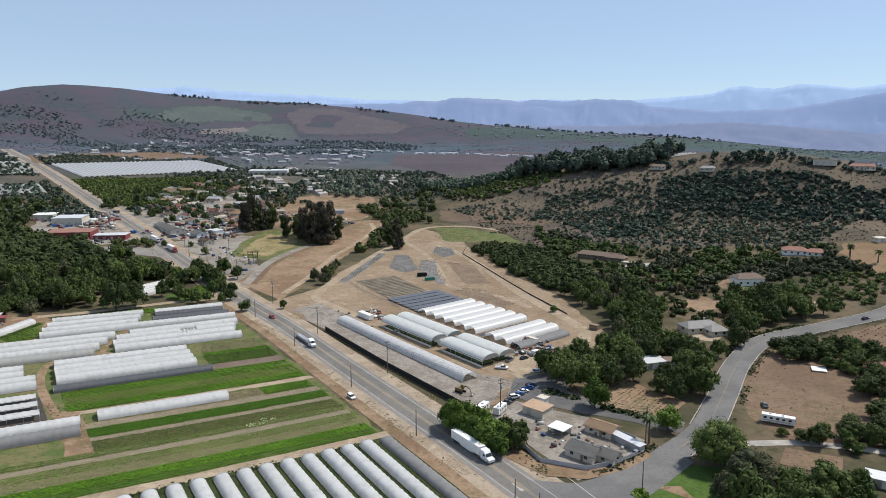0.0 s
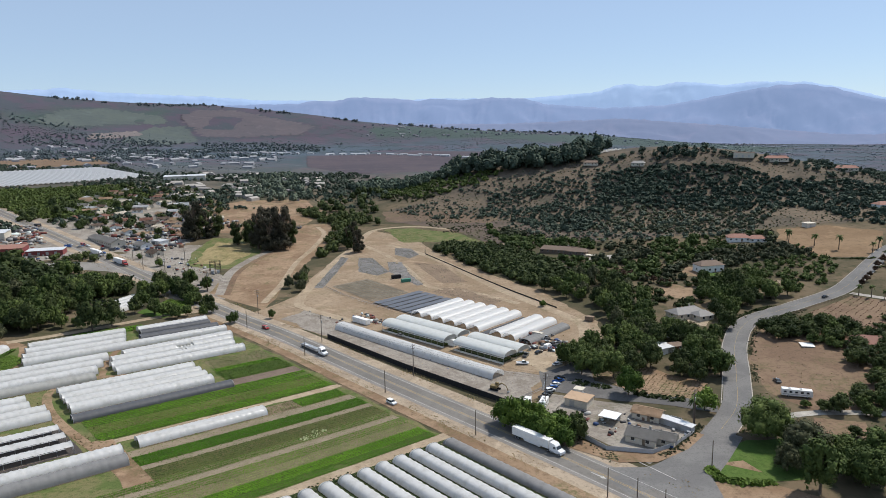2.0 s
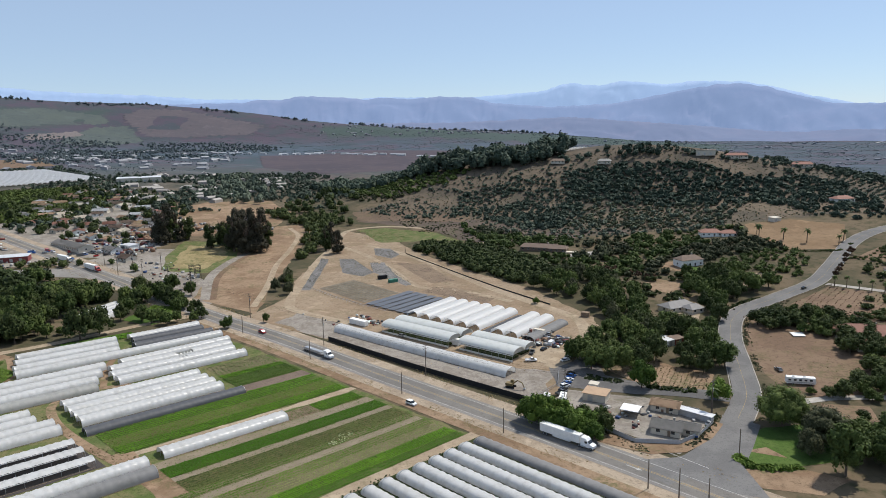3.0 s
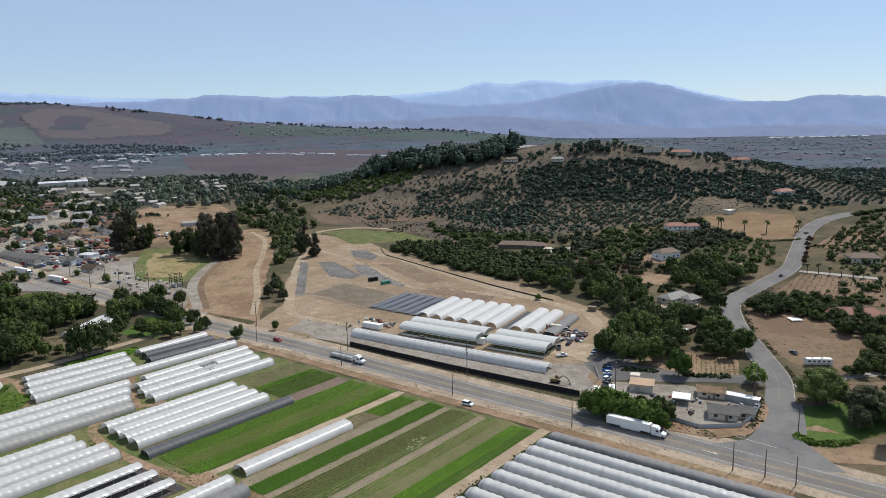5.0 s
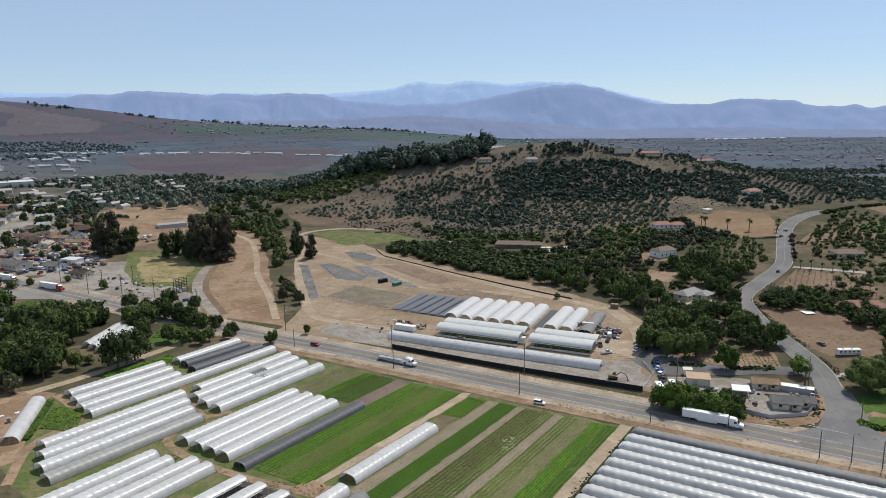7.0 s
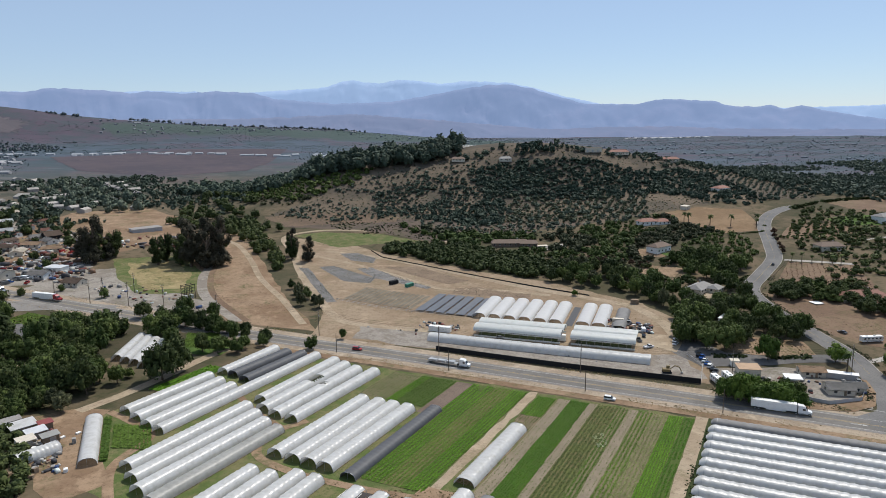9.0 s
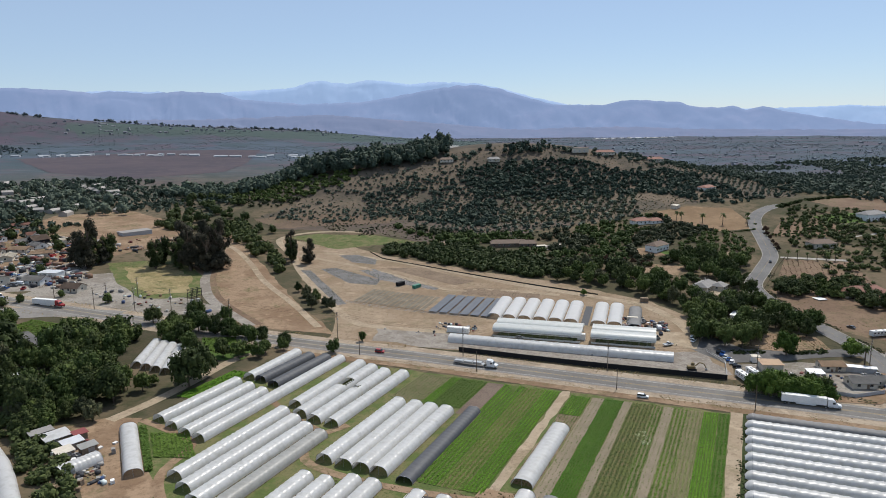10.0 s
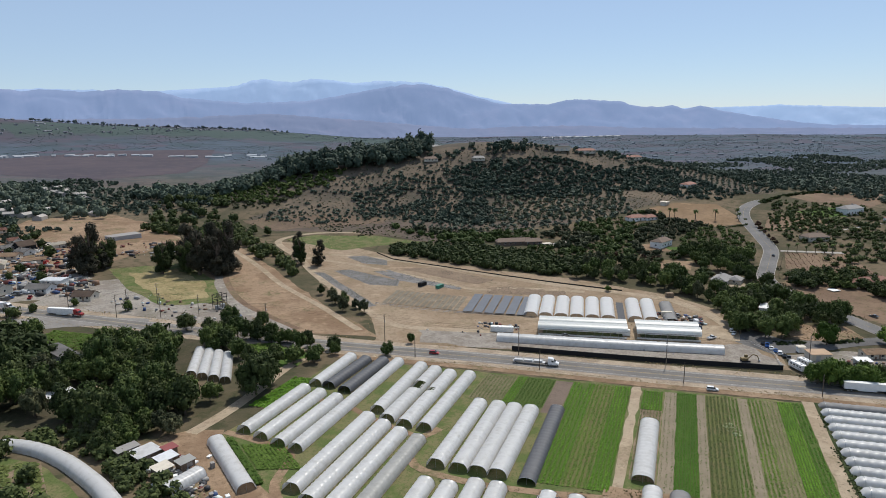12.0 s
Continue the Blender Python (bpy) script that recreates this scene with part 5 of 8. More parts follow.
def rail_fence(name, pts, h, mat, label, category, step=3.0, solid=True, post=0.07, group=""):
    """A fence along plan points: posts, and a fabric or rail panel between each two."""
    t = thing(name, pts[0][0], pts[0][1], hz(*pts[0]), 0, label, category, group)
    ox, oy, oz = pts[0][0], pts[0][1], hz(*pts[0])
    for (x0, y0), (x1, y1) in zip(pts, pts[1:]):
        n = max(1, round(math.hypot(x1 - x0, y1 - y0) / step))
        for i in range(n):
            a, b = (x0 + (x1 - x0) * i / n, y0 + (y1 - y0) * i / n), (x0 + (x1 - x0) * (i + 1) / n, y0 + (y1 - y0) * (i + 1) / n)
            za, zb = hz(*a) - oz, hz(*b) - oz
            part("post", tube(bmesh.new(), [(a[0] - ox, a[1] - oy, za - 0.3), (a[0] - ox, a[1] - oy, za + h + 0.1)], post, 5), mat if mat in (M_WOOD, M_BLACK) else M_STEEL, t)
            d = Vector((b[0] - a[0], b[1] - a[1])).normalized() * 0.04
            nx, ny = -d.y, d.x
            for lo, hi in (((0.05, h),) if solid else ((h * 0.4, h * 0.52), (h * 0.85, h * 0.97))):
                bm = bmesh.new()
                vs = [bm.verts.new((p[0] - ox + s * nx, p[1] - oy + s * ny, z + w)) for s in (-1, 1) for p, z, w in ((a, za, lo), (b, zb, lo), (b, zb, hi), (a, za, hi))]
                for f in ((0, 1, 2, 3), (7, 6, 5, 4), (3, 2, 6, 7), (0, 4, 5, 1), (0, 3, 7, 4), (1, 5, 6, 2)):
                    bm.faces.new([vs[k] for k in f])
                part("panel", bm, mat, t)
    return t


rail_fence("screen_fence", [(-76.5, 347), (-40, 297), (-3, 249.5)], 2.4, M_BLACK, "long black fabric screen fence along the road", "fence", 4.0)
rail_fence("yard_fence", [(-3, 249.5), (14, 262), (20, 276)], 1.6, M_STEEL, "thin steel rail fence beside the parking yard", "fence", 4.0, False, 0.05)
rail_fence("yard_wall", [(12, 226), (17, 217), (21, 208), (35, 203), (45, 207), (53, 213), (55, 224), (49, 230)], 1.7, M_GREYWALL, "pale grey panel wall round the corner yard", "wall", 3.0)
rail_fence("bed_fence", [(-83, 457), (-70, 433), (-55, 411), (-41, 393)], 1.6, M_STEEL, "thin steel rail fence along the nursery beds", "fence", 3.5, False, 0.05)
rail_fence("grove_fence", [(-3, 574), (-6, 548), (8, 508), (24, 460), (38, 420), (54, 378)], 0.8, M_BLACK, "low dark screen fence along the grove", "fence", 5.0)
rail_fence("wooden_fence", [(140, 319), (170, 332), (205, 346), (222, 352)], 1.2, M_WOOD, "low brown wooden rail fence beside the road", "fence", 3.0, False)


def container(x, y, turn, L, W, h, mat, label, name="container"):
    t = thing(name, x, y, hz(x, y) + 0.12, turn, label, name.replace("_", " "))
    bm = boxed(-L / 2, -W / 2, 0.12, L / 2, W / 2, h, bevel=0.05)
    part("body", bm, mat, t)
    for i in range(int(L / 0.8)):
        u = -L / 2 + 0.4 + i * 0.8
        for s in (-1, 1):
            part("rib", boxed(u - 0.12, s * W / 2 - 0.04, 0.25, u + 0.12, s * W / 2 + 0.04, h - 0.15), mat, t)
    part("door", boxed(L / 2 - 0.02, -W / 2 + 0.1, 0.25, L / 2 + 0.05, W / 2 - 0.1, h - 0.15), mat, t)
    for s in (-1, 1):
        part("skid", boxed(-L / 2, s * W * 0.35 - 0.1, -0.3, L / 2, s * W * 0.35 + 0.1, 0.14), M_STEEL, t)
    return t


M_GREENBOX = painted("green_paint", (0.045, 0.20, 0.135, 1), 0.6)
container(-28, 463, 20, 6.5, 2.5, 2.2, M_GREENBOX, "green steel waste container on nursery dirt", "waste_container")
container(-34, 474, 15, 6.5, 2.6, 2.6, M_BLACK, "black open storage box beside a green container", "storage_box")
container(-59, 372, -51, 12, 3.0, 2.9, M_WHITE, "long white site trailer with brown underside", "site_trailer")
container(64, 350, -40, 4.5, 3.0, 2.6, M_WOOD, "small brown shed under trees", "shed")
container(30, 330, -51, 6, 2.4, 2.5, M_CREAM, "cream storage container behind the greenhouses", "storage_container")
container(-16, 327, -51, 8.5, 2.6, 3.2, M_WHITE, "white box trailer parked beside a greenhouse", "box_trailer")
for i in range(14):
    x, y = 30 + rng.normal(0, 4), 322 + rng.normal(0, 5)
    t = thing("pallet_stack", x, y, hz(x, y) + 0.08, rng.random() * 90, "stack of grey pallets and nursery trays", "pallets", "stacked nursery gear")
    for k in range(int(rng.integers(2, 6))):
        part("pallet", boxed(-0.9, -0.7, k * 0.3, 0.9, 0.7, k * 0.3 + 0.2, bevel=0.02), M_WOOD if k % 2 else M_STEEL, t)

# ---- buildings ----
def window(t, x, y, z, w, h, face):
    """A window on a wall: frame, sill and pane; face is the outward axis, 'x' or 'y', with its sign."""
    s = 1 if face[0] == "+" else -1
    if face[1] == "y":
        fr = part("window", boxed(x - w / 2 - 0.08, y - 0.03, z - 0.08, x + w / 2 + 0.08, y + 0.05 * s + 0.03, z + h + 0.08), M_WHITE, t)
        part("pane", boxed(x - w / 2, y + 0.05 * s, z, x + w / 2, y + 0.09 * s, z + h), M_GLASSDARK, fr)
    else:
        fr = part("window", boxed(x - 0.03, y - w / 2 - 0.08, z - 0.08, x + 0.05 * s + 0.03, y + w / 2 + 0.08, z + h + 0.08), M_WHITE, t)
        part("pane", boxed(x + 0.05 * s, y - w / 2, z, x + 0.09 * s, y + w / 2, z + h), M_GLASSDARK, fr)


def roof_mesh(L, W, h, rise, over, hip, thick=0.18):
    """Gable or hip roof over a rectangle, ridge along x, with thickness."""
    a, b = L / 2 + over, W / 2 + over
    inset = (W / 2 + over) * hip
    bm = bmesh.new()
    drop = rise * over / (W / 2)
    for dz in (0, -thick):
        c = [bm.verts.new(p) for p in ((-a, -b, h - drop + dz), (a, -b, h - drop + dz), (a, b, h - drop + dz), (-a, b, h - drop + dz), (-a + inset, 0, h + rise + dz), (a - inset, 0, h + rise + dz))]
        for f in ((0, 1, 5, 4), (2, 3, 4, 5), (1, 2, 5), (3, 0, 4)):
            if len(f) == 3 and not hip:
                continue
            bm.faces.new([c[i] for i in (f if dz == 0 else f[::-1])])
    bmesh.ops.recalc_face_normals(bm, faces=bm.faces[:])
    es = [e for e in bm.edges if e.is_boundary]
    if es:
        bmesh.ops.bridge_loops(bm, edges=es) if hip else bmesh.ops.contextual_create(bm, geom=es)
    return bm


def house(x, y, turn, L, W, h, rise, wall, roof, label, hip=0.0, wing=None, name="house", group="", chimney=True, windows=True):
    """A house: walls with gables, roof with eaves, windows, a door, a chimney; wing: a second block."""
    t = thing(name, x, y, hz(x, y) + 0.1, turn, label, name.replace("_", " "), group)
    blocks = [(0, 0, L, W, h, rise)] + ([wing] if wing else [])
    for k, (cx, cy, l, w, hh, rr) in enumerate(blocks):
        bm = bmesh.new()
        prof = [(-w / 2, -0.8), (w / 2, -0.8), (w / 2, hh), (0, hh + (rr if not hip else 0) - 0.05), (-w / 2, hh)]
        ends = [[bm.verts.new((cx + u, cy + p, z)) for p, z in prof] for u in (-l / 2, l / 2)]
        bm.faces.new(ends[0])
        bm.faces.new(ends[1][::-1])
        for i in range(5):
            bm.faces.new((ends[0][i], ends[1][i], ends[1][(i + 1) % 5], ends[0][(i + 1) % 5]))
        bmesh.ops.recalc_face_normals(bm, faces=bm.faces[:])
        part("wall", bm, wall, t)
        rb = roof_mesh(l, w, hh, rr, 0.6, hip)
        bmesh.ops.translate(rb, verts=rb.verts[:], vec=(cx, cy, 0.06 + 0.03 * k))
        ro = part("roof", rb, roof, t)
        part("ridge_cap", tube(bmesh.new(), [(cx - l / 2 + w / 2 * hip, cy, hh + rr + 0.08), (cx + l / 2 - w / 2 * hip, cy, hh + rr + 0.08)], 0.12, 5), roof, ro)
        if windows:
            n = max(1, int(l / 4))
            for i in range(n):
                u = cx - l / 2 + l * (i + 0.5) / n
                window(t, u, cy - w / 2, 1.0, 1.3, 1.2, "-y")
                window(t, u, cy + w / 2, 1.0, 1.3, 1.2, "+y")
            window(t, cx - l / 2, cy, 1.0, 1.3, 1.2, "-x")
            window(t, cx + l / 2, cy, 1.0, 1.3, 1.2, "+x")
    d = part("door", boxed(L * 0.12 - 0.5, -W / 2 - 0.07, 0, L * 0.12 + 0.5, -W / 2 + 0.02, 2.05), M_WOOD, t)
    part("door_handle", boxed(L * 0.12 + 0.33, -W / 2 - 0.12, 0.95, L * 0.12 + 0.4, -W / 2 - 0.06, 1.08), M_STEEL, d)
    if chimney:
        part("chimney", boxed(L * 0.2 - 0.4, W * 0.12 - 0.4, h, L * 0.2 + 0.4, W * 0.12 + 0.4, h + rise + 0.9, bevel=0.04), M_CONCRETE, t)
    return t


def shed(x, y, turn, L, W, h, wall, roof, label, slope=0.5, name="shed", group="", open_side=False):
    """A flat or mono-pitch building: walls, overhanging roof sheet, doors."""
    t = thing(name, x, y, hz(x, y) + 0.1, turn, label, name.replace("_", " "), group)
    bm = bmesh.new()
    if open_side:
        for u in np.linspace(-L / 2, L / 2, max(2, int(L / 4) + 1)):
            for s in (-1, 1):
                part("post", tube(bmesh.new(), [(u, s * W / 2, -0.8), (u, s * W / 2, h)], 0.09, 5), M_WOOD, t)
        box(bm, -L / 2, W / 2 - 0.12, -0.8, L / 2, W / 2, h - 0.05)
    else:
        box(bm, -L / 2, -W / 2, -0.8, L / 2, W / 2, h - 0.05)
    part("wall", bm, wall, t)
    bm = bmesh.new()
    vs = [bm.verts.new((sx * (L / 2 + 0.4), sy * (W / 2 + 0.4), h + (slope if sy > 0 else 0) + dz)) for dz in (0, 0.15) for sx, sy in ((-1, -1), (1, -1), (1, 1), (-1, 1))]
    for f in ((3, 2, 1, 0), (4, 5, 6, 7), (0, 1, 5, 4), (1, 2, 6, 5), (2, 3, 7, 6), (3, 0, 4, 7)):
        bm.faces.new([vs[i] for i in f])
    part("roof", bm, roof, t)
    if not open_side:
        for i in range(max(1, int(L / 6))):
            u = -L / 2 + 3 + i * 6
            if u < L / 2 - 1:
                part("door", boxed(u - 1.0, -W / 2 - 0.06, 0, u + 1.0, -W / 2 + 0.02, min(2.4, h - 0.4)), M_STEEL, t)
    return t


house(36, 213, -40, 10, 8, 2.7, 1.6, M_CREAM, M_GREYROOF, "small cream stucco house with a grey shingle roof", wing=(7, 2.0, 7, 6, 2.6, 1.3))
house(45, 230, -40, 10, 7, 2.6, 1.2, M_CREAM, M_TANROOF, "low cream garage with a tan roof", chimney=False)
shed(30, 229, -42, 6, 5, 2.5, M_WHITE, M_WHITE, "bright white canopy in the corner yard", 0.3, "canopy", open_side=True)
shed(51, 221, -55, 14, 2.4, 2.3, M_GREYWALL, M_METALROOF, "long pale metal lean-to along the yard wall", 0.2, "lean_to")
shed(24, 246, -40, 9, 7, 3.0, M_CREAM, M_TANROOF, "flat tan-roofed hut in the parking yard", 0.2, "hut")
shed(27, 255, -40, 3.2, 2.6, 2.6, M_WHITE, M_CREAM, "small white booth on the concrete yard", 0.15, "booth")
house(116, 345, 15, 18, 10, 2.9, 2.2, M_CREAM, M_GREYROOF, "grey-roofed bungalow among trees", 0.6, (4, -8, 9, 8, 2.8, 1.8))
shed(79, 296, 20, 12, 8, 2.8, M_WHITE, M_METALROOF, "white flat-roofed house with rusty sheets", 0.3, "house")
shed(88, 297, 20, 6, 5, 2.6, M_REDWALL, M_BROWNROOF, "rust-red shed beside a white house", 0.3)
house(173, 428, 5, 17, 10, 4.6, 2.4, M_WHITE, M_BROWNROOF, "two-storey white house with a brown tile roof", 0.7)
house(98, 519, -33, 30, 10, 3.0, 2.2, M_BROWNROOF, M_BROWNROOF, "long low brown house on the slope", 0.4, (15, -3, 14, 9, 3.0, 2.0))
shed(116, 500, -25, 9, 5, 0.4, M_CONCRETE, M_CREAM, "pale terrace slab beside the brown house", 0.0, "terrace")
house(232, 494, -20, 16, 10, 3.2, 2.2, M_WHITE, M_REDROOF, "white villa with a terracotta tile roof", 0.7, (13, -3, 12, 9, 3.0, 2.0))
house(176, 278, -28, 26, 11, 3.2, 2.4, M_CREAM, M_REDROOF, "long pink-walled villa with a terracotta roof", 0.6, (10, -10, 10, 12, 3.0, 2.2))
house(165, 262, -28, 12, 9, 3.0, 2.0, M_CREAM, M_REDROOF, "pink-roofed wing house on a brown lot", 0.6, chimney=False)
shed(148, 288, -20, 5, 5, 0.35, M_CONCRETE, M_WHITE, "white flat slab among orchard trees", 0.1, "slab")
shed(120, 196, -30, 7, 5, 2.5, M_WHITE, M_METALROOF, "small white outbuilding beside a lawn", 0.3)
house(272, 352, -30, 18, 12, 3.4, 2.4, M_CREAM, M_BROWNROOF, "large brown-roofed house among trees", 0.6)
house(395, 372, -15, 22, 12, 5.5, 2.6, M_WHITE, M_GREYROOF, "big two-storey white house on a lawn", 0.6)
for dx, dy in ((0, 0), (22, -12), (40, -26)):
    house(392 + dx, 332 + dy, -30, 17, 11, 4.2, 2.4, M_WHITE, M_REDROOF, "white villa with an orange tile roof", 0.7, group="hill villas")
house(390, 537, 0, 18, 11, 3.2, 2.2, M_WHITE, M_REDROOF, "villa with a terracotta roof on the slope", 0.7)
shed(300, 508, 10, 8, 6, 3.0, M_CREAM, M_CREAM, "small tan pump house on the hay field", 0.3, "pump_house")
house(210, 772, -30, 16, 9, 3.0, 2.0, M_CREAM, M_BROWNROOF, "brown-roofed house on the hill crest", 0.5)
house(248, 728, -30, 14, 9, 3.0, 2.0, M_CREAM, M_GREYROOF, "grey-roofed house on the hill crest", 0.5)
shed(345, 684, -30, 20, 11, 5.0, M_CREAM, M_BROWNROOF, "tan flat-roofed house on the hill crest", 0.1, "house")
house(372, 668, -30, 22, 10, 3.4, 2.2, M_CREAM, M_REDROOF, "red-roofed house on the hill crest", 0.5)
house(430, 640, -30, 20, 10, 3.4, 2.2, M_CREAM, M_REDROOF, "red-tiled house beyond the hill crest", 0.5)

# left town and yards
shed(-337, 566, 8, 36, 18, 5.0, M_REDWALL, M_REDROOF, "long red workshop with a faded red roof", 0.8, "workshop")
shed(-303, 566, 8, 26, 12, 3.6, M_REDWALL, M_METALROOF, "low red annex with a grey roof", 0.4, "annex")
shed(-372, 625, 10, 26, 20, 6.0, M_CREAM, M_METALROOF, "large pale metal warehouse in a scrap yard", 0.8, "warehouse")
shed(-405, 640, 10, 18, 14, 5.0, M_CREAM, M_WHITE, "white-roofed storage hall in a scrap yard", 0.6, "storage_hall")
house(-273, 610, -51, 52, 12, 3.4, 2.0, M_CREAM, M_GREYROOF, "long grey-roofed row building beside the road", chimney=False)
house(-238, 590, -45, 14, 10, 3.0, 2.0, M_WHITE, M_GREYROOF, "white house with a grey roof by the yard")
shed(-228, 605, -45, 14, 8, 3.2, M_WHITE, M_METALROOF, "white yard office with a metal roof", 0.3, "office")
house(-220, 560, -45, 12, 9, 2.8, 2.2, M_CREAM, M_BROWNROOF, "brown-roofed cottage beside the road")
house(-226, 728, 25, 13, 9, 4.0, 3.2, M_BLACK, M_BROWNROOF, "dark open barn with a brown roof", chimney=False, name="barn", windows=False)
house(-205, 728, 15, 14, 7, 2.6, 1.4, M_CREAM, M_CREAM, "tan-roofed low farm shed", chimney=False, name="farm_shed", windows=False)
shed(-150, 745, 10, 26, 12, 3.0, M_GREYWALL, M_GREYROOF, "grey flat-roofed farm building", 0.3, "farm_building")
shed(-330, 1130, 10, 62, 30, 6.0, M_CREAM, M_METALROOF, "large pale packing hall in the valley", 0.6, "packing_hall")
ROOFS = [M_GREYROOF, M_BROWNROOF, M_METALROOF, M_CREAM, M_TANROOF, M_REDROOF]
X, Y = grid_points([(-390, 800), (-300, 660), (-245, 640), (-215, 700), (-230, 830), (-300, 1000), (-380, 1000)], 23, 0.35, 0.6, 0.85)
for i, (x, y) in enumerate(zip(X, Y)):
    r = ROOFS[int(rng.integers(len(ROOFS)))]
    house(x, y, rng.random() * 180, rng.uniform(10, 17), rng.uniform(7, 10), 2.8, rng.uniform(1.2, 2.0), M_CREAM if i % 3 else M_WHITE, r,
          "small town house with a " + r.name.replace("_", " ") + " roof", group="town houses", chimney=i % 3 == 0)


# ---- vehicles ----
GLASS = M_GLASSDARK
CAR_PAINT = {"white": painted("car_white", (0.75, 0.75, 0.75, 1), 0.25, wear=0.1), "black": painted("car_black", (0.015, 0.015, 0.017, 1), 0.2, wear=0.1),
             "silver": painted("car_silver", (0.42, 0.43, 0.44, 1), 0.3, 0.5, wear=0.1), "blue": painted("car_blue", (0.03, 0.10, 0.30, 1), 0.25, wear=0.1),
             "red": painted("car_red", (0.30, 0.02, 0.02, 1), 0.3, wear=0.1), "grey": painted("car_grey", (0.12, 0.125, 0.13, 1), 0.3, 0.3, wear=0.1)}


def prism(prof, w, taper=0.0):
    """Side profile (x, z) drawn out to a width; taper narrows what lies above z = 0.95."""
    bm = bmesh.new()
    sides = [[bm.verts.new((x, s * (w / 2 - taper * max(0, z - 0.95)), z)) for x, z in prof] for s in (-1, 1)]
    bm.faces.new(sides[0])
    bm.faces.new(sides[1][::-1])
    n = len(prof)
    for i in range(n):
        bm.faces.new((sides[0][i], sides[1][i], sides[1][(i + 1) % n], sides[0][(i + 1) % n]))
    bmesh.ops.recalc_face_normals(bm, faces=bm.faces[:])
    return bm


def wheels(t, xs, half, r, w=0.22):
    for u in xs:
        for s in (-1, 1):
            bm = tube(bmesh.new(), [(u, s * half - w / 2, r), (u, s * half + w / 2, r)], r, 12)
            wh = part("wheel", bm, M_TYRE, t)
            part("rim", tube(bmesh.new(), [(u, s * (half + w / 2 + 0.005) - 0.01, r), (u, s * (half + w / 2 + 0.005) + 0.01, r)], r * 0.6, 10), M_STEEL, wh)


def car(colour, style):
    """A parked car at the plan's origin, to be copied."""
    names = {"car": "saloon car", "suv": "sport utility car", "pickup": "pickup truck", "van": "van"}
    t = thing({"car": "car", "suv": "car", "pickup": "pickup_truck", "van": "van"}[style], 0, 0, 0, 0, colour + " parked " + names[style] + " with dark windows", names[style].split()[-1])
    p = CAR_PAINT[colour]
    if style == "car":
        part("body", prism([(-2.25, 0.3), (2.25, 0.3), (2.3, 0.65), (1.2, 0.9), (-2.0, 0.95), (-2.3, 0.7)], 1.8), p, t)
        part("roof", prism([(0.25, 1.4), (-1.0, 1.4), (-1.1, 1.44), (0.2, 1.44)], 1.45), p, t)
        part("glass", prism([(1.2, 0.9), (0.3, 1.4), (-1.05, 1.4), (-1.9, 0.95)], 1.66, 0.3), GLASS, t)
    elif style == "suv":
        part("body", prism([(-2.3, 0.35), (2.3, 0.35), (2.35, 0.8), (1.25, 1.05), (-2.3, 1.05)], 1.9), p, t)
        part("roof", prism([(0.45, 1.68), (-2.05, 1.68), (-2.0, 1.76), (0.35, 1.76)], 1.6), p, t)
        part("glass", prism([(1.25, 1.05), (0.5, 1.68), (-2.1, 1.68), (-2.28, 1.05)], 1.78, 0.2), GLASS, t)
    elif style == "pickup":
        part("body", prism([(-2.7, 0.4), (2.7, 0.4), (2.75, 0.9), (1.7, 1.1), (-0.2, 1.1), (-0.2, 0.7), (-2.6, 0.7)], 1.95), p, t)
        for s in (-1, 1):
            part("bed_side", boxed(-2.7, s * 0.9 - 0.06, 0.65, -0.2, s * 0.9 + 0.06, 1.1), p, t)
        part("tailgate", boxed(-2.75, -0.9, 0.65, -2.65, 0.9, 1.1), p, t)
        part("roof", prism([(0.9, 1.75), (-0.1, 1.75), (-0.05, 1.82), (0.8, 1.82)], 1.65), p, t)
        part("glass", prism([(1.7, 1.1), (0.95, 1.75), (-0.15, 1.75), (-0.2, 1.1)], 1.85, 0.2), GLASS, t)
    else:
        part("body", prism([(-2.7, 0.4), (2.6, 0.4), (2.7, 1.0), (2.0, 1.3), (1.4, 2.2), (-2.7, 2.3)], 2.0), p, t)
        part("windscreen", prism([(2.02, 1.32), (1.45, 2.12), (1.40, 2.10), (1.97, 1.30)], 1.8), GLASS, t)
    wheels(t, (-1.4, 1.45), 0.85, 0.34)
    for s in (-1, 1):
        part("headlight", boxed(2.2, s * 0.65 - 0.2, 0.62, 2.34, s * 0.65 + 0.2, 0.78), M_WHITE, t)
    return t


CARS = {}


def park(colour, style, x, y, turn, group="parked vehicles"):
    key = (colour, style)
    m = pose(x, y, hz(x, y) + 0.17, 0, 0, turn)
    if key in CARS:
        ob = copy_thing(CARS[key], m)
    else:
        ob = CARS[key] = car(colour, style)
        ob.matrix_basis = m
    ob["group"] = group
    return ob


park("white", "suv", -48, 258, -54, "vehicles along the road")
for c, s, x, y in (("blue", "pickup", 22.5, 269), ("white", "car", 20.5, 266), ("blue", "car", 18.5, 263), ("white", "suv", 16.5, 260), ("black", "car", 14.5, 257), ("black", "suv", 24, 272), ("grey", "pickup", 12.5, 254)):
    park(c, s, x, y, 25)
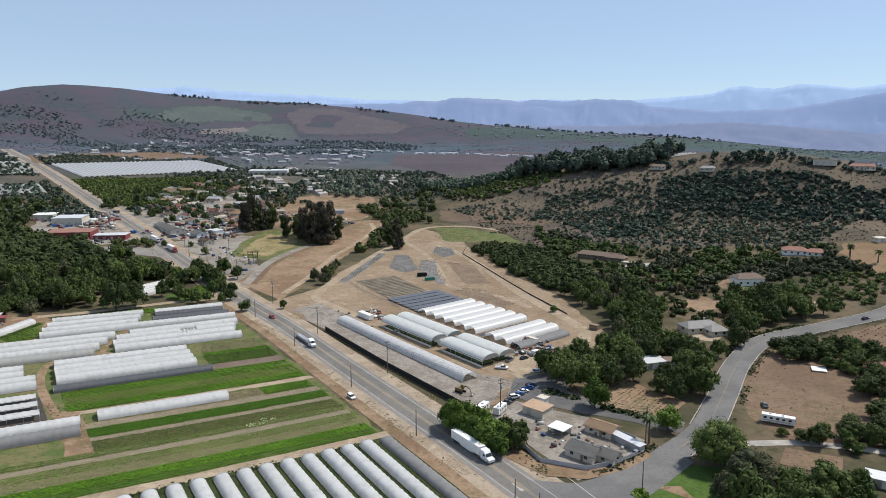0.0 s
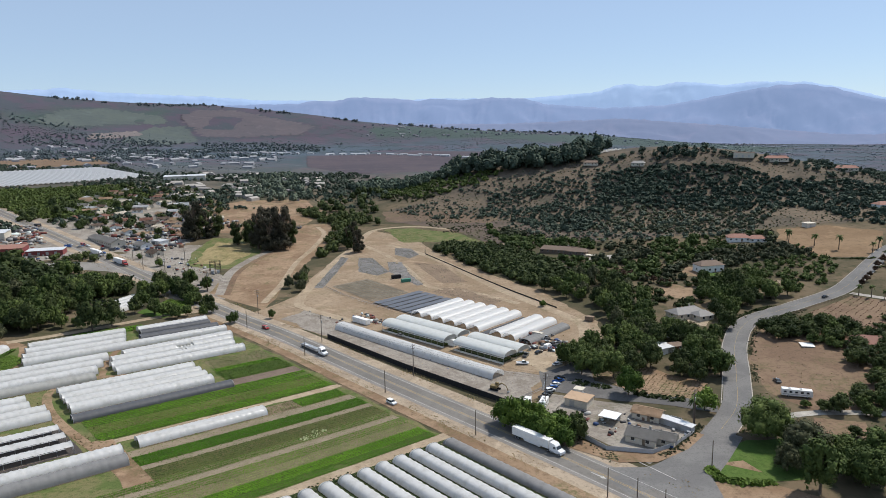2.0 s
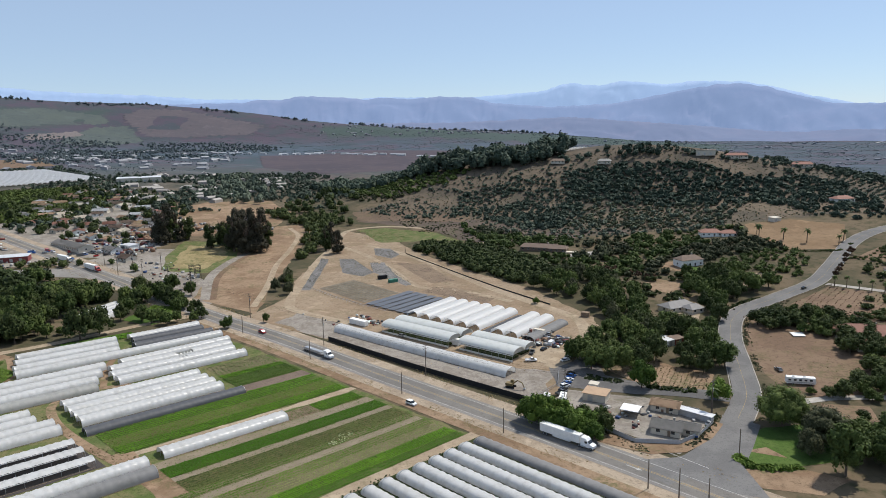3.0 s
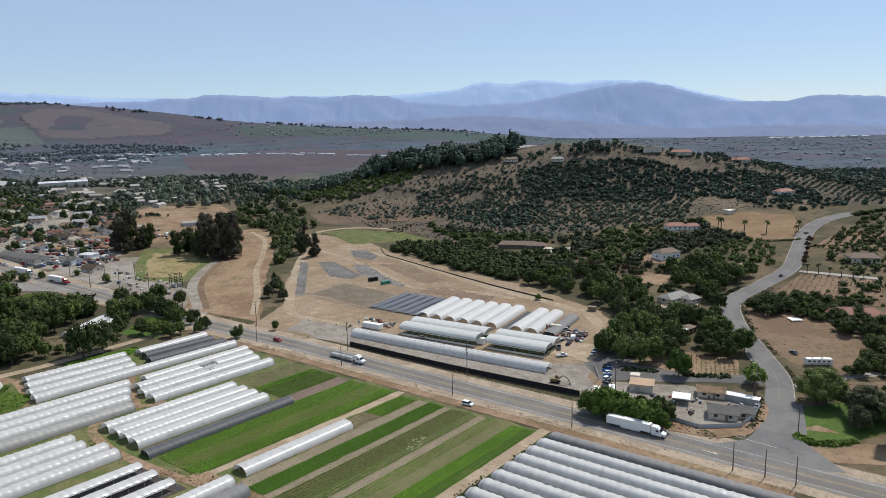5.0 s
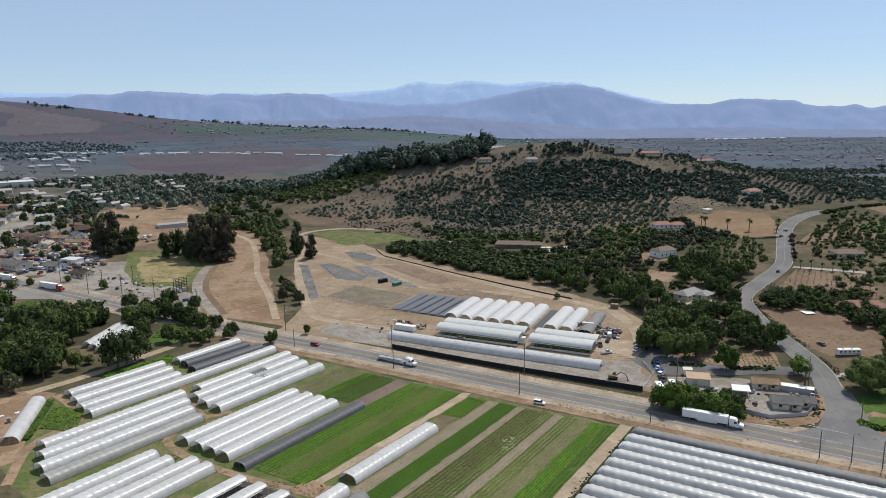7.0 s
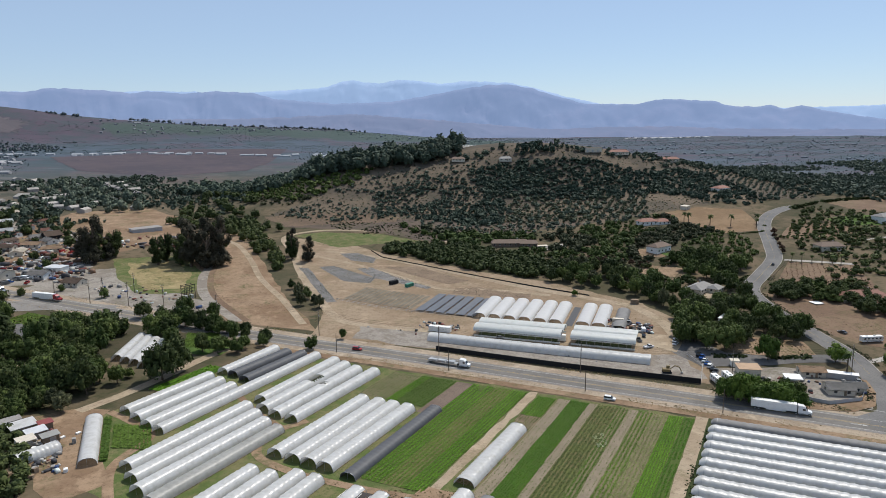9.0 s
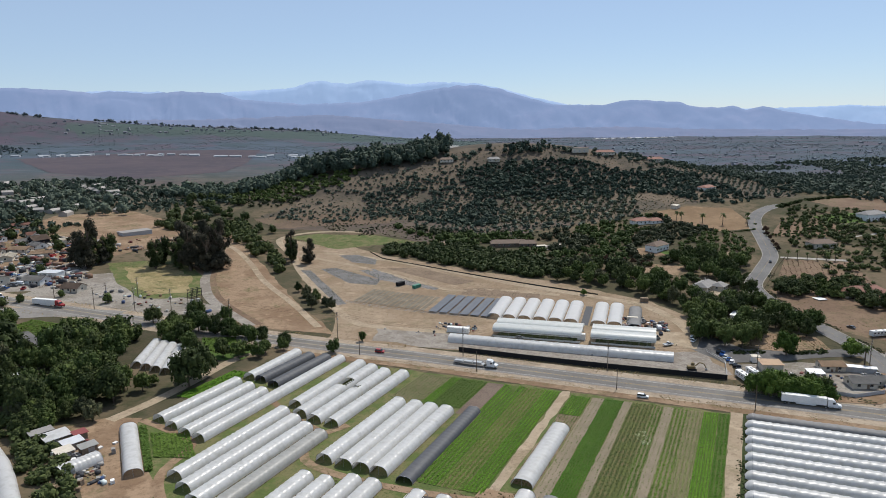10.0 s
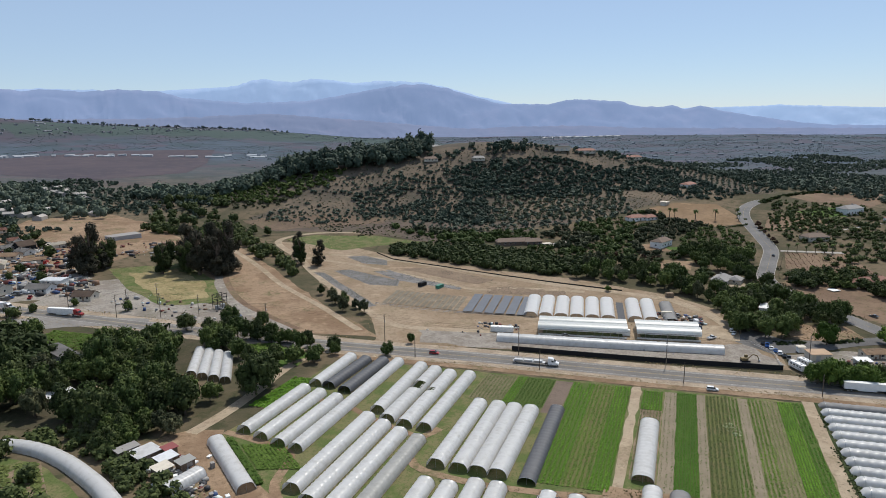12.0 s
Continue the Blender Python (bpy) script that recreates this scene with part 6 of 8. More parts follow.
for c, s, x, y, a in (("white", "pickup", 13, 293, -10), ("white", "car", 28, 289, 20), ("white", "suv", 31, 292, 30), ("grey", "pickup", 17, 303, 60), ("black", "car", 24, 306, 40), ("white", "van", 30, 312, 50),
                      ("silver", "car", -39, 345, -52), ("black", "pickup", -20, 329, -52), ("silver", "suv", 96, 318, 30), ("white", "car", 93, 314, 30), ("grey", "car", 36, 330, 0), ("silver", "pickup", 33, 325, 40),
                      ("black", "car", 203, 352, 28), ("grey", "car", 110, 252, 80), ("red", "car", 55, 218, 40), ("silver", "car", 53, 214, 40), ("grey", "suv", -230, 388, 20), ("red", "suv", -110, 366, -52)):
    park(c, s, x, y, a)


def motorhome(x, y, turn, L, label):
    t = thing("motorhome", x, y, hz(x, y) + 0.12, turn, label, "motorhome", "motorhomes")
    part("body", prism([(-L / 2, 0.6), (L / 2 - 0.2, 0.6), (L / 2, 1.4), (L / 2 - 0.2, 3.1), (-L / 2, 3.2)], 2.5), M_WHITE, t)
    part("stripe", boxed(-L / 2 + 0.3, -1.27, 1.1, L / 2 - 0.8, 1.27, 1.35), M_STEEL, t)
    part("windscreen", boxed(L / 2 - 0.18, -1.05, 1.6, L / 2 + 0.02, 1.05, 2.7), GLASS, t)
    for u in np.arange(-L / 2 + 1.2, L / 2 - 1.2, 2.0):
        for s in (-1, 1):
            part("window", boxed(u - 0.5, s * 1.26 - 0.02, 1.8, u + 0.5, s * 1.26 + 0.02, 2.5), GLASS, t)
    for u in (-L * 0.25, L * 0.12):
        part("roof_vent", boxed(u - 0.4, -0.4, 3.1, u + 0.4, 0.4, 3.45, bevel=0.05), M_STEEL, t)
    wheels(t, (-L * 0.28, L * 0.32), 1.1, 0.45, 0.3)
    return t


motorhome(108.5, 237, -25, 11, "long white motorhome parked on a brown lot")
motorhome(3, 246, 62, 9, "white motorhome parked on the concrete yard")
motorhome(10, 246, 62, 7, "small white camper parked on the concrete yard")


def lorry(x, y, turn, paint, label, flat=False, group="vehicles along the road"):
    """An articulated lorry: tractor with sleeper cab, and a box or flat trailer."""
    t = thing("lorry", x, y, hz(x, y) + 0.19, turn, label, "lorry", group)
    p = CAR_PAINT[paint]
    if flat:
        part("trailer_bed", boxed(-10.5, -1.25, 1.1, 4.2, 1.25, 1.4), M_STEEL, t)
        for u in (-8, -3.5, 1.0):
            part("load", boxed(u - 2.0, -1.1, 1.4, u + 2.0, 1.1, 2.1, bevel=0.08), M_STEEL, t, "strapped grey load")
    else:
        part("trailer_box", boxed(-10.8, -1.3, 1.15, 5.2, 1.3, 4.05, bevel=0.05), M_WHITE, t, "white box trailer")
        part("trailer_doors", boxed(-10.86, -1.25, 1.2, -10.8, 1.25, 4.0), M_STEEL, t)
        part("side_skirt", boxed(-5.5, -1.22, 0.55, 1.5, 1.22, 1.16), M_WHITE, t)
    part("cab", prism([(5.6, 0.6), (10.4, 0.6), (10.5, 1.5), (8.9, 1.9), (8.3, 2.9), (7.6, 3.6), (5.6, 3.7)], 2.4), p, t)
    part("windscreen", prism([(8.92, 1.95), (8.35, 2.85), (8.42, 2.88), (9.0, 1.97)], 2.1), GLASS, t)
    for s in (-1, 1):
        part("side_window", boxed(7.2, s * 1.2 - 0.02, 1.95, 8.2, s * 1.2 + 0.02, 2.7), GLASS, t)
        part("fuel_tank", tube(bmesh.new(), [(6.0, s * 1.05, 0.7), (7.6, s * 1.05, 0.7)], 0.32, 8), M_STEEL, t)
    part("exhaust", tube(bmesh.new(), [(5.5, 1.0, 0.9), (5.5, 1.0, 3.9)], 0.09, 6), M_STEEL, t)
    part("chassis", boxed(4.0, -0.45, 0.6, 10.0, 0.45, 1.0), M_BLACK, t)
    wheels(t, (-9.3, -8.0, 5.0, 6.3, 9.6), 1.05, 0.5, 0.35)
    return t


lorry(-0.5, 214.5, -54.5, "white", "white articulated lorry with a long box trailer on the road")
lorry(-82, 326, -54.5, "white", "white-cabbed lorry pulling a flat trailer on the road", True)
lorry(-236, 530, -51, "red", "white box lorry with a red cab on the town road")
lorry(-264, 562, -51, "silver", "pale lorry with a box trailer on the town road")
for i in range(95):
    region = [((-262, 572), (-205, 640), 26), ((-400, 640), (-360, 590), 22), ((-300, 590), (-235, 640), 14), ((-250, 730), (-215, 650), 14)][i % 4]
    f = rng.random()
    x = region[0][0] + (region[1][0] - region[0][0]) * f + rng.normal(0, region[2] * 0.35)
    y = region[0][1] + (region[1][1] - region[0][1]) * f + rng.normal(0, region[2] * 0.35)
    park(list(CAR_PAINT)[int(rng.integers(6))], ["car", "suv", "pickup", "van"][int(rng.integers(4))], x, y, rng.choice([20, 110, 65, -40]) + rng.normal(0, 8), "vehicles in the town yards")


# ---- poles ----
def utility_pole(x, y, h, label, arms=2, turn=36):
    t = thing("utility_pole", x, y, hz(x, y), turn, label, "utility pole", "poles along the road")
    part("pole", tube(bmesh.new(), [(0, 0, -0.5), (0, 0, h)], [0.2, 0.13], 8), M_POLE, t)
    for i in range(arms):
        z = h - 0.6 - i * 1.3
        a = part("crossarm", boxed(-1.3, -0.08, z - 0.08, 1.3, 0.08, z + 0.08), M_POLE, t)
        for u in (-1.15, -0.5, 0.5, 1.15):
            part("insulator", tube(bmesh.new(), [(u, 0, z + 0.08), (u, 0, z + 0.32)], 0.05, 6), M_STEEL, a)
    if arms:
        part("transformer_can", tube(bmesh.new(), [(0.4, 0, h - 4.2), (0.4, 0, h - 3.2)], 0.26, 10), M_STEEL, t)
    return t


TALL = [(-232, 545), (-196, 498), (-157, 449), (-118, 396), (-79, 340), (-37, 287), (10, 244), (57, 219)]
for x, y in TALL:
    utility_pole(x, y, 14.5, "tall brown wooden utility pole with crossarms")
for x, y in ((-189, 526), (-207, 521), (-215, 512), (-178, 490)):
    utility_pole(x, y, 13, "brown wooden utility pole beside the gravel lot")
for x, y in ((-86, 320), (-50, 270), (-20, 226), (11, 180), (17, 173), (22, 166), (49, 191), (-120, 368)):
    utility_pole(x, y, 9.5, "plain thin wooden pole beside the road", 0)
for z, u in ((13.9, -1.15), (13.9, 1.15), (12.6, 0.0)):
    for (x0, y0), (x1, y1) in zip(TALL, TALL[1:]):
        bm = bmesh.new()
        a, b = Vector((x0 + 0.81 * u, y0 + 0.59 * u, hz(x0, y0) + z)), Vector((x1 + 0.81 * u, y1 + 0.59 * u, hz(x1, y1) + z))
        tube(bm, [a.lerp(b, f) - Vector((0, 0, 1.6 * 4 * f * (1 - f))) for f in np.linspace(0, 1, 9)], 0.022, 3)
        tagged(new("power_cable", bm_mesh("power_cable", bm, M_BLACK)), "thin sagging power cable between wooden poles", "cable", "power cables")

# substation frame
t = thing("substation_frame", -162, 500, hz(-162, 500), 20, "dark steel lattice frame of a small substation", "substation")
for u in (-3.5, 0, 3.5):
    for v in (-2, 2):
        part("column", tube(bmesh.new(), [(u, v, -0.3), (u, v, 9)], 0.16, 5), M_BLACK, t)
for z in (4.5, 6.5, 8.5):
    for v in (-2, 2):
        part("beam", boxed(-3.7, v - 0.14, z, 3.7, v + 0.14, z + 0.25), M_BLACK, t)
    for u in (-3.5, 0, 3.5):
        part("cross_beam", boxed(u - 0.12, -2, z - 0.3, u + 0.12, 2, z - 0.1), M_BLACK, t)
for u in (-2, 2):
    part("transformer", boxed(u - 1.0, -1, 0, u + 1.0, 1, 2.4, bevel=0.1), M_STEEL, t)

# digger in the nursery entrance
x, y = -5, 266
M_DIGGER = painted("faded_yellow_paint", (0.20, 0.145, 0.065, 1), 0.7)
t = thing("digger", x, y, hz(x, y) + 0.1, -40, "faded yellow excavator parked on dirt", "excavator")
for s in (-1, 1):
    part("track", boxed(-2.0, s * 1.1 - 0.3, 0, 2.0, s * 1.1 + 0.3, 0.8, bevel=0.2), M_BLACK, t)
part("body", boxed(-2.0, -1.2, 0.85, 1.0, 1.2, 2.0, bevel=0.12), M_DIGGER, t)
cabin = part("cabin", boxed(-0.2, 0.2, 2.0, 1.2, 1.2, 3.1, bevel=0.08), M_DIGGER, t)
part("window", boxed(-0.1, 1.19, 2.3, 1.1, 1.23, 2.95), GLASS, cabin)
part("boom", tube(bmesh.new(), [(0.8, -0.4, 1.6), (3.2, -0.4, 3.6), (5.2, -0.4, 2.9)], 0.26, 6), M_DIGGER, t)
part("arm", tube(bmesh.new(), [(5.2, -0.4, 2.9), (6.2, -0.4, 0.8)], 0.2, 6), M_DIGGER, t)
part("bucket", boxed(5.8, -0.9, 0.1, 6.7, 0.1, 0.9, bevel=0.15), M_STEEL, t)

M_SCRAP = Mat("scrap_mix", 0.7)
_k = M_SCRAP.n.new("ShaderNodeValToRGB")
_k.color_ramp.interpolation = 'CONSTANT'
for _i, (_p, _c) in enumerate(((0.0, (0.40, 0.385, 0.36, 1)), (0.16, (0.05, 0.05, 0.055, 1)), (0.40, (0.20, 0.12, 0.08, 1)), (0.55, (0.28, 0.27, 0.26, 1)), (0.78, (0.16, 0.05, 0.04, 1)), (0.90, (0.04, 0.07, 0.16, 1)), (0.93, (0.60, 0.65, 0.62, 1)))):
    _e = _k.color_ramp.elements[_i] if _i < 2 else _k.color_ramp.elements.new(_p)
    _e.position, _e.color = _p, _c
M_SCRAP.l.new(M_SCRAP.island(), _k.inputs[0])
M_SCRAP.base(_k.outputs[0])
BOX_V = np.array([(x, y, z) for z in (0, 1) for x, y in ((-0.5, -0.5), (0.5, -0.5), (0.5, 0.5), (-0.5, 0.5))], float)
BOX_F = np.array([(3, 2, 1, 0), (4, 5, 6, 7), (0, 1, 5, 4), (1, 2, 6, 5), (2, 3, 7, 6), (3, 0, 4, 7)])


def clutter(poly, n, big, label):
    """Scrap, crates, sheeting and machinery too small to tell apart, as boxes and slabs of many sizes."""
    xs, ys = [p[0] for p in poly], [p[1] for p in poly]
    X, Y = rng.uniform(min(xs), max(xs), n * 3), rng.uniform(min(ys), max(ys), n * 3)
    k = inside(poly, X, Y)
    X, Y = X[k][:n], Y[k][:n]
    vs, fs = [], []
    for i, (x, y) in enumerate(zip(X, Y)):
        a = rng.choice([0.3, 0.3 + math.pi / 2, 1.0]) + rng.normal(0, 0.15)
        s = big * rng.uniform(0.25, 1.0) ** 2
        v = BOX_V * (s * rng.uniform(0.6, 2.2), s * rng.uniform(0.5, 1.2), min(2.6, s * rng.uniform(0.2, 0.8)) + 0.2)
        c, d = math.cos(a), math.sin(a)
        vs.append(np.stack([x + c * v[:, 0] - d * v[:, 1], y + d * v[:, 0] + c * v[:, 1], hz(x, y) + v[:, 2]], -1))
        fs.append(BOX_F + 8 * i)
    tagged(new("yard_clutter", mesh_np("yard_clutter", np.concatenate(vs), np.concatenate(fs), M_SCRAP.m)), label, "clutter", kind="stuff")


clutter([(-420, 690), (-350, 600), (-318, 600), (-360, 690)], 420, 4.0, "scrap, crates and machinery in a town yard")
clutter([(-380, 560), (-345, 590), (-300, 590), (-285, 555), (-300, 545)], 260, 2.5, "clutter round the red workshop")
clutter([(-300, 660), (-225, 560), (-205, 590), (-215, 660), (-260, 720)], 520, 3.5, "vehicles, sheets and clutter in roadside yards")
clutter([(-250, 740), (-205, 660), (-180, 720), (-215, 760)], 220, 3.0, "old farm gear round the sheds")
clutter([(-215, 540), (-190, 560), (-150, 470), (-165, 455)], 70, 2.0, "rubble and planks on the gravel lot")
clutter([(24, 342), (36, 326), (44, 318), (30, 306), (18, 320)], 170, 2.2, "trays, pallets and gear behind the greenhouses")
clutter([(-66, 384), (-52, 368), (-44, 372), (-58, 392)], 60, 1.8, "gear and tanks beside the site trailer")
clutter([(-252, 346), (-240, 338), (-240, 300), (-250, 306)], 150, 1.5, "planks, sheets and crates in the farmyard")
clutter([(22, 250), (46, 226), (52, 212), (40, 204), (22, 222)], 60, 1.4, "small clutter in the corner yard")
clutter([(-90, 400), (-20, 290), (-8, 292), (-70, 380)], 110, 1.6, "scattered sheets and litter on nursery dirt")
clutter([(-150, 640), (-110, 690), (-150, 720), (-190, 690)], 120, 3.0, "dark sheds and gear behind the eucalyptus")

# farmyard clutter beside the trees
for x, y, a, L, W, mt, lab in ((-250, 340, 15, 8, 6, M_FILM, "white tarpaulin shelter in the farmyard"), (-246, 332, 15, 6, 4, M_METALROOF, "rusty sheet-metal lean-to in the farmyard"),
                               (-243, 338, 15, 4, 3, M_REDWALL, "small red-brown shed in the farmyard"), (-249, 326, 15, 5, 4, M_CREAM, "tan plank shelter in the farmyard"),
                               (-242, 326, 15, 5, 3, M_FILM_OLD, "grey sheet roof over crates"), (-254, 346, 15, 7, 3, M_GREYROOF, "grey flat-roofed hut under trees"), (-256, 402, 20, 9, 6, M_TANROOF, "tan-roofed hut hidden among trees"),
                               (-263, 410, 20, 8, 5, M_METALROOF, "pale-roofed hut hidden among trees")):
    shed(x, y, a, L, W, 2.6, M_WOOD, mt, lab, 0.5)
tunnel(-252, 314, -240, 319, 6, 3.0, M_FILM, "torn white film shelter in the farmyard", "farmyard shelters", 1.5, 0.1)
for i in range(26):
    x, y = -246 + rng.normal(0, 5), 318 + rng.normal(0, 12)
    t = thing("crate_stack", x, y, hz(x, y) + 0.08, rng.random() * 90, "stack of weathered crates in the farmyard", "crates", "farmyard crates")
    for k in range(int(rng.integers(1, 4))):
        part("crate", boxed(-0.8, -0.6, k * 0.6, 0.8, 0.6, k * 0.6 + 0.55, bevel=0.03), (M_WOOD, M_GREYROOF, M_WHITE)[i % 3], t)

# curved tunnel at the garden
pts = smooth_line([(-296, 378), (-284, 376), (-276, 366), (-271, 353), (-268, 339), (-266, 325), (-265, 300)], 1.6)
vs = []
for i, p in enumerate(pts):
    d = (pts[min(i + 1, len(pts) - 1)] - pts[max(i - 1, 0)]).normalized()
    n = Vector((-d.y, d.x))
    k = 1 - 0.05 * (i % 2)
    for j in range(13):
        a = math.pi * j / 12
        q = p + n * math.cos(a) * 3.0
        vs.append((q.x, q.y, hz(p.x, p.y) + 0.05 + 2.9 * math.sin(a) ** 0.9 * k))
i = (np.arange(len(pts) - 1)[:, None] * 13 + np.arange(12)[None]).ravel()
t = thing("polytunnel", 0, 0, 0, 0, "long curved white film tunnel beside a garden", "polytunnel", "polytunnels")
part("cover", mesh_np("cover", vs, np.stack([i, i + 1, i + 14, i + 13], -1), M_FILM, True), None, t)
for a in (vs[:13], vs[-13:]):
    part("end_hoop", tube(bmesh.new(), a, 0.06, 5), M_STEEL, t)

# ---- planting ----
def tree_list(kind, group, *places):
    for x, y, s in places:
        plant(kind, x, y, s, group)


wood([(-300, 400), (-300, 425), (-250, 440), (-200, 440), (-206, 410), (-232, 412), (-258, 384), (-285, 392)], 10.5, ["oak", "oak", "grey", "mid"], 1.4, "woodland beside the farm", 0.85)
X, Y = grid_points([(-300, 425), (-300, 470), (-262, 505), (-235, 500), (-200, 440), (-250, 440)], 8.5, 0.42, 0, 0.95)
thicket("copse", X, Y, 4.6 * (0.75 + 0.6 * rng.random(len(X))), M_LEAF_DARK, "dark-green trees at the back of the wood", 170, 9, 0.30, 1.7, 5)
X, Y = grid_points([(-420, 400), (-300, 396), (-300, 460), (-262, 502), (-300, 535), (-420, 520)], 8.5, 0.42)
thicket("dense_wood", X, Y, 4.0 + 2.2 * rng.random(len(X)), M_LEAF_DARK, "dense dark-green wood beside the farm", 170, 9, 0.30, 1.7, 5)
wood([(-196, 432), (-176, 462), (-166, 462), (-160, 430), (-154, 404), (-165, 392), (-190, 400)], 7.5, ["oak", "mid"], 0.95, "trees along the drive", 0.7)
wood([(-262, 376), (-240, 372), (-236, 352), (-262, 352)], 7.0, ["oak", "grey"], 0.9, "trees round the farmyard", 0.8)
X, Y = grid_points([(-330, 300), (-275, 300), (-282, 372), (-330, 384)], 8.5, 0.42, 0, 0.65)
thicket("copse", X, Y, 3.0 * (0.75 + 0.6 * rng.random(len(X))), M_LEAF_DARK, "dark-green garden trees beside the curved tunnel", 170, 9, 0.30, 1.7, 5)
tree_list("oak", "trees along the drive", (-214, 446, 1.2), (-226, 452, 1.2), (-228, 367, 1.5), (-176, 398, 1.2), (-158, 452, 1.0), (-171, 463, 1.0), (-150, 418, 0.8), (-192, 470, 1.0))
tree_list("oak", "trees by the town road", (-175, 444, 1.25), (-184, 459, 1.2), (-168, 436, 1.1), (-152, 411, 0.6), (-157, 419, 0.65), (-145, 400, 0.7), (-165, 427, 0.7), (-199, 369, 1.7), (-192, 377, 1.4))
tree_list("mid", "trees by the town road", (-170, 394, 0.9), (-162, 390, 0.8), (-166, 398, 0.9), (-157, 394, 0.65), (-176, 400, 0.9))
tree_list("mid", "woodland beside the farm", (-229, 394, 1.5), (-237, 409, 1.4), (-226, 402, 1.3), (-224, 420, 1.3), (-214, 432, 1.3), (-206, 444, 1.2))
tree_list("oak", "woodland beside the farm", (-227, 372, 1.2), (-235, 380, 1.4), (-228, 388, 1.5), (-233, 400, 1.5), (-224, 404, 1.2), (-240, 392, 1.4), (-228, 420, 1.5), (-222, 434, 1.3), (-256, 428, 1.3), (-266, 478, 1.3), (-258, 488, 1.2), (-238, 430, 1.5), (-272, 430, 1.5), (-276, 446, 1.4), (-270, 462, 1.4), (-236, 446, 1.4), (-232, 462, 1.3), (-262, 414, 1.2), (-250, 420, 1.1))
tree_list("mid", "trees along the drive", (-216, 374, 0.75), (-222, 380, 0.95), (-211, 379, 0.55))
tree_list("mid", "roadside bushes", (-129, 378, 0.8), (-109, 386, 0.5), (-148, 394, 0.7), (-153, 424, 0.6))
X, Y = grid_points([(2, 562), (30, 482), (52, 430), (80, 424), (96, 434), (80, 500), (50, 560), (20, 580)], 6.0, 0.4)
thicket("dense_grove", X, Y, 2.9 + 1.3 * rng.random(len(X)), M_LEAF_DARK, "dense dark-green avocado grove beside the nursery", 130, 7, 0.34, 1.2, 5)
wood([(56, 424), (74, 356), (72, 336), (60, 306), (40, 290), (34, 280), (52, 270), (78, 282), (90, 306), (92, 340), (104, 362), (112, 400), (100, 432)], 9.2, ["oak", "mid", "mid", "oak", "grey"], 1.05, "trees behind the nursery", 0.88)
wood([(62, 302), (84, 278), (98, 280), (106, 304), (100, 318), (88, 312), (72, 320)], 7.0, ["oak", "mid"], 1.0, "trees round the bungalow", 0.9)
wood([(128, 352), (122, 312), (134, 330), (150, 342), (190, 362), (175, 402), (150, 400)], 8.0, ["oak", "oak", "mid"], 1.1, "trees round the houses", 0.85)
X, Y = grid_points([(186, 420), (176, 396), (196, 366), (225, 378), (258, 414), (250, 430), (225, 436)], 6.0, 0.3, 0.7, 0.9)
thicket("bend_orchard", X, Y, 1.7 + 1.0 * rng.random(len(X)), M_LEAF_MID, "orchard rows beside the road's bend", 110, 5, 0.3, 1.1)
tree_list("light", "hedge trees by the road", (-8, 233, 1.15), (-5, 229, 1.2), (-2, 225, 1.2), (1, 221, 1.2), (4, 217, 1.2), (8, 213, 1.1), (-1, 234, 1.15), (2, 230, 1.15), (5, 226, 1.15), (9, 220, 1.1), (-5, 236, 1.0))
tree_list("oak", "yard trees", (14, 217, 0.75), (16, 224, 0.7), (11, 228, 0.7), (79, 259, 1.1), (75, 266, 1.0), (84, 268, 1.1), (88, 276, 1.0), (96, 306, 1.1))
tree_list("mid", "trees round the dry plot", (31, 287, 1.0), (35, 276, 1.2), (40, 270, 1.2), (47, 270, 1.1), (86, 267, 1.1), (91, 262, 1.2))
tree_list("light", "yard trees", (46, 251, 1.2), (68, 232, 1.3), (47, 384, 0.6), (102, 322, 0.7))
tree_list("mid", "yard trees", (34, 291, 1.0), (41, 287, 1.05), (49, 285, 1.05), (57, 283, 1.0), (48, 302, 1.05), (57, 304, 1.1), (66, 300, 1.0), (62, 317, 1.05), (72, 318, 1.1), (82, 326, 1.0))
tree_list("oak", "yard trees", (80, 276, 0.9), (91, 271, 0.85), (101, 290, 0.9), (112, 306, 0.85), (63, 309, 1.0), (40, 296, 0.95))
tree_list("citrus", "small trees along the driveway", (106, 228, 0.75), (110, 223, 0.95), (115, 221, 1.35), (123, 216, 1.25), (107, 203, 0.9))
tree_list("giant", "big trees by the side road", (77, 207, 1.0))
tree_list("giant_grey", "big trees by the side road", (79, 190, 1.0))
tree_list("grey", "big trees by the side road", (71, 186, 1.2))
tree_list("giant_mid", "big trees by the side road", (89, 186, 0.85), (88, 174, 0.9))
tree_list("mid", "big trees by the side road", (96, 180, 1.4), (72, 172, 1.3), (112, 192, 0.7), (118, 182, 1.0), (128, 180, 1.1), (104, 178, 1.3), (124, 222, 0.6), (131, 219, 0.6), (138, 216, 0.7), (118, 225, 0.55))
tree_list("palm", "palm trees", (59, 222, 1.1), (258, 470, 1.3), (268, 455, 1.3), (276, 440, 1.2), (300, 432, 1.2), (262, 478, 1.2), (290, 425, 1.2), (250, 480, 1.2))
tree_list("gum", "eucalyptus stand", (-163, 600, 1.2), (-149, 594, 1.25), (-133, 577, 1.2), (-122, 582, 1.3), (-141, 606, 1.25), (-155, 612, 1.1), (-130, 596, 1.35), (-138, 620, 1.2), (-126, 588, 1.2),
          (-143, 584, 1.1), (-118, 604, 1.1), (-60, 566, 0.75), (-69, 578, 0.85), (-64, 590, 0.75))
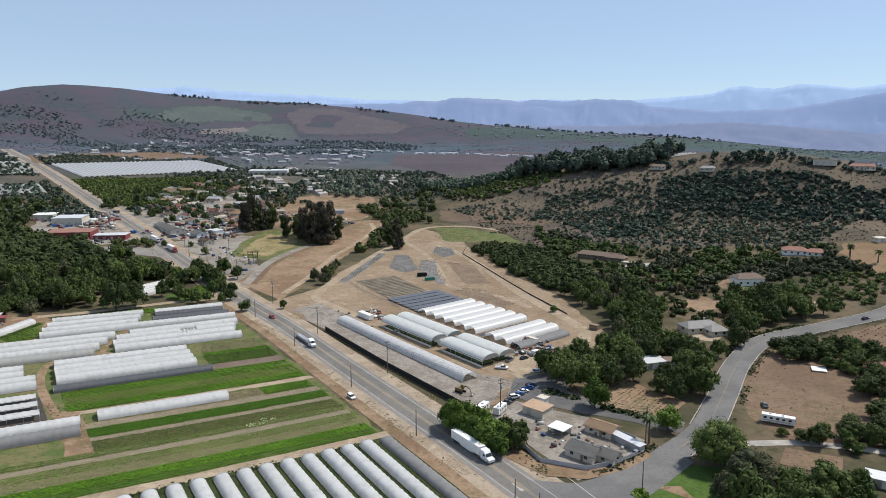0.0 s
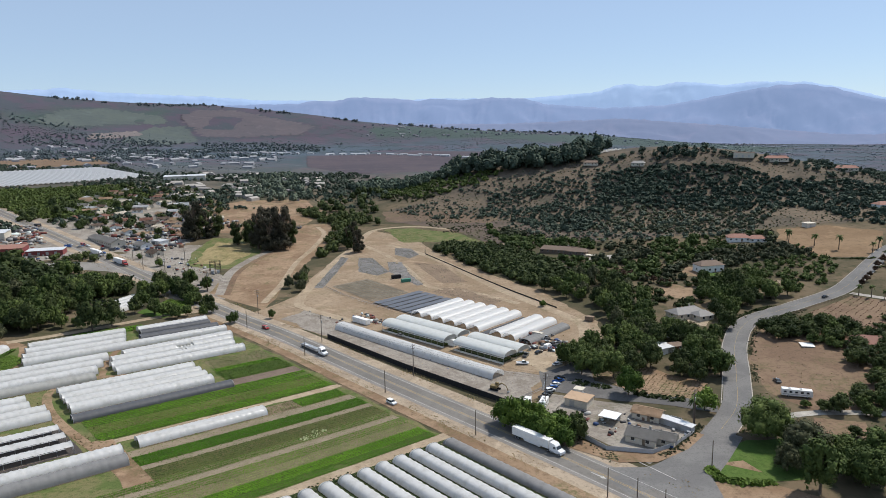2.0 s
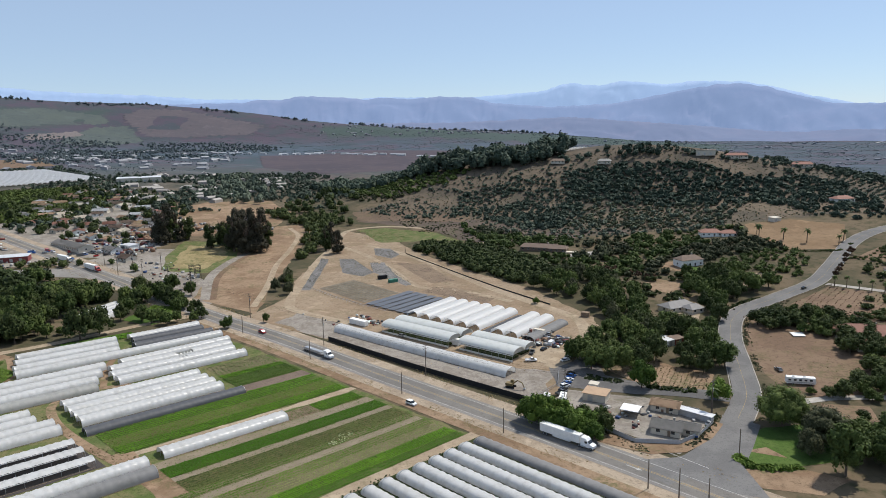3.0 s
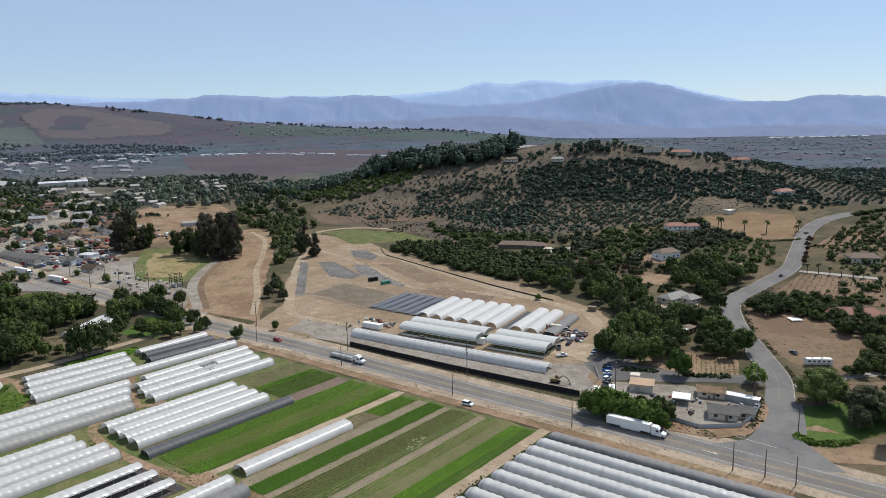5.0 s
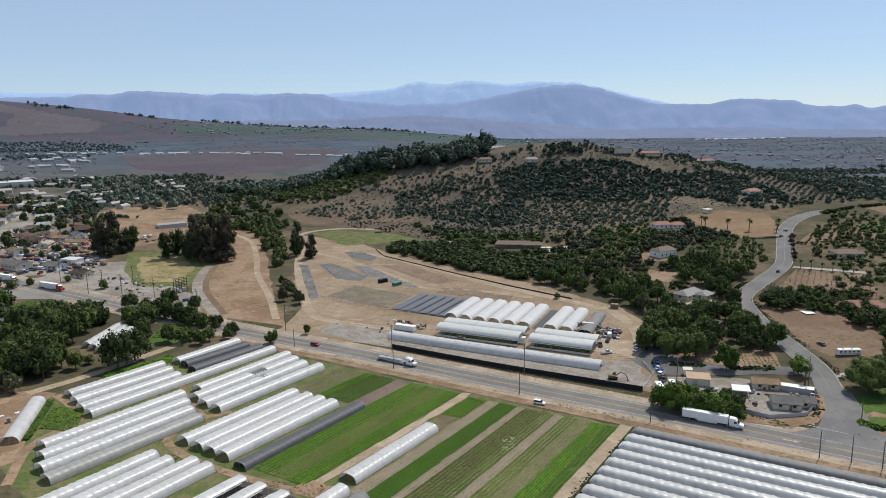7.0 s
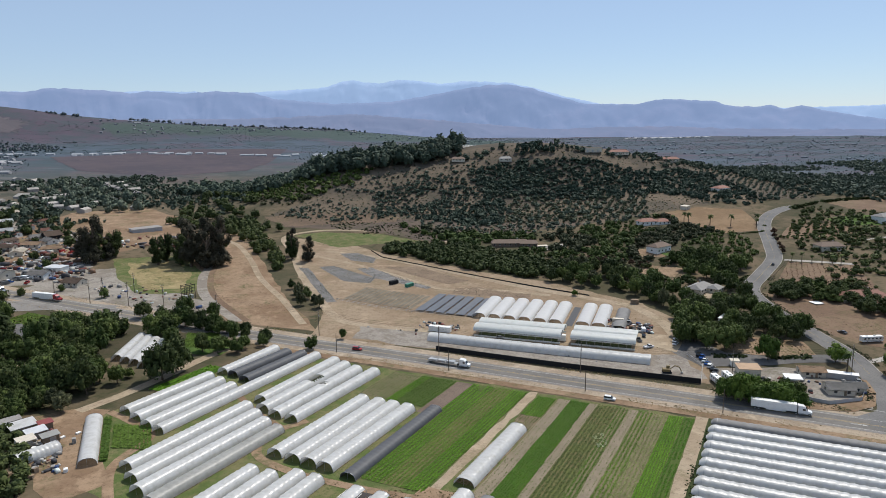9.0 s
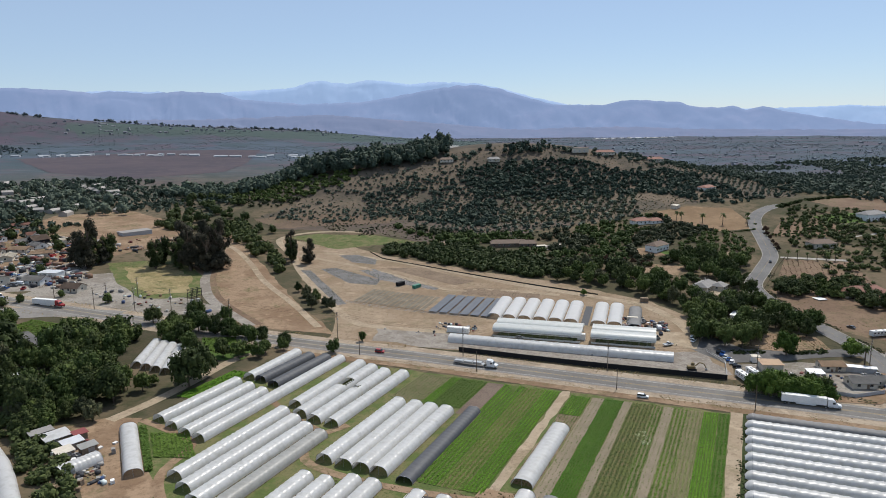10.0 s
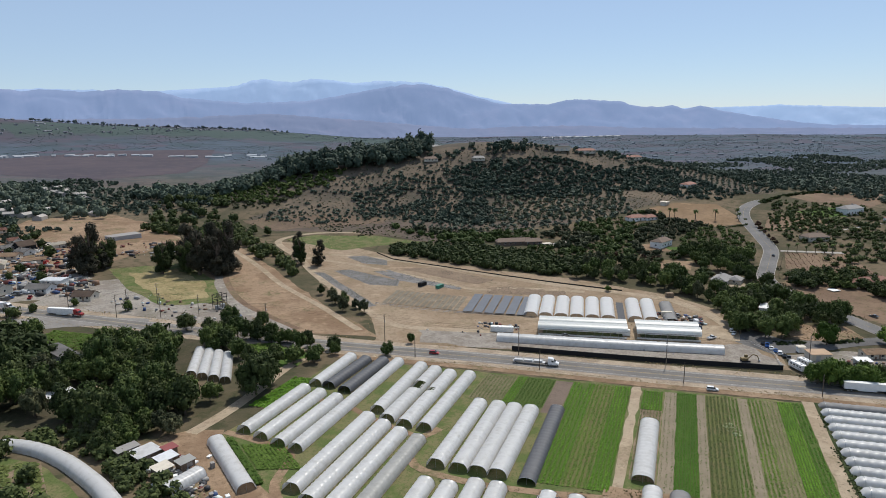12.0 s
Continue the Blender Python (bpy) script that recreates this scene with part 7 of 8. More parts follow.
tree_list("gum", "eucalyptus row", (-209, 628, 1.1), (-203, 622, 1.2), (-201, 630, 1.35), (-195, 634, 1.2), (-187, 640, 1.1))
wood([(-108, 448), (-98, 446), (-92, 490), (-96, 512)], 7.0, ["grey", "oak"], 0.8, "gully bushes", 0.9)
X, Y = grid_points([(-92, 540), (-82, 540), (-66, 640), (-46, 740), (-100, 790), (-130, 780), (-82, 680)], 7.5, 0.42, 0, 0.85)
k = noise_mask(X, Y, 0.03, 17.0, -0.2)
X, Y = X[k], Y[k]
thicket("copse", X, Y, 3.6 * (0.7 + 0.6 * rng.random(len(X))), M_LEAF_DARK, "dark grey-green trees in the gully", 110, 9, 0.34, 1.5, 5)
X, Y = grid_points([(-60, 690), (-38, 683), (-45, 752), (-13, 841), (-33, 986), (-79, 901), (-110, 800)], 11, 0.42, 0, 0.5)
thicket("copse", X, Y, 4.2 * (0.75 + 0.6 * rng.random(len(X))), M_LEAF_DARK, "dark trees in the upper gully", 100, 9, 0.30, 1.7, 5)
X, Y = grid_points([(-200, 870), (-133, 860), (-120, 940), (-148, 1002), (-155, 1136), (-182, 1225), (-230, 1100)], 14, 0.42, 0, 0.6)
thicket("copse", X, Y, 4.4 * (0.75 + 0.6 * rng.random(len(X))), M_LEAF_FAR, "dark trees beyond the farm sheds", 60, 9, 0.30, 1.7, 5)
wood([(140, 314), (160, 320), (182, 310), (178, 264), (152, 214), (126, 216), (124, 226), (150, 252), (158, 282), (140, 296)], 6.6, ["citrus"], 1.6, "orchard on the brown lot", 0.95)
X, Y = grid_points([(186, 312), (206, 280), (230, 300), (260, 280), (320, 300), (400, 310), (440, 380), (400, 440), (330, 420), (262, 372), (240, 330)], 6.2, 0.42, 0, 0.8)
thicket("villa_trees", X, Y, 0.9 + 2.6 * rng.random(len(X)) ** 1.5, M_LEAF_DARK, "garden trees and hedges among the villas", 80, 5, 0.36, 1.1)
wood([(112, 444), (118, 448), (148, 378), (142, 374)], 4.8, ["rust"], 1.0, "row of reddish trees", 1.0, 0.15, -0.4)
tree_list("rust", "row of reddish shrubs", (236, 366, 1.0), (244, 372, 1.0), (252, 379, 1.0), (262, 388, 1.0), (270, 395, 1.1), (280, 402, 1.1))
X, Y = grid_points([(-255, 545), (-232, 560), (-200, 545), (-206, 500), (-232, 520)], 12, 0.42, 0, 0.4)
thicket("copse", X, Y, 2.4 * (0.75 + 0.6 * rng.random(len(X))), M_LEAF_MID, "small garden trees beside the road", 170, 9, 0.30, 1.7, 5)
X, Y = grid_points([(-300, 545), (-262, 560), (-240, 548), (-270, 530)], 9, 0.42, 0, 0.7)
thicket("copse", X, Y, 3.2 * (0.75 + 0.6 * rng.random(len(X))), M_LEAF_DARK, "dark trees beside the red workshop", 170, 9, 0.30, 1.7, 5)
X, Y = grid_points([(-420, 900), (-400, 720), (-320, 670), (-262, 660), (-205, 690), (-210, 800), (-290, 1000), (-380, 1010)], 14, 0.45, 0, 0.42)
thicket("town_trees", X, Y, 2.6 + 2.6 * rng.random(len(X)), M_LEAF_DARK, "dark garden trees between the town houses", 110, 7, 0.36, 1.5, 5)
X, Y = grid_points([(-300, 655), (-262, 600), (-225, 570), (-205, 600), (-225, 660), (-262, 690)], 13, 0.42, 0, 0.35)
thicket("copse", X, Y, 2.8 * (0.75 + 0.6 * rng.random(len(X))), M_LEAF_DARK, "dark yard trees in the town", 170, 9, 0.30, 1.7, 5)
X, Y = grid_points([(-560, 700), (-470, 520), (-360, 520), (-330, 540), (-400, 580), (-440, 720)], 12, 0.45, 0, 0.85)
thicket("workshop_trees", X, Y, 3.6 + 2.6 * rng.random(len(X)), M_LEAF_DARK, "dark trees beyond the red workshop", 110, 7, 0.36, 1.5, 5)

X, Y = grid_points([(60, 660), (108, 556), (150, 527), (262, 505), (256, 432), (190, 432), (130, 404), (102, 440), (62, 570)], 5.6, 0.42, 0, 0.9)
k = np.ones(len(X), bool)
for hx, hy in ((98, 519), (112, 510), (173, 428), (232, 494), (244, 490), (116, 345), (84, 528)):
    k &= (np.hypot(X - hx, Y - hy) > 11) & (np.hypot(X - hx + 7, Y - hy + 9) > 9)
k &= noise_mask(X, Y, 0.02, 21.0, -0.42)
q = noise_mask(X, Y, 0.015, 22.0, 0.0)
for part_of, mt, lab in ((k & q, M_LEAF_MID, "green orchard trees and garden shrubs below the hill"), (k & ~q, M_LEAF_GREY, "grey-green garden trees below the hill")):
    thicket("slope_gardens", X[part_of], Y[part_of], 1.4 + 2.8 * rng.random(part_of.sum()) ** 1.5, mt, lab, 90, 6, 0.38, 1.1, 5)
X, Y = grid_points([(100, 440), (130, 404), (190, 432), (176, 396), (150, 396), (130, 352), (120, 360), (104, 372)], 6.0, 0.42, 0, 0.7)
thicket("house_gardens", X, Y, 1.2 + 2.4 * rng.random(len(X)), M_LEAF_DARK, "dark garden shrubs between the houses", 70, 5, 0.36, 1.0)
wood([(-268, 392), (-262, 366), (-240, 366), (-228, 380), (-228, 400), (-246, 402)], 8.0, ["oak", "oak", "mid"], 1.35, "woodland beside the farm", 0.95)
wood([(-238, 350), (-262, 352), (-262, 366), (-240, 364)], 7.0, ["mid", "oak"], 0.9, "trees round the farmyard", 0.9)
X, Y = grid_points([(-330, 395), (-262, 376), (-251, 356), (-250, 290), (-260, 290), (-262, 340), (-270, 362), (-288, 384), (-330, 392)], 5.0, 0.42)
thicket("farmyard_scrub", X, Y, 1.6 + 1.6 * rng.random(len(X)), M_LEAF_DARK, "dark-green scrub and trees round the farmyard", 130, 8, 0.34, 1.2)

patch("ground_weed_lot", [(-187, 402), (-177, 431), (-164, 425), (-157, 402), (-170, 390)], M_LAWN, 0.12, 6, 1.5, "bright overgrown grass beside the white tunnels", "grass")
patch("road_town_mouth", [(-320, 512), (-320, 532), (-262, 538), (-236, 528), (-200, 500), (-208, 492), (-240, 508), (-262, 514)], M_ASPHALT, 0.14, 8, 0.6, "pale asphalt mouth of the town road", "road")
shed(-250, 455, 100, 42, 8, 3.0, M_GREYWALL, M_ASPHALT_DARK, "long dark-grey shed roof among trees", 0.4, "long_shed")
shed(-252, 404, 15, 9, 6, 2.6, M_WOOD, M_TANROOF, "tan-roofed farm shed under trees", 0.4, "farm_shed")
shed(-260, 410, 15, 7, 5, 2.6, M_WOOD, M_METALROOF, "grey sheet-metal farm shed under trees", 0.4, "farm_shed")
crop(0, 22, 0, 54, 2.4, 0.5, 4.5, M_CROP_MID, "long green vegetable garden in rows", M_CROPTRACK, 0.5, (Vector((-246, 506)), Vector((-0.72, -0.69)), Vector((-0.62, 0.78))))
crop(0, 24, 0, 16, 2.0, 0.5, 4.5, M_CROP_MID, "green garden rows beside white tunnels", M_CROPTRACK, 0.45, (Vector((-176, 432)), Vector((-0.3, -0.95)), Vector((-0.9, 0.43))))

X, Y = grid_points([(-81.8, 229.0), (-75.8, 230.0), (-71.8, 238.0), (-76.8, 238.0)], 0.9, 0.4, 0, 0.7)
thicket("wilted_plants", X, Y, 0.35 + 0.3 * rng.random(len(X)), leafy("wilted_leaf", (0.22, 0.27, 0.14, 1), (0.42, 0.46, 0.32, 1)), "pale wilted plants left on a crop bed", 7, 1, 0.9, 0.7, 3, "plants")

# villa gardens on the right
patch("ground_villa_drive", [(219, 354), (223, 356), (250, 322), (246, 319)], M_CONCRETE, 0.16, 6, 0.2, "pale concrete drive with palms", "driveway")
patch("ground_villa_lawn", [(360, 405), (400, 400), (425, 378), (380, 366), (352, 384)], M_LAWN, 0.14, 6, 1.0, "green lawn before a white villa", "lawn")
patch("ground_villa_plot", [(270, 392), (318, 412), (352, 384), (318, 352)], M_DIRT_BROWN, 0.12, 6, 0.8, "brown orchard plot beside the bend", "soil")
patch("ground_villa_drive", [(318, 352), (322, 349), (395, 330), (393, 335)], M_CONCRETE, 0.16, 6, 0.2, "pale drive along the villas", "driveway")
X, Y = grid_points([(270, 392), (318, 412), (352, 384), (318, 352)], 6.0, 0.12, 0.5)
thicket("plot_trees", X, Y, 0.9 + 0.6 * rng.random(len(X)), M_LEAF_MID, "young orchard rows on a brown plot", 40, 3, 0.5, 1.2)
for x, y in ((222, 350), (226, 345), (230, 340), (234, 335), (238, 330), (242, 326)):
    plant("palm", x, y, 0.8, "palm trees")

# gardens behind the woods
crop(0, 14, 0, 20, 1.4, 0.5, 3.4, M_CROP_MID, "bright green plot beside a white tunnel", M_GREENFLOOR, 0.4, (Vector((-222, 331)), Vector((0.82, -0.57)), Vector((0.14, 0.99))))
crop(0, 2.4, 0, 36, 1.2, 1.0, 5.0, M_CROP_MID, "leafy green hedge row along a white tunnel", M_GREENFLOOR, 0.5, (Vector((-224.2, 338)), Vector((0.99, -0.14)), Vector((0.14, 0.99))))
crop(-36, -2, 0, 9, 1.4, 0.45, 3.2, M_CROP, "green strip between farm tunnels", None, 0.5, (Vector((-170, 372)), D, Q))
crop(0, 26, 0, 30, 4.0, 0.5, 3.0, M_CROP_WEED, "overgrown garden beds beside the curved tunnel", None, 0.7, (Vector((-300, 368)), Vector((0.9, -0.4)), Vector((0.1, 0.99))))


def lane_weeds(line, off0, off1, n, size, mat, label):
    """Weeds along a line's side."""
    pts = smooth_line(line, 2.0)
    k = rng.integers(1, len(pts) - 1, n)
    o = rng.uniform(off0, off1, n)
    X, Y = [], []
    for i, w in zip(k, o):
        d = (pts[i + 1] - pts[i - 1]).normalized()
        X.append(pts[i].x + d.y * w + rng.normal(0, 0.8))
        Y.append(pts[i].y - d.x * w + rng.normal(0, 0.8))
    X, Y = np.array(X), np.array(Y)
    m = noise_mask(X, Y, 0.05, 3.0, -0.1)
    thicket("roadside_weeds", X[m], Y[m], size * (0.3 + 0.6 * rng.random(m.sum())), mat, label, 7, 1, 1.0, 0.55, 3, "weeds")


M_STRAW = leafy("straw_weeds", (0.17, 0.135, 0.07, 1), (0.32, 0.25, 0.14, 1))
lane_weeds(ROAD[3:10], 8.5, 13.0, 2600, 0.45, M_STRAW, "straw-coloured weeds along the road's edge")
lane_weeds(ROAD[3:10], 10.5, 14.0, 700, 0.35, M_CROP_WEED, "grey-green weeds along the road's edge")
lane_weeds(ROAD[3:10], -15.0, -9.0, 1800, 0.5, M_STRAW, "straw-coloured weeds before the nursery fence")
lane_weeds(ROAD[3:10], -14.5, -11.0, 700, 0.35, M_CROP_WEED, "grey-green weeds before the nursery fence")
lane_weeds(BRANCH[3:9], 6.2, 8.0, 900, 0.7, M_LEAF_GREY, "low hedge of weeds along the side road")
lane_weeds(BRANCH[5:9], -8.5, -6.5, 900, 1.0, M_LEAF_DARK, "clipped dark hedge along the side road")
lane_weeds([(268, 396), (330, 370), (400, 345)], -1, 1, 260, 1.4, M_LEAF_DARK, "dark clipped hedge between villa gardens")
lane_weeds([(372, 446), (420, 448), (500, 440), (600, 420)], -1.2, 1.2, 800, 3.2, M_LEAF_DARK, "long dark hedge beside the far bend")
lane_weeds([(252, 425), (285, 412), (300, 425)], -1, 1, 160, 1.4, M_LEAF_DARK, "dark hedge below the hay field")
lane_weeds([(-6, 243), (14, 215), (23, 201), (34, 200), (48, 209)], -2.4, 1.6, 520, 0.75, M_LEAF_GREY, "overgrown verge before the corner yard")
lane_weeds([(49, 192), (48, 186), (53, 181.5), (62, 180), (70, 181)], -0.6, 0.6, 260, 1.7, M_LEAF_LIGHT, "leafy green hedge round the lawn")
lane_weeds(BRANCH[1:4], -7.4, -6.4, 160, 1.0, M_LEAF_GREY, "grey-green scrub below the compound wall")
lane_weeds([(29, 269), (42, 258), (53, 249), (66, 241)], -1.5, 1.5, 260, 1.5, M_LEAF_DARK, "dark clipped hedge along the yard lane")
lane_weeds([(-131, 221), (-148, 232), (-166, 246), (-180, 262), (-186, 272)], -3, 3, 500, 0.5, M_STRAW, "dry weeds between farm blocks")
lane_weeds([(-100, 180), (-30, 223)], -1.5, 0.5, 420, 0.7, M_LEAF_DARK, "dark growth along the tunnel ends")
for i in range(1, 17):
    x, y = -31 - 5.75 * i - 0.6 + 2.9, 223 - 3.6 * i + 1.8
    lane_weeds([(x, y), (x + RD.x * 75, y + RD.y * 75), (x + RD.x * 150, y + RD.y * 150)], -0.6, 0.6, 260, 0.5, M_LEAF_DARK, "dark green growth between long tunnels")

# tufts on the bare ground
for poly, sp, mt, lab in (([(-156, 446), (-150, 546), (-128, 640), (-112, 705), (-76, 708), (-88, 600), (-108, 480), (-116, 405)], 3.6, M_STRAW, "dry tufts over the bare field"),
                          ([(-120, 400), (-93, 485), (-44, 664), (2, 560), (54, 420), (56, 300), (0, 250), (-77, 352)], 5.0, M_STRAW, "dry tufts on nursery dirt"),
                          ([(-190, 632), (-142, 625), (-140, 560), (-156, 512), (-188, 522), (-194, 572)], 2.6, M_CROP_WEED, "green weeds over the dry basin"),
                          ([(110, 272), (101, 244), (106, 222), (150, 212), (178, 262), (182, 312), (160, 322), (140, 316), (122, 292)], 4.0, M_STRAW, "dry tufts on the brown lot"),
                          ([(-33, 682), (29, 645), (50, 576), (20, 575), (-46, 626)], 2.2, M_CROP_WEED, "green weeds behind the nursery"),
                          ([(-33, 682), (29, 645), (50, 576), (20, 575), (-46, 626)], 3.0, M_STRAW, "straw tufts behind the nursery"),
                          ([(-235, 640), (-120, 700), (-105, 770), (-180, 800), (-240, 740)], 5.0, M_LEAF_GREY, "weeds round the farm sheds")):
    X, Y = grid_points(poly, sp, 0.48)
    k = noise_mask(X, Y, 0.03, 9.0, 0.0)
    thicket("ground_tufts", X[k], Y[k], 0.16 + 0.34 * rng.random(k.sum()) ** 2, mt, lab, 6, 1, 1.0, 0.4, 3, "weeds")
X, Y = grid_points([(8, 707), (39, 690), (90, 625), (112, 560), (128, 520), (101, 449), (78, 495), (60, 563), (40, 610), (12, 647)], 3.4, 0.46, 0, 0.8)
k = noise_mask(X, Y, 0.04, 11.0, 0.1)
X, Y = X[k], Y[k]
thicket("slope_scrub", X, Y, 0.6 + 0.7 * rng.random(len(X)), M_LEAF_GREY, "low grey-green scrub on the lower slope", 12, 2, 0.8, 0.8, 5)

# hillside and distance
def scatter(name, poly, spacing, lo, hi, mat, label, n=30, lobes=4, leaf=0.6, tall=1.0, keep=1.0, jitter=0.42, turn=0.0, gaps=None, fine=1):
    """Plants over a polygon: lo to hi metres in half-width; gaps (scale, seed, level) leaves clearings."""
    X, Y = grid_points(poly, spacing, jitter, turn, keep)
    if gaps:
        k = noise_mask(X, Y, *gaps)
        X, Y = X[k], Y[k]
    thicket(name, X, Y, lo + (hi - lo) * rng.random(len(X)) ** 1.4, mat, label, n, lobes, leaf, tall, 6, fine=fine)


BARE = [(-20, 765), (58, 800), (153, 786), (230, 752), (238, 712), (203, 698), (173, 671), (91, 672), (20, 700)]
ROWS = [(205, 662), (262, 606), (318, 572), (262, 522), (205, 533), (146, 590)]
scatter("hillside_shrubs", BARE, 7.0, 1.2, 3.0, M_LEAF_FAR, "grey-green shrubs scattered on the dry hillside", 40, 5, 0.5, 1.0, 0.8, gaps=(0.02, 2.0, -0.12))
scatter("hillside_shrubs", [(62, 690), (150, 676), (205, 698), (225, 738), (150, 766), (85, 750)], 6.0, 1.6, 3.4, M_LEAF_FAR, "denser dark shrubs halfway up the hillside", 40, 5, 0.5, 1.1, 0.9, gaps=(0.03, 5.0, -0.3))
scatter("low_hill_scrub", SLOPE, 4.2, 0.5, 1.3, M_LEAF_OLIVE, "low grey-olive scrub over the hillside", 8, 2, 0.8, 0.7, 0.6)
scatter("lower_hill_trees", [(91, 672), (173, 671), (203, 704), (238, 716), (260, 697), (240, 650), (199, 664), (142, 588), (112, 612)], 6.4, 2.2, 4.2, M_LEAF_FAR, "dark-green trees over the lower hillside", 70, 7, 0.5, 1.0, 0.96)
scatter("dark_orchard", [(195, 704), (210, 735), (262, 712), (333, 664), (352, 630), (376, 616), (335, 566), (262, 600), (222, 640)], 6.0, 2.4, 4.2, M_LEAF_PINE, "dense dark-green avocado orchard on the slope", 70, 7, 0.5, 1.0, 0.97, gaps=(0.02, 3.0, -0.75))
scatter("dark_orchard", [(380, 622), (430, 600), (428, 540), (400, 500), (345, 524), (328, 566)], 6.0, 2.2, 4.0, M_LEAF_PINE, "dark avocado trees above the hay field", 70, 7, 0.5, 1.0, 0.95, gaps=(0.02, 4.0, -0.6))
scatter("row_orchard", ROWS, 7.6, 1.6, 2.8, M_LEAF_OLIVE, "young olive-green orchard trees in rows on tan soil", 50, 5, 0.45, 1.2, 0.93, 0.16, 0.62)
scatter("row_orchard", ROWS, 8, 1.2, 3.4, M_LEAF_FAR, "dark trees between orchard rows", 50, 5, 0.5, 1.1, 0.7)
scatter("crest_trees", [(205, 770), (320, 700), (400, 622), (430, 620), (412, 650), (325, 722), (210, 795)], 8, 1.6, 4.0, M_LEAF_PINE, "dark garden trees along the hill crest", 70, 6, 0.5, 1.3, 0.8, gaps=(0.04, 6.0, -0.2))
scatter("crest_trees", [(262, 722), (305, 700), (310, 712), (268, 735)], 7, 2.6, 4.4, M_LEAF_PINE, "tall dark trees beside crest houses", 70, 6, 0.5, 2.0, 0.85)
scatter("slope_orchard", [(428, 606), (455, 600), (478, 545), (446, 474), (422, 482), (434, 560)], 6.2, 1.2, 2.1, M_LEAF_FAR, "young orchard rows on a tan slope", 40, 4, 0.55, 1.0, 0.95, 0.10, 0.5)
scatter("slope_trees", [(330, 516), (345, 478), (420, 470), (440, 462), (410, 500), (345, 530)], 8, 1.6, 3.6, M_LEAF_PINE, "dark garden trees round hillside houses", 60, 6, 0.5, 1.1, 0.8)
scatter("beyond_slope_trees", [(476, 545), (446, 474), (480, 466), (640, 500), (760, 560), (640, 720), (430, 700), (400, 655), (450, 602)], 8.0, 2.0, 4.6, M_LEAF_FAR, "green orchards and woods beyond the slope", 40, 5, 0.5, 1.1, 0.95)
scatter("dry_grass_clumps", SLOPE, 8, 0.5, 1.2, M_STRAW, "dry straw-coloured clumps on the hillside", 8, 1, 0.9, 0.6)
scatter("foot_trees", [(91, 664), (142, 588), (205, 531), (262, 520), (262, 508), (150, 529), (108, 560), (74, 628)], 6.4, 1.2, 3.0, M_LEAF_FAR, "grey-green small trees along the foot of the hill", 44, 5, 0.5, 1.0, 0.85, gaps=(0.02, 23.0, -0.35))
scatter("foot_scrub", [(29, 655), (54, 578), (91, 556), (179, 538), (138, 599), (70, 650)], 4.6, 0.6, 1.5, M_LEAF_GREY, "low brown-grey scrub at the foot of the hill", 14, 2, 0.7, 0.7, 0.7)
scatter("foot_scrub", [(54, 578), (91, 556), (150, 545), (120, 580), (80, 600)], 6.0, 1.0, 2.2, M_LEAF_MID, "green bushes at the foot of the hill", 34, 3, 0.6, 0.7, 0.7, gaps=(0.03, 9.0, 0.0))
X, Y = grid_points([(178, 331), (219, 351), (246, 318), (205, 282), (181, 312)], 3.4, 0.15, 0.6)
thicket("young_vines", X, Y, 0.28 + 0.2 * rng.random(len(X)), M_LEAF_RUST, "rows of small young vines on tilled soil", 8, 1, 0.8, 1.2)
X, Y = grid_points([(42, 270), (64, 277), (80, 256), (68, 242), (48, 258)], 1.9, 0.12, 0.9)
thicket("stubble_rows", X, Y, 0.3 + 0.2 * rng.random(len(X)), M_STRAW, "rows of brown stubble on a small plot", 8, 1, 0.8, 1.0)
scatter("hilltop_wood", [(55, 838), (118, 804), (165, 790), (200, 782), (226, 790), (250, 822), (215, 862), (110, 895), (50, 890)], 8.4, 5.0, 8.0, M_LEAF_PINE, "tall dark wood of rounded crowns on the hilltop", 150, 11, 0.34, 2.5, 0.95)
scatter("ridge_wood", [(-75, 1010), (-40, 920), (10, 866), (60, 836), (110, 862), (40, 950), (-20, 1040)], 8.6, 4.2, 7.2, M_LEAF_PINE, "dark wood running down from the hilltop", 90, 8, 0.40, 1.8, 0.8)
scatter("ridge_orchard", [(-11, 905), (25, 872), (70, 835), (116, 812), (75, 792), (12, 800), (-24, 860)], 6.0, 2.4, 3.8, M_LEAF_MID, "green orchard below the ridge wood", 70, 7, 0.45, 1.0, 0.97)
scatter("lower_scrub", [(-40, 870), (-10, 800), (10, 790), (56, 796), (10, 812), (-20, 870)], 6.5, 1.2, 3.0, M_LEAF_GREY, "brown-grey scrub below the ridge orchard", 44, 4, 0.6, 1.0, 0.85)
X, Y = grid_points([(-556, 945), (-385, 1040), (-318, 900), (-320, 723), (-390, 730)], 7.0, 0.12, 0.9)
thicket("far_orchard", X, Y, 2.4 + 0.8 * rng.random(len(X)), M_LEAF_MID, "dense green citrus orchard beyond the town", 22, 3, 0.7, 0.9)
X, Y = grid_points([(-1200, 1500), (-760, 860), (-430, 600), (-190, 800), (-60, 800), (20, 960), (-60, 1270), (-400, 1200), (-540, 1420), (-900, 1400)], 9.5, 0.45)
k = noise_mask(X, Y, 0.009, 6.0, -0.25) & ~inside([(-723, 1171), (-529, 1335), (-386, 1155), (-556, 940), (-600, 960)], X, Y) & ~inside([(-560, 945), (-385, 1040), (-318, 900), (-320, 723), (-390, 730)], X, Y)
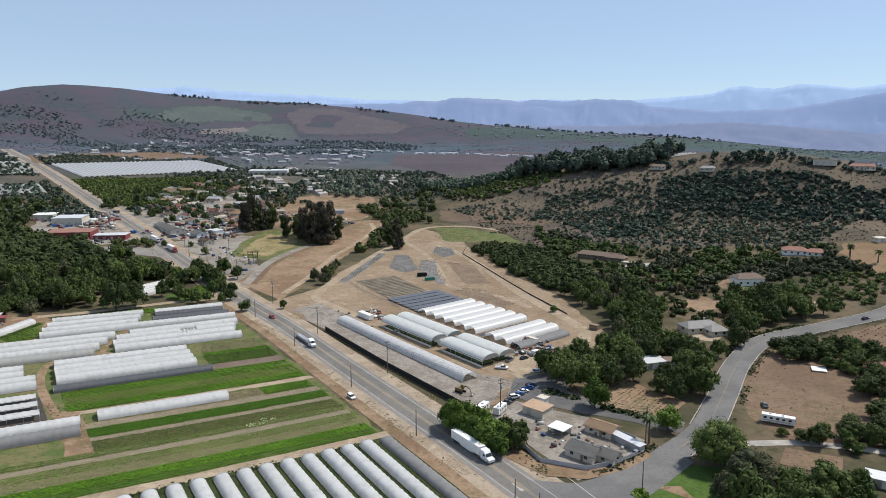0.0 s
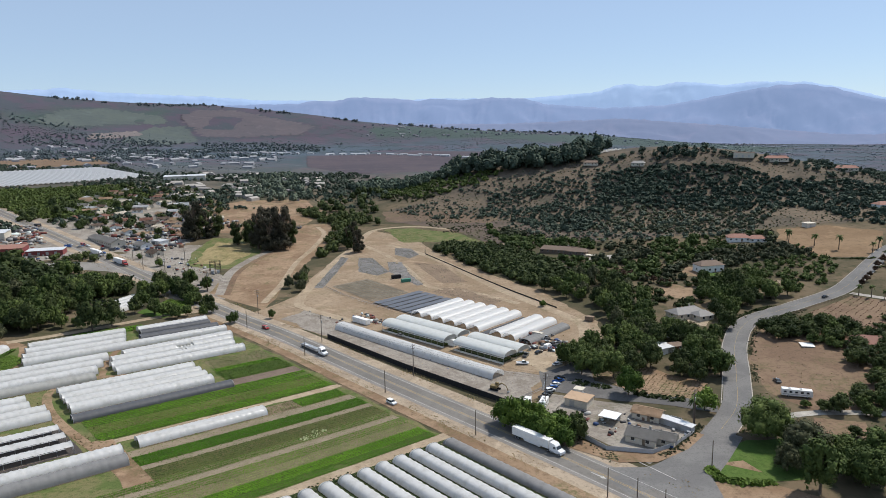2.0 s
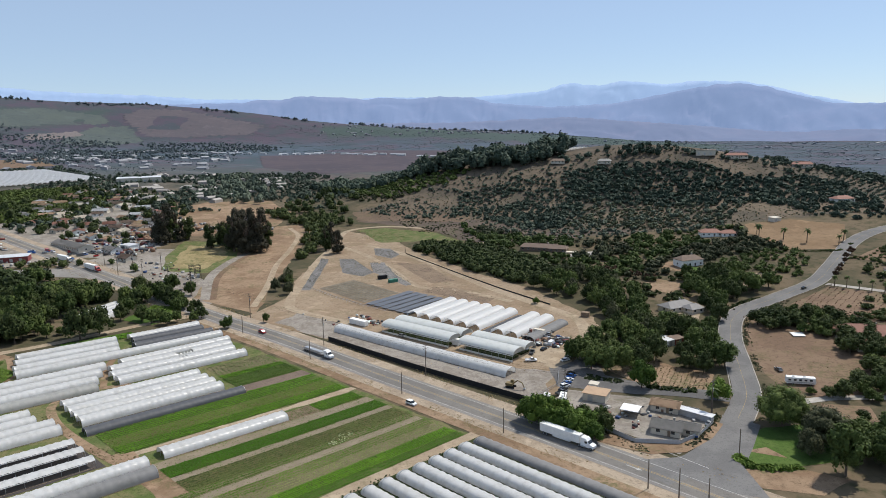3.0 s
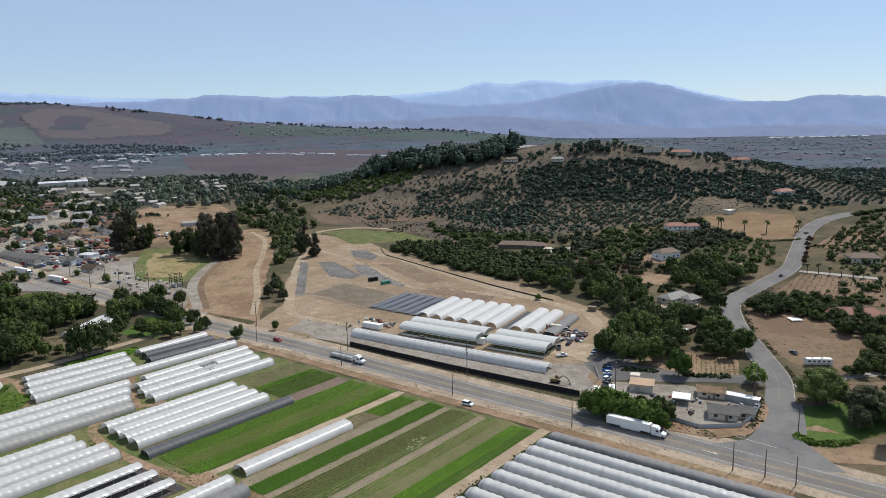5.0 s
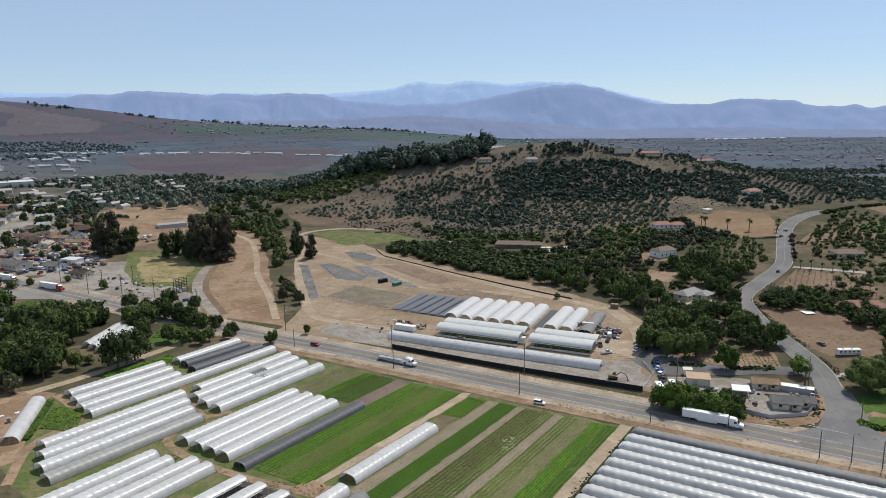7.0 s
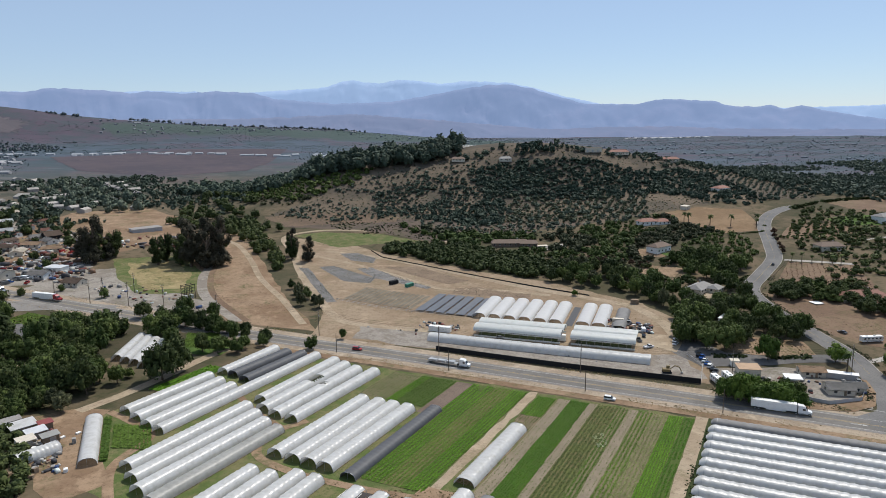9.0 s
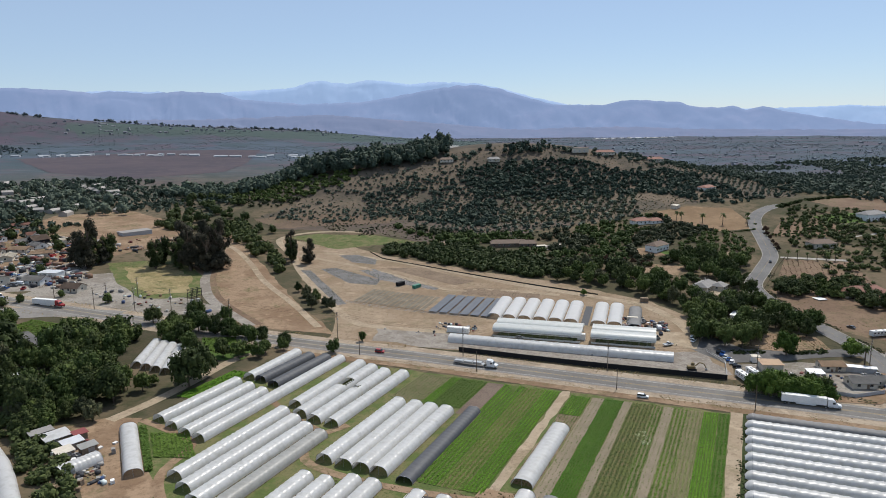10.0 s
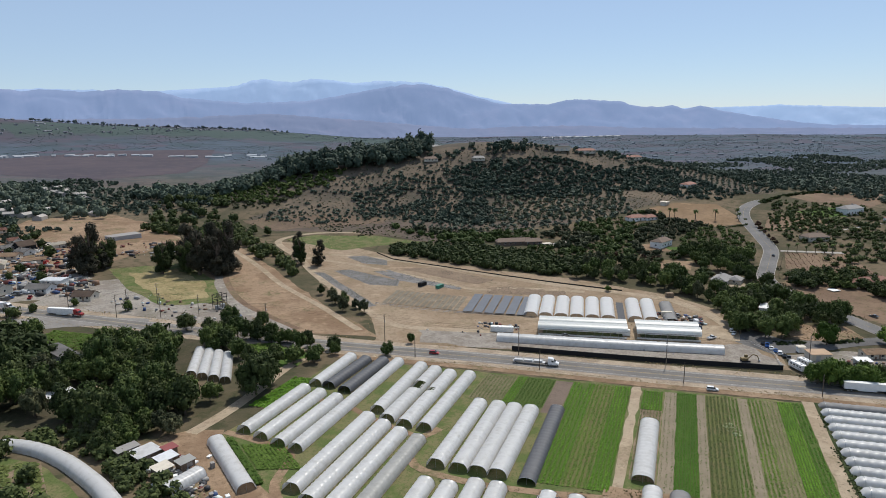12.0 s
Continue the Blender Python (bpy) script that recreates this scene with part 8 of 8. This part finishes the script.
road_d = np.min(np.stack([np.hypot(X - p.x, Y - p.y) for p in smooth_line(ROAD[:5], 15)]), 0)
k &= road_d > 18
thicket("valley_trees", X[k], Y[k], 1.6 + 3.8 * rng.random(k.sum()) ** 1.5, M_LEAF_FAR, "dark scattered trees over the valley floor", 18, 3, 0.6, 1.0, 6)
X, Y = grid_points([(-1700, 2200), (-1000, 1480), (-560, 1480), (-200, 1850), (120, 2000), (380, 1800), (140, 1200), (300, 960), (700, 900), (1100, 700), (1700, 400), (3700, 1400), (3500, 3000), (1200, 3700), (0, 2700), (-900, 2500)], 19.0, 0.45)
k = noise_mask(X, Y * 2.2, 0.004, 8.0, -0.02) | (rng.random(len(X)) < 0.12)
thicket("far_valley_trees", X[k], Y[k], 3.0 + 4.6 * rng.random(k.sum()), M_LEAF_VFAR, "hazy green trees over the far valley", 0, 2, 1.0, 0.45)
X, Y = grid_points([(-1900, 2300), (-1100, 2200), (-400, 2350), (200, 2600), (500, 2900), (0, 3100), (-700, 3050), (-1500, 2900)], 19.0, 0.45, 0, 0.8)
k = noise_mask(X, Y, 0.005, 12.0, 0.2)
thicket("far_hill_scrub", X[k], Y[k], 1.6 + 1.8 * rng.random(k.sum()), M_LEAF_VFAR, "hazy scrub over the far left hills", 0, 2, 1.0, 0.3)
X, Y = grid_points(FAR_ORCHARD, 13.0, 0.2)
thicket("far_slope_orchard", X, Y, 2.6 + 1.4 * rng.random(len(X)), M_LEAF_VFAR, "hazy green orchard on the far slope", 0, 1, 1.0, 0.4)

X, Y = grid_points([(450, 475), (640, 565), (620, 740), (430, 725), (500, 900), (1000, 1000), (1600, 900), (1100, 250), (560, 230), (440, 300), (470, 400)], 11.0, 0.45)
k = noise_mask(X, Y, 0.008, 14.0, -0.2)
thicket("right_valley_trees", X[k], Y[k], 1.8 + 2.8 * rng.random(k.sum()), M_LEAF_FAR, "dark trees and orchards beyond the villas", 14, 2, 0.8, 1.2, 6)

# far plastic rows and buildings
def far_rows(name, corners, n, mat, label):
    """Low white rows side by side over a four-cornered far field, as one sheet with rounded ribs."""
    a, b, c, d = [Vector(p) for p in corners]
    vs, fs = [], []
    for i in range(n):
        for j in range(6):
            f = (i + j / 6) / n
            for g in np.linspace(0, 1, 9):
                p = a.lerp(b, f).lerp(d.lerp(c, f), g)
                vs.append((p.x, p.y, hz(p.x, p.y) + 0.8 + 2.2 * math.sin(math.pi * j / 6)))
    m = n * 6
    i = (np.arange(m - 1)[:, None] * 9 + np.arange(8)[None]).ravel()
    tagged(new(name, mesh_np(name, vs, np.stack([i, i + 9, i + 10, i + 1], -1), mat)), label, "plastic rows", kind="stuff")


far_rows("far_plastic_rows", ((-723, 1171), (-529, 1335), (-386, 1155), (-556, 978)), 34, M_FILM, "wide field of white plastic rows beyond the town")
far_rows("far_plastic_rows", ((-900, 1130), (-800, 1210), (-640, 1010), (-740, 930)), 14, M_FILM_OLD, "grey-white plastic rows beside the far road")
far_rows("far_plastic_rows", ((-640, 830), (-560, 880), (-500, 800), (-580, 750)), 12, M_FILM_OLD, "grey plastic rows left of the road")
far_rows("far_plastic_rows", ((222, 815), (362, 878), (344, 912), (208, 848)), 22, M_FILM, "white plastic rows behind the hilltop")
far_rows("far_plastic_rows", ((2300, 2500), (2700, 2300), (2740, 2360), (2340, 2560)), 10, M_FILM, "white plastic rows far down the valley")
far_rows("far_plastic_rows", ((2900, 2300), (3300, 2000), (3330, 2050), (2930, 2350)), 10, M_FILM, "white plastic rows far down the valley")
def far_houses(places, label, col, name="far_buildings"):
    """Gabled houses and sheds far off, too small to tell apart: x, y, length, width, height, turn."""
    vs, fs = [], []
    for i, (x, y, w, d, h, turn) in enumerate(places):
        a, b, c, e = w / 2, d / 2, math.cos(turn), math.sin(turn)
        z = hz(x, y)
        vs += [(x + p * c - q * e, y + p * e + q * c, z + r) for p, q, r in ((-a, -b, -5), (a, -b, -5), (a, b, -5), (-a, b, -5), (-a, -b, h), (a, -b, h), (a, b, h), (-a, b, h), (-a, 0, h + d * 0.22), (a, 0, h + d * 0.22))]
        fs += [[10 * i + k for k in f] for f in ((0, 1, 5, 4), (2, 3, 7, 6), (1, 2, 6, 5), (3, 0, 4, 7), (5, 6, 9, 9), (7, 4, 8, 8), (4, 5, 9, 8), (6, 7, 8, 9))]
    me = bpy.data.meshes.new(name)
    me.from_pydata(vs, [], [list(dict.fromkeys(f)) for f in fs])
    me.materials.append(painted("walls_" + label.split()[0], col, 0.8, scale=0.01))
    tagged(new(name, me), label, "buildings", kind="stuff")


line = smooth_line([(-330, 1900), (-130, 1875), (-18, 1865), (90, 1800), (195, 1715), (250, 1652), (380, 1600)], 11)
far_houses([(p.x + rng.normal(0, 6), p.y + rng.normal(0, 14), rng.uniform(6, 26), rng.uniform(5, 10), rng.uniform(1.5, 3.5), rng.normal(-0.5, 0.3)) for p in line if rng.random() < 0.62], "white sheds and nursery roofs along the ploughed field", (0.40, 0.41, 0.43, 1))
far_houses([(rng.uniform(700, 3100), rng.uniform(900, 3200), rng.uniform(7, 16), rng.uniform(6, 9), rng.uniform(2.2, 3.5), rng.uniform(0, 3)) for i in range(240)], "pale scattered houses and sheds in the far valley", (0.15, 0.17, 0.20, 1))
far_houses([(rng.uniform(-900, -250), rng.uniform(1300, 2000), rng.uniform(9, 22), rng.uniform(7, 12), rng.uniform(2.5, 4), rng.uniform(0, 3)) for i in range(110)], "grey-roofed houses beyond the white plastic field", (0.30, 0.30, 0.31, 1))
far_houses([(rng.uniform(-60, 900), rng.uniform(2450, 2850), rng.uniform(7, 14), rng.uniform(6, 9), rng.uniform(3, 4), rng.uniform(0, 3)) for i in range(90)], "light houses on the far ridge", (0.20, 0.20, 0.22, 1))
far_houses([(rng.uniform(-330, -110), rng.uniform(880, 1250), rng.uniform(10, 20), rng.uniform(8, 11), rng.uniform(2.5, 3.5), rng.uniform(0, 3)) for i in range(46)], "tan and grey farmhouses among valley trees", (0.34, 0.31, 0.28, 1))
crest = smooth_line([(-1180, 2546), (-1080, 2656), (-984, 2692), (-887, 2736), (-789, 2787), (-650, 2850), (-477, 2831), (-336, 2805), (-155, 2829), (-17, 2833), (140, 2860), (400, 2760), (650, 2640), (900, 2560)], 15)
crest = [p for p in crest if noise.noise(Vector((p.x * 0.008, p.y * 0.008, 3.0))) > -0.2 for _ in range(2)]
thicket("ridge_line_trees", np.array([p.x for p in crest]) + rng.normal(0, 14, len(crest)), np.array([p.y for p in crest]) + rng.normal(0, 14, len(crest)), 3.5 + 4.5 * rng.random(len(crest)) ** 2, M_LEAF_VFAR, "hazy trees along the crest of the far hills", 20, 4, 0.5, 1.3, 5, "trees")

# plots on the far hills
# plot colours greyed and blued to paint the haze of distance
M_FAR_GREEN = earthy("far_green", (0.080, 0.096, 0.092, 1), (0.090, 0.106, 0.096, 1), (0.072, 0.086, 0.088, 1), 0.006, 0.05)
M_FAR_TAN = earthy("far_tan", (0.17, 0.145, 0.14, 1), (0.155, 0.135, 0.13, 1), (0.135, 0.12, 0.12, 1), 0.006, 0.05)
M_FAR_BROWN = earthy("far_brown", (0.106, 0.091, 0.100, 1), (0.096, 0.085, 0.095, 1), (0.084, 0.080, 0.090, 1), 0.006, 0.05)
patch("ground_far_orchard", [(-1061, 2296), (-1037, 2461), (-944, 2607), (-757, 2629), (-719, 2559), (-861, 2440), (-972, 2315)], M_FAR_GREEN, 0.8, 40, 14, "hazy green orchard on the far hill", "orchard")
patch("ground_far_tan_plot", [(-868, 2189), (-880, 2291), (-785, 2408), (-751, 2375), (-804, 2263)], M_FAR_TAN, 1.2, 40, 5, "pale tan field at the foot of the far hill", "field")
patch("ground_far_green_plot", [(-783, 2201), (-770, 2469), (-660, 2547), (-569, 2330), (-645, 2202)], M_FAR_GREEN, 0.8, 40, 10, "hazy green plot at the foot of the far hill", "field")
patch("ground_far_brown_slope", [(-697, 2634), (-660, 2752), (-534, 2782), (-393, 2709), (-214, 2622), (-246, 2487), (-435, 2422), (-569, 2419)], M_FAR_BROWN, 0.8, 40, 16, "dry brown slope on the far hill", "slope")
X, Y = grid_points([(-1122, 2042), (-1146, 2117), (-1054, 2239), (-927, 2312), (-899, 2261), (-1018, 2154)], 13, 0.45, 0, 0.9)
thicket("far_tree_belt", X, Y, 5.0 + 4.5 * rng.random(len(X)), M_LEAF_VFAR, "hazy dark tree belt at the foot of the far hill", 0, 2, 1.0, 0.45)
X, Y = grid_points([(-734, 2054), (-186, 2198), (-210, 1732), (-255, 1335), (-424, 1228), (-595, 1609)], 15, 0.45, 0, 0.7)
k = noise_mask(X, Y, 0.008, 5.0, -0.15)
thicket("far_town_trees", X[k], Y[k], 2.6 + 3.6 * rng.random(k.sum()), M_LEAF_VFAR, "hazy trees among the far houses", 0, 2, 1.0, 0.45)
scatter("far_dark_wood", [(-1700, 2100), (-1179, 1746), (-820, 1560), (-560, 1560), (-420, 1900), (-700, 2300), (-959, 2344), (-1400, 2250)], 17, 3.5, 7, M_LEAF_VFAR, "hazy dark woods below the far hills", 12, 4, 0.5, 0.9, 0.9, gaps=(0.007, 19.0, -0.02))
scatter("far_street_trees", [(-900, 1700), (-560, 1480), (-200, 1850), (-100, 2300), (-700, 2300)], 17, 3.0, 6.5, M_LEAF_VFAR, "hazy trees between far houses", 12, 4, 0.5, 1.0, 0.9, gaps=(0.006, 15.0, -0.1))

for models in MODELS.values():
    for m in models:
        if m.name not in USED:
            for o in (*m.children_recursive, m):
                bpy.data.objects.remove(o)
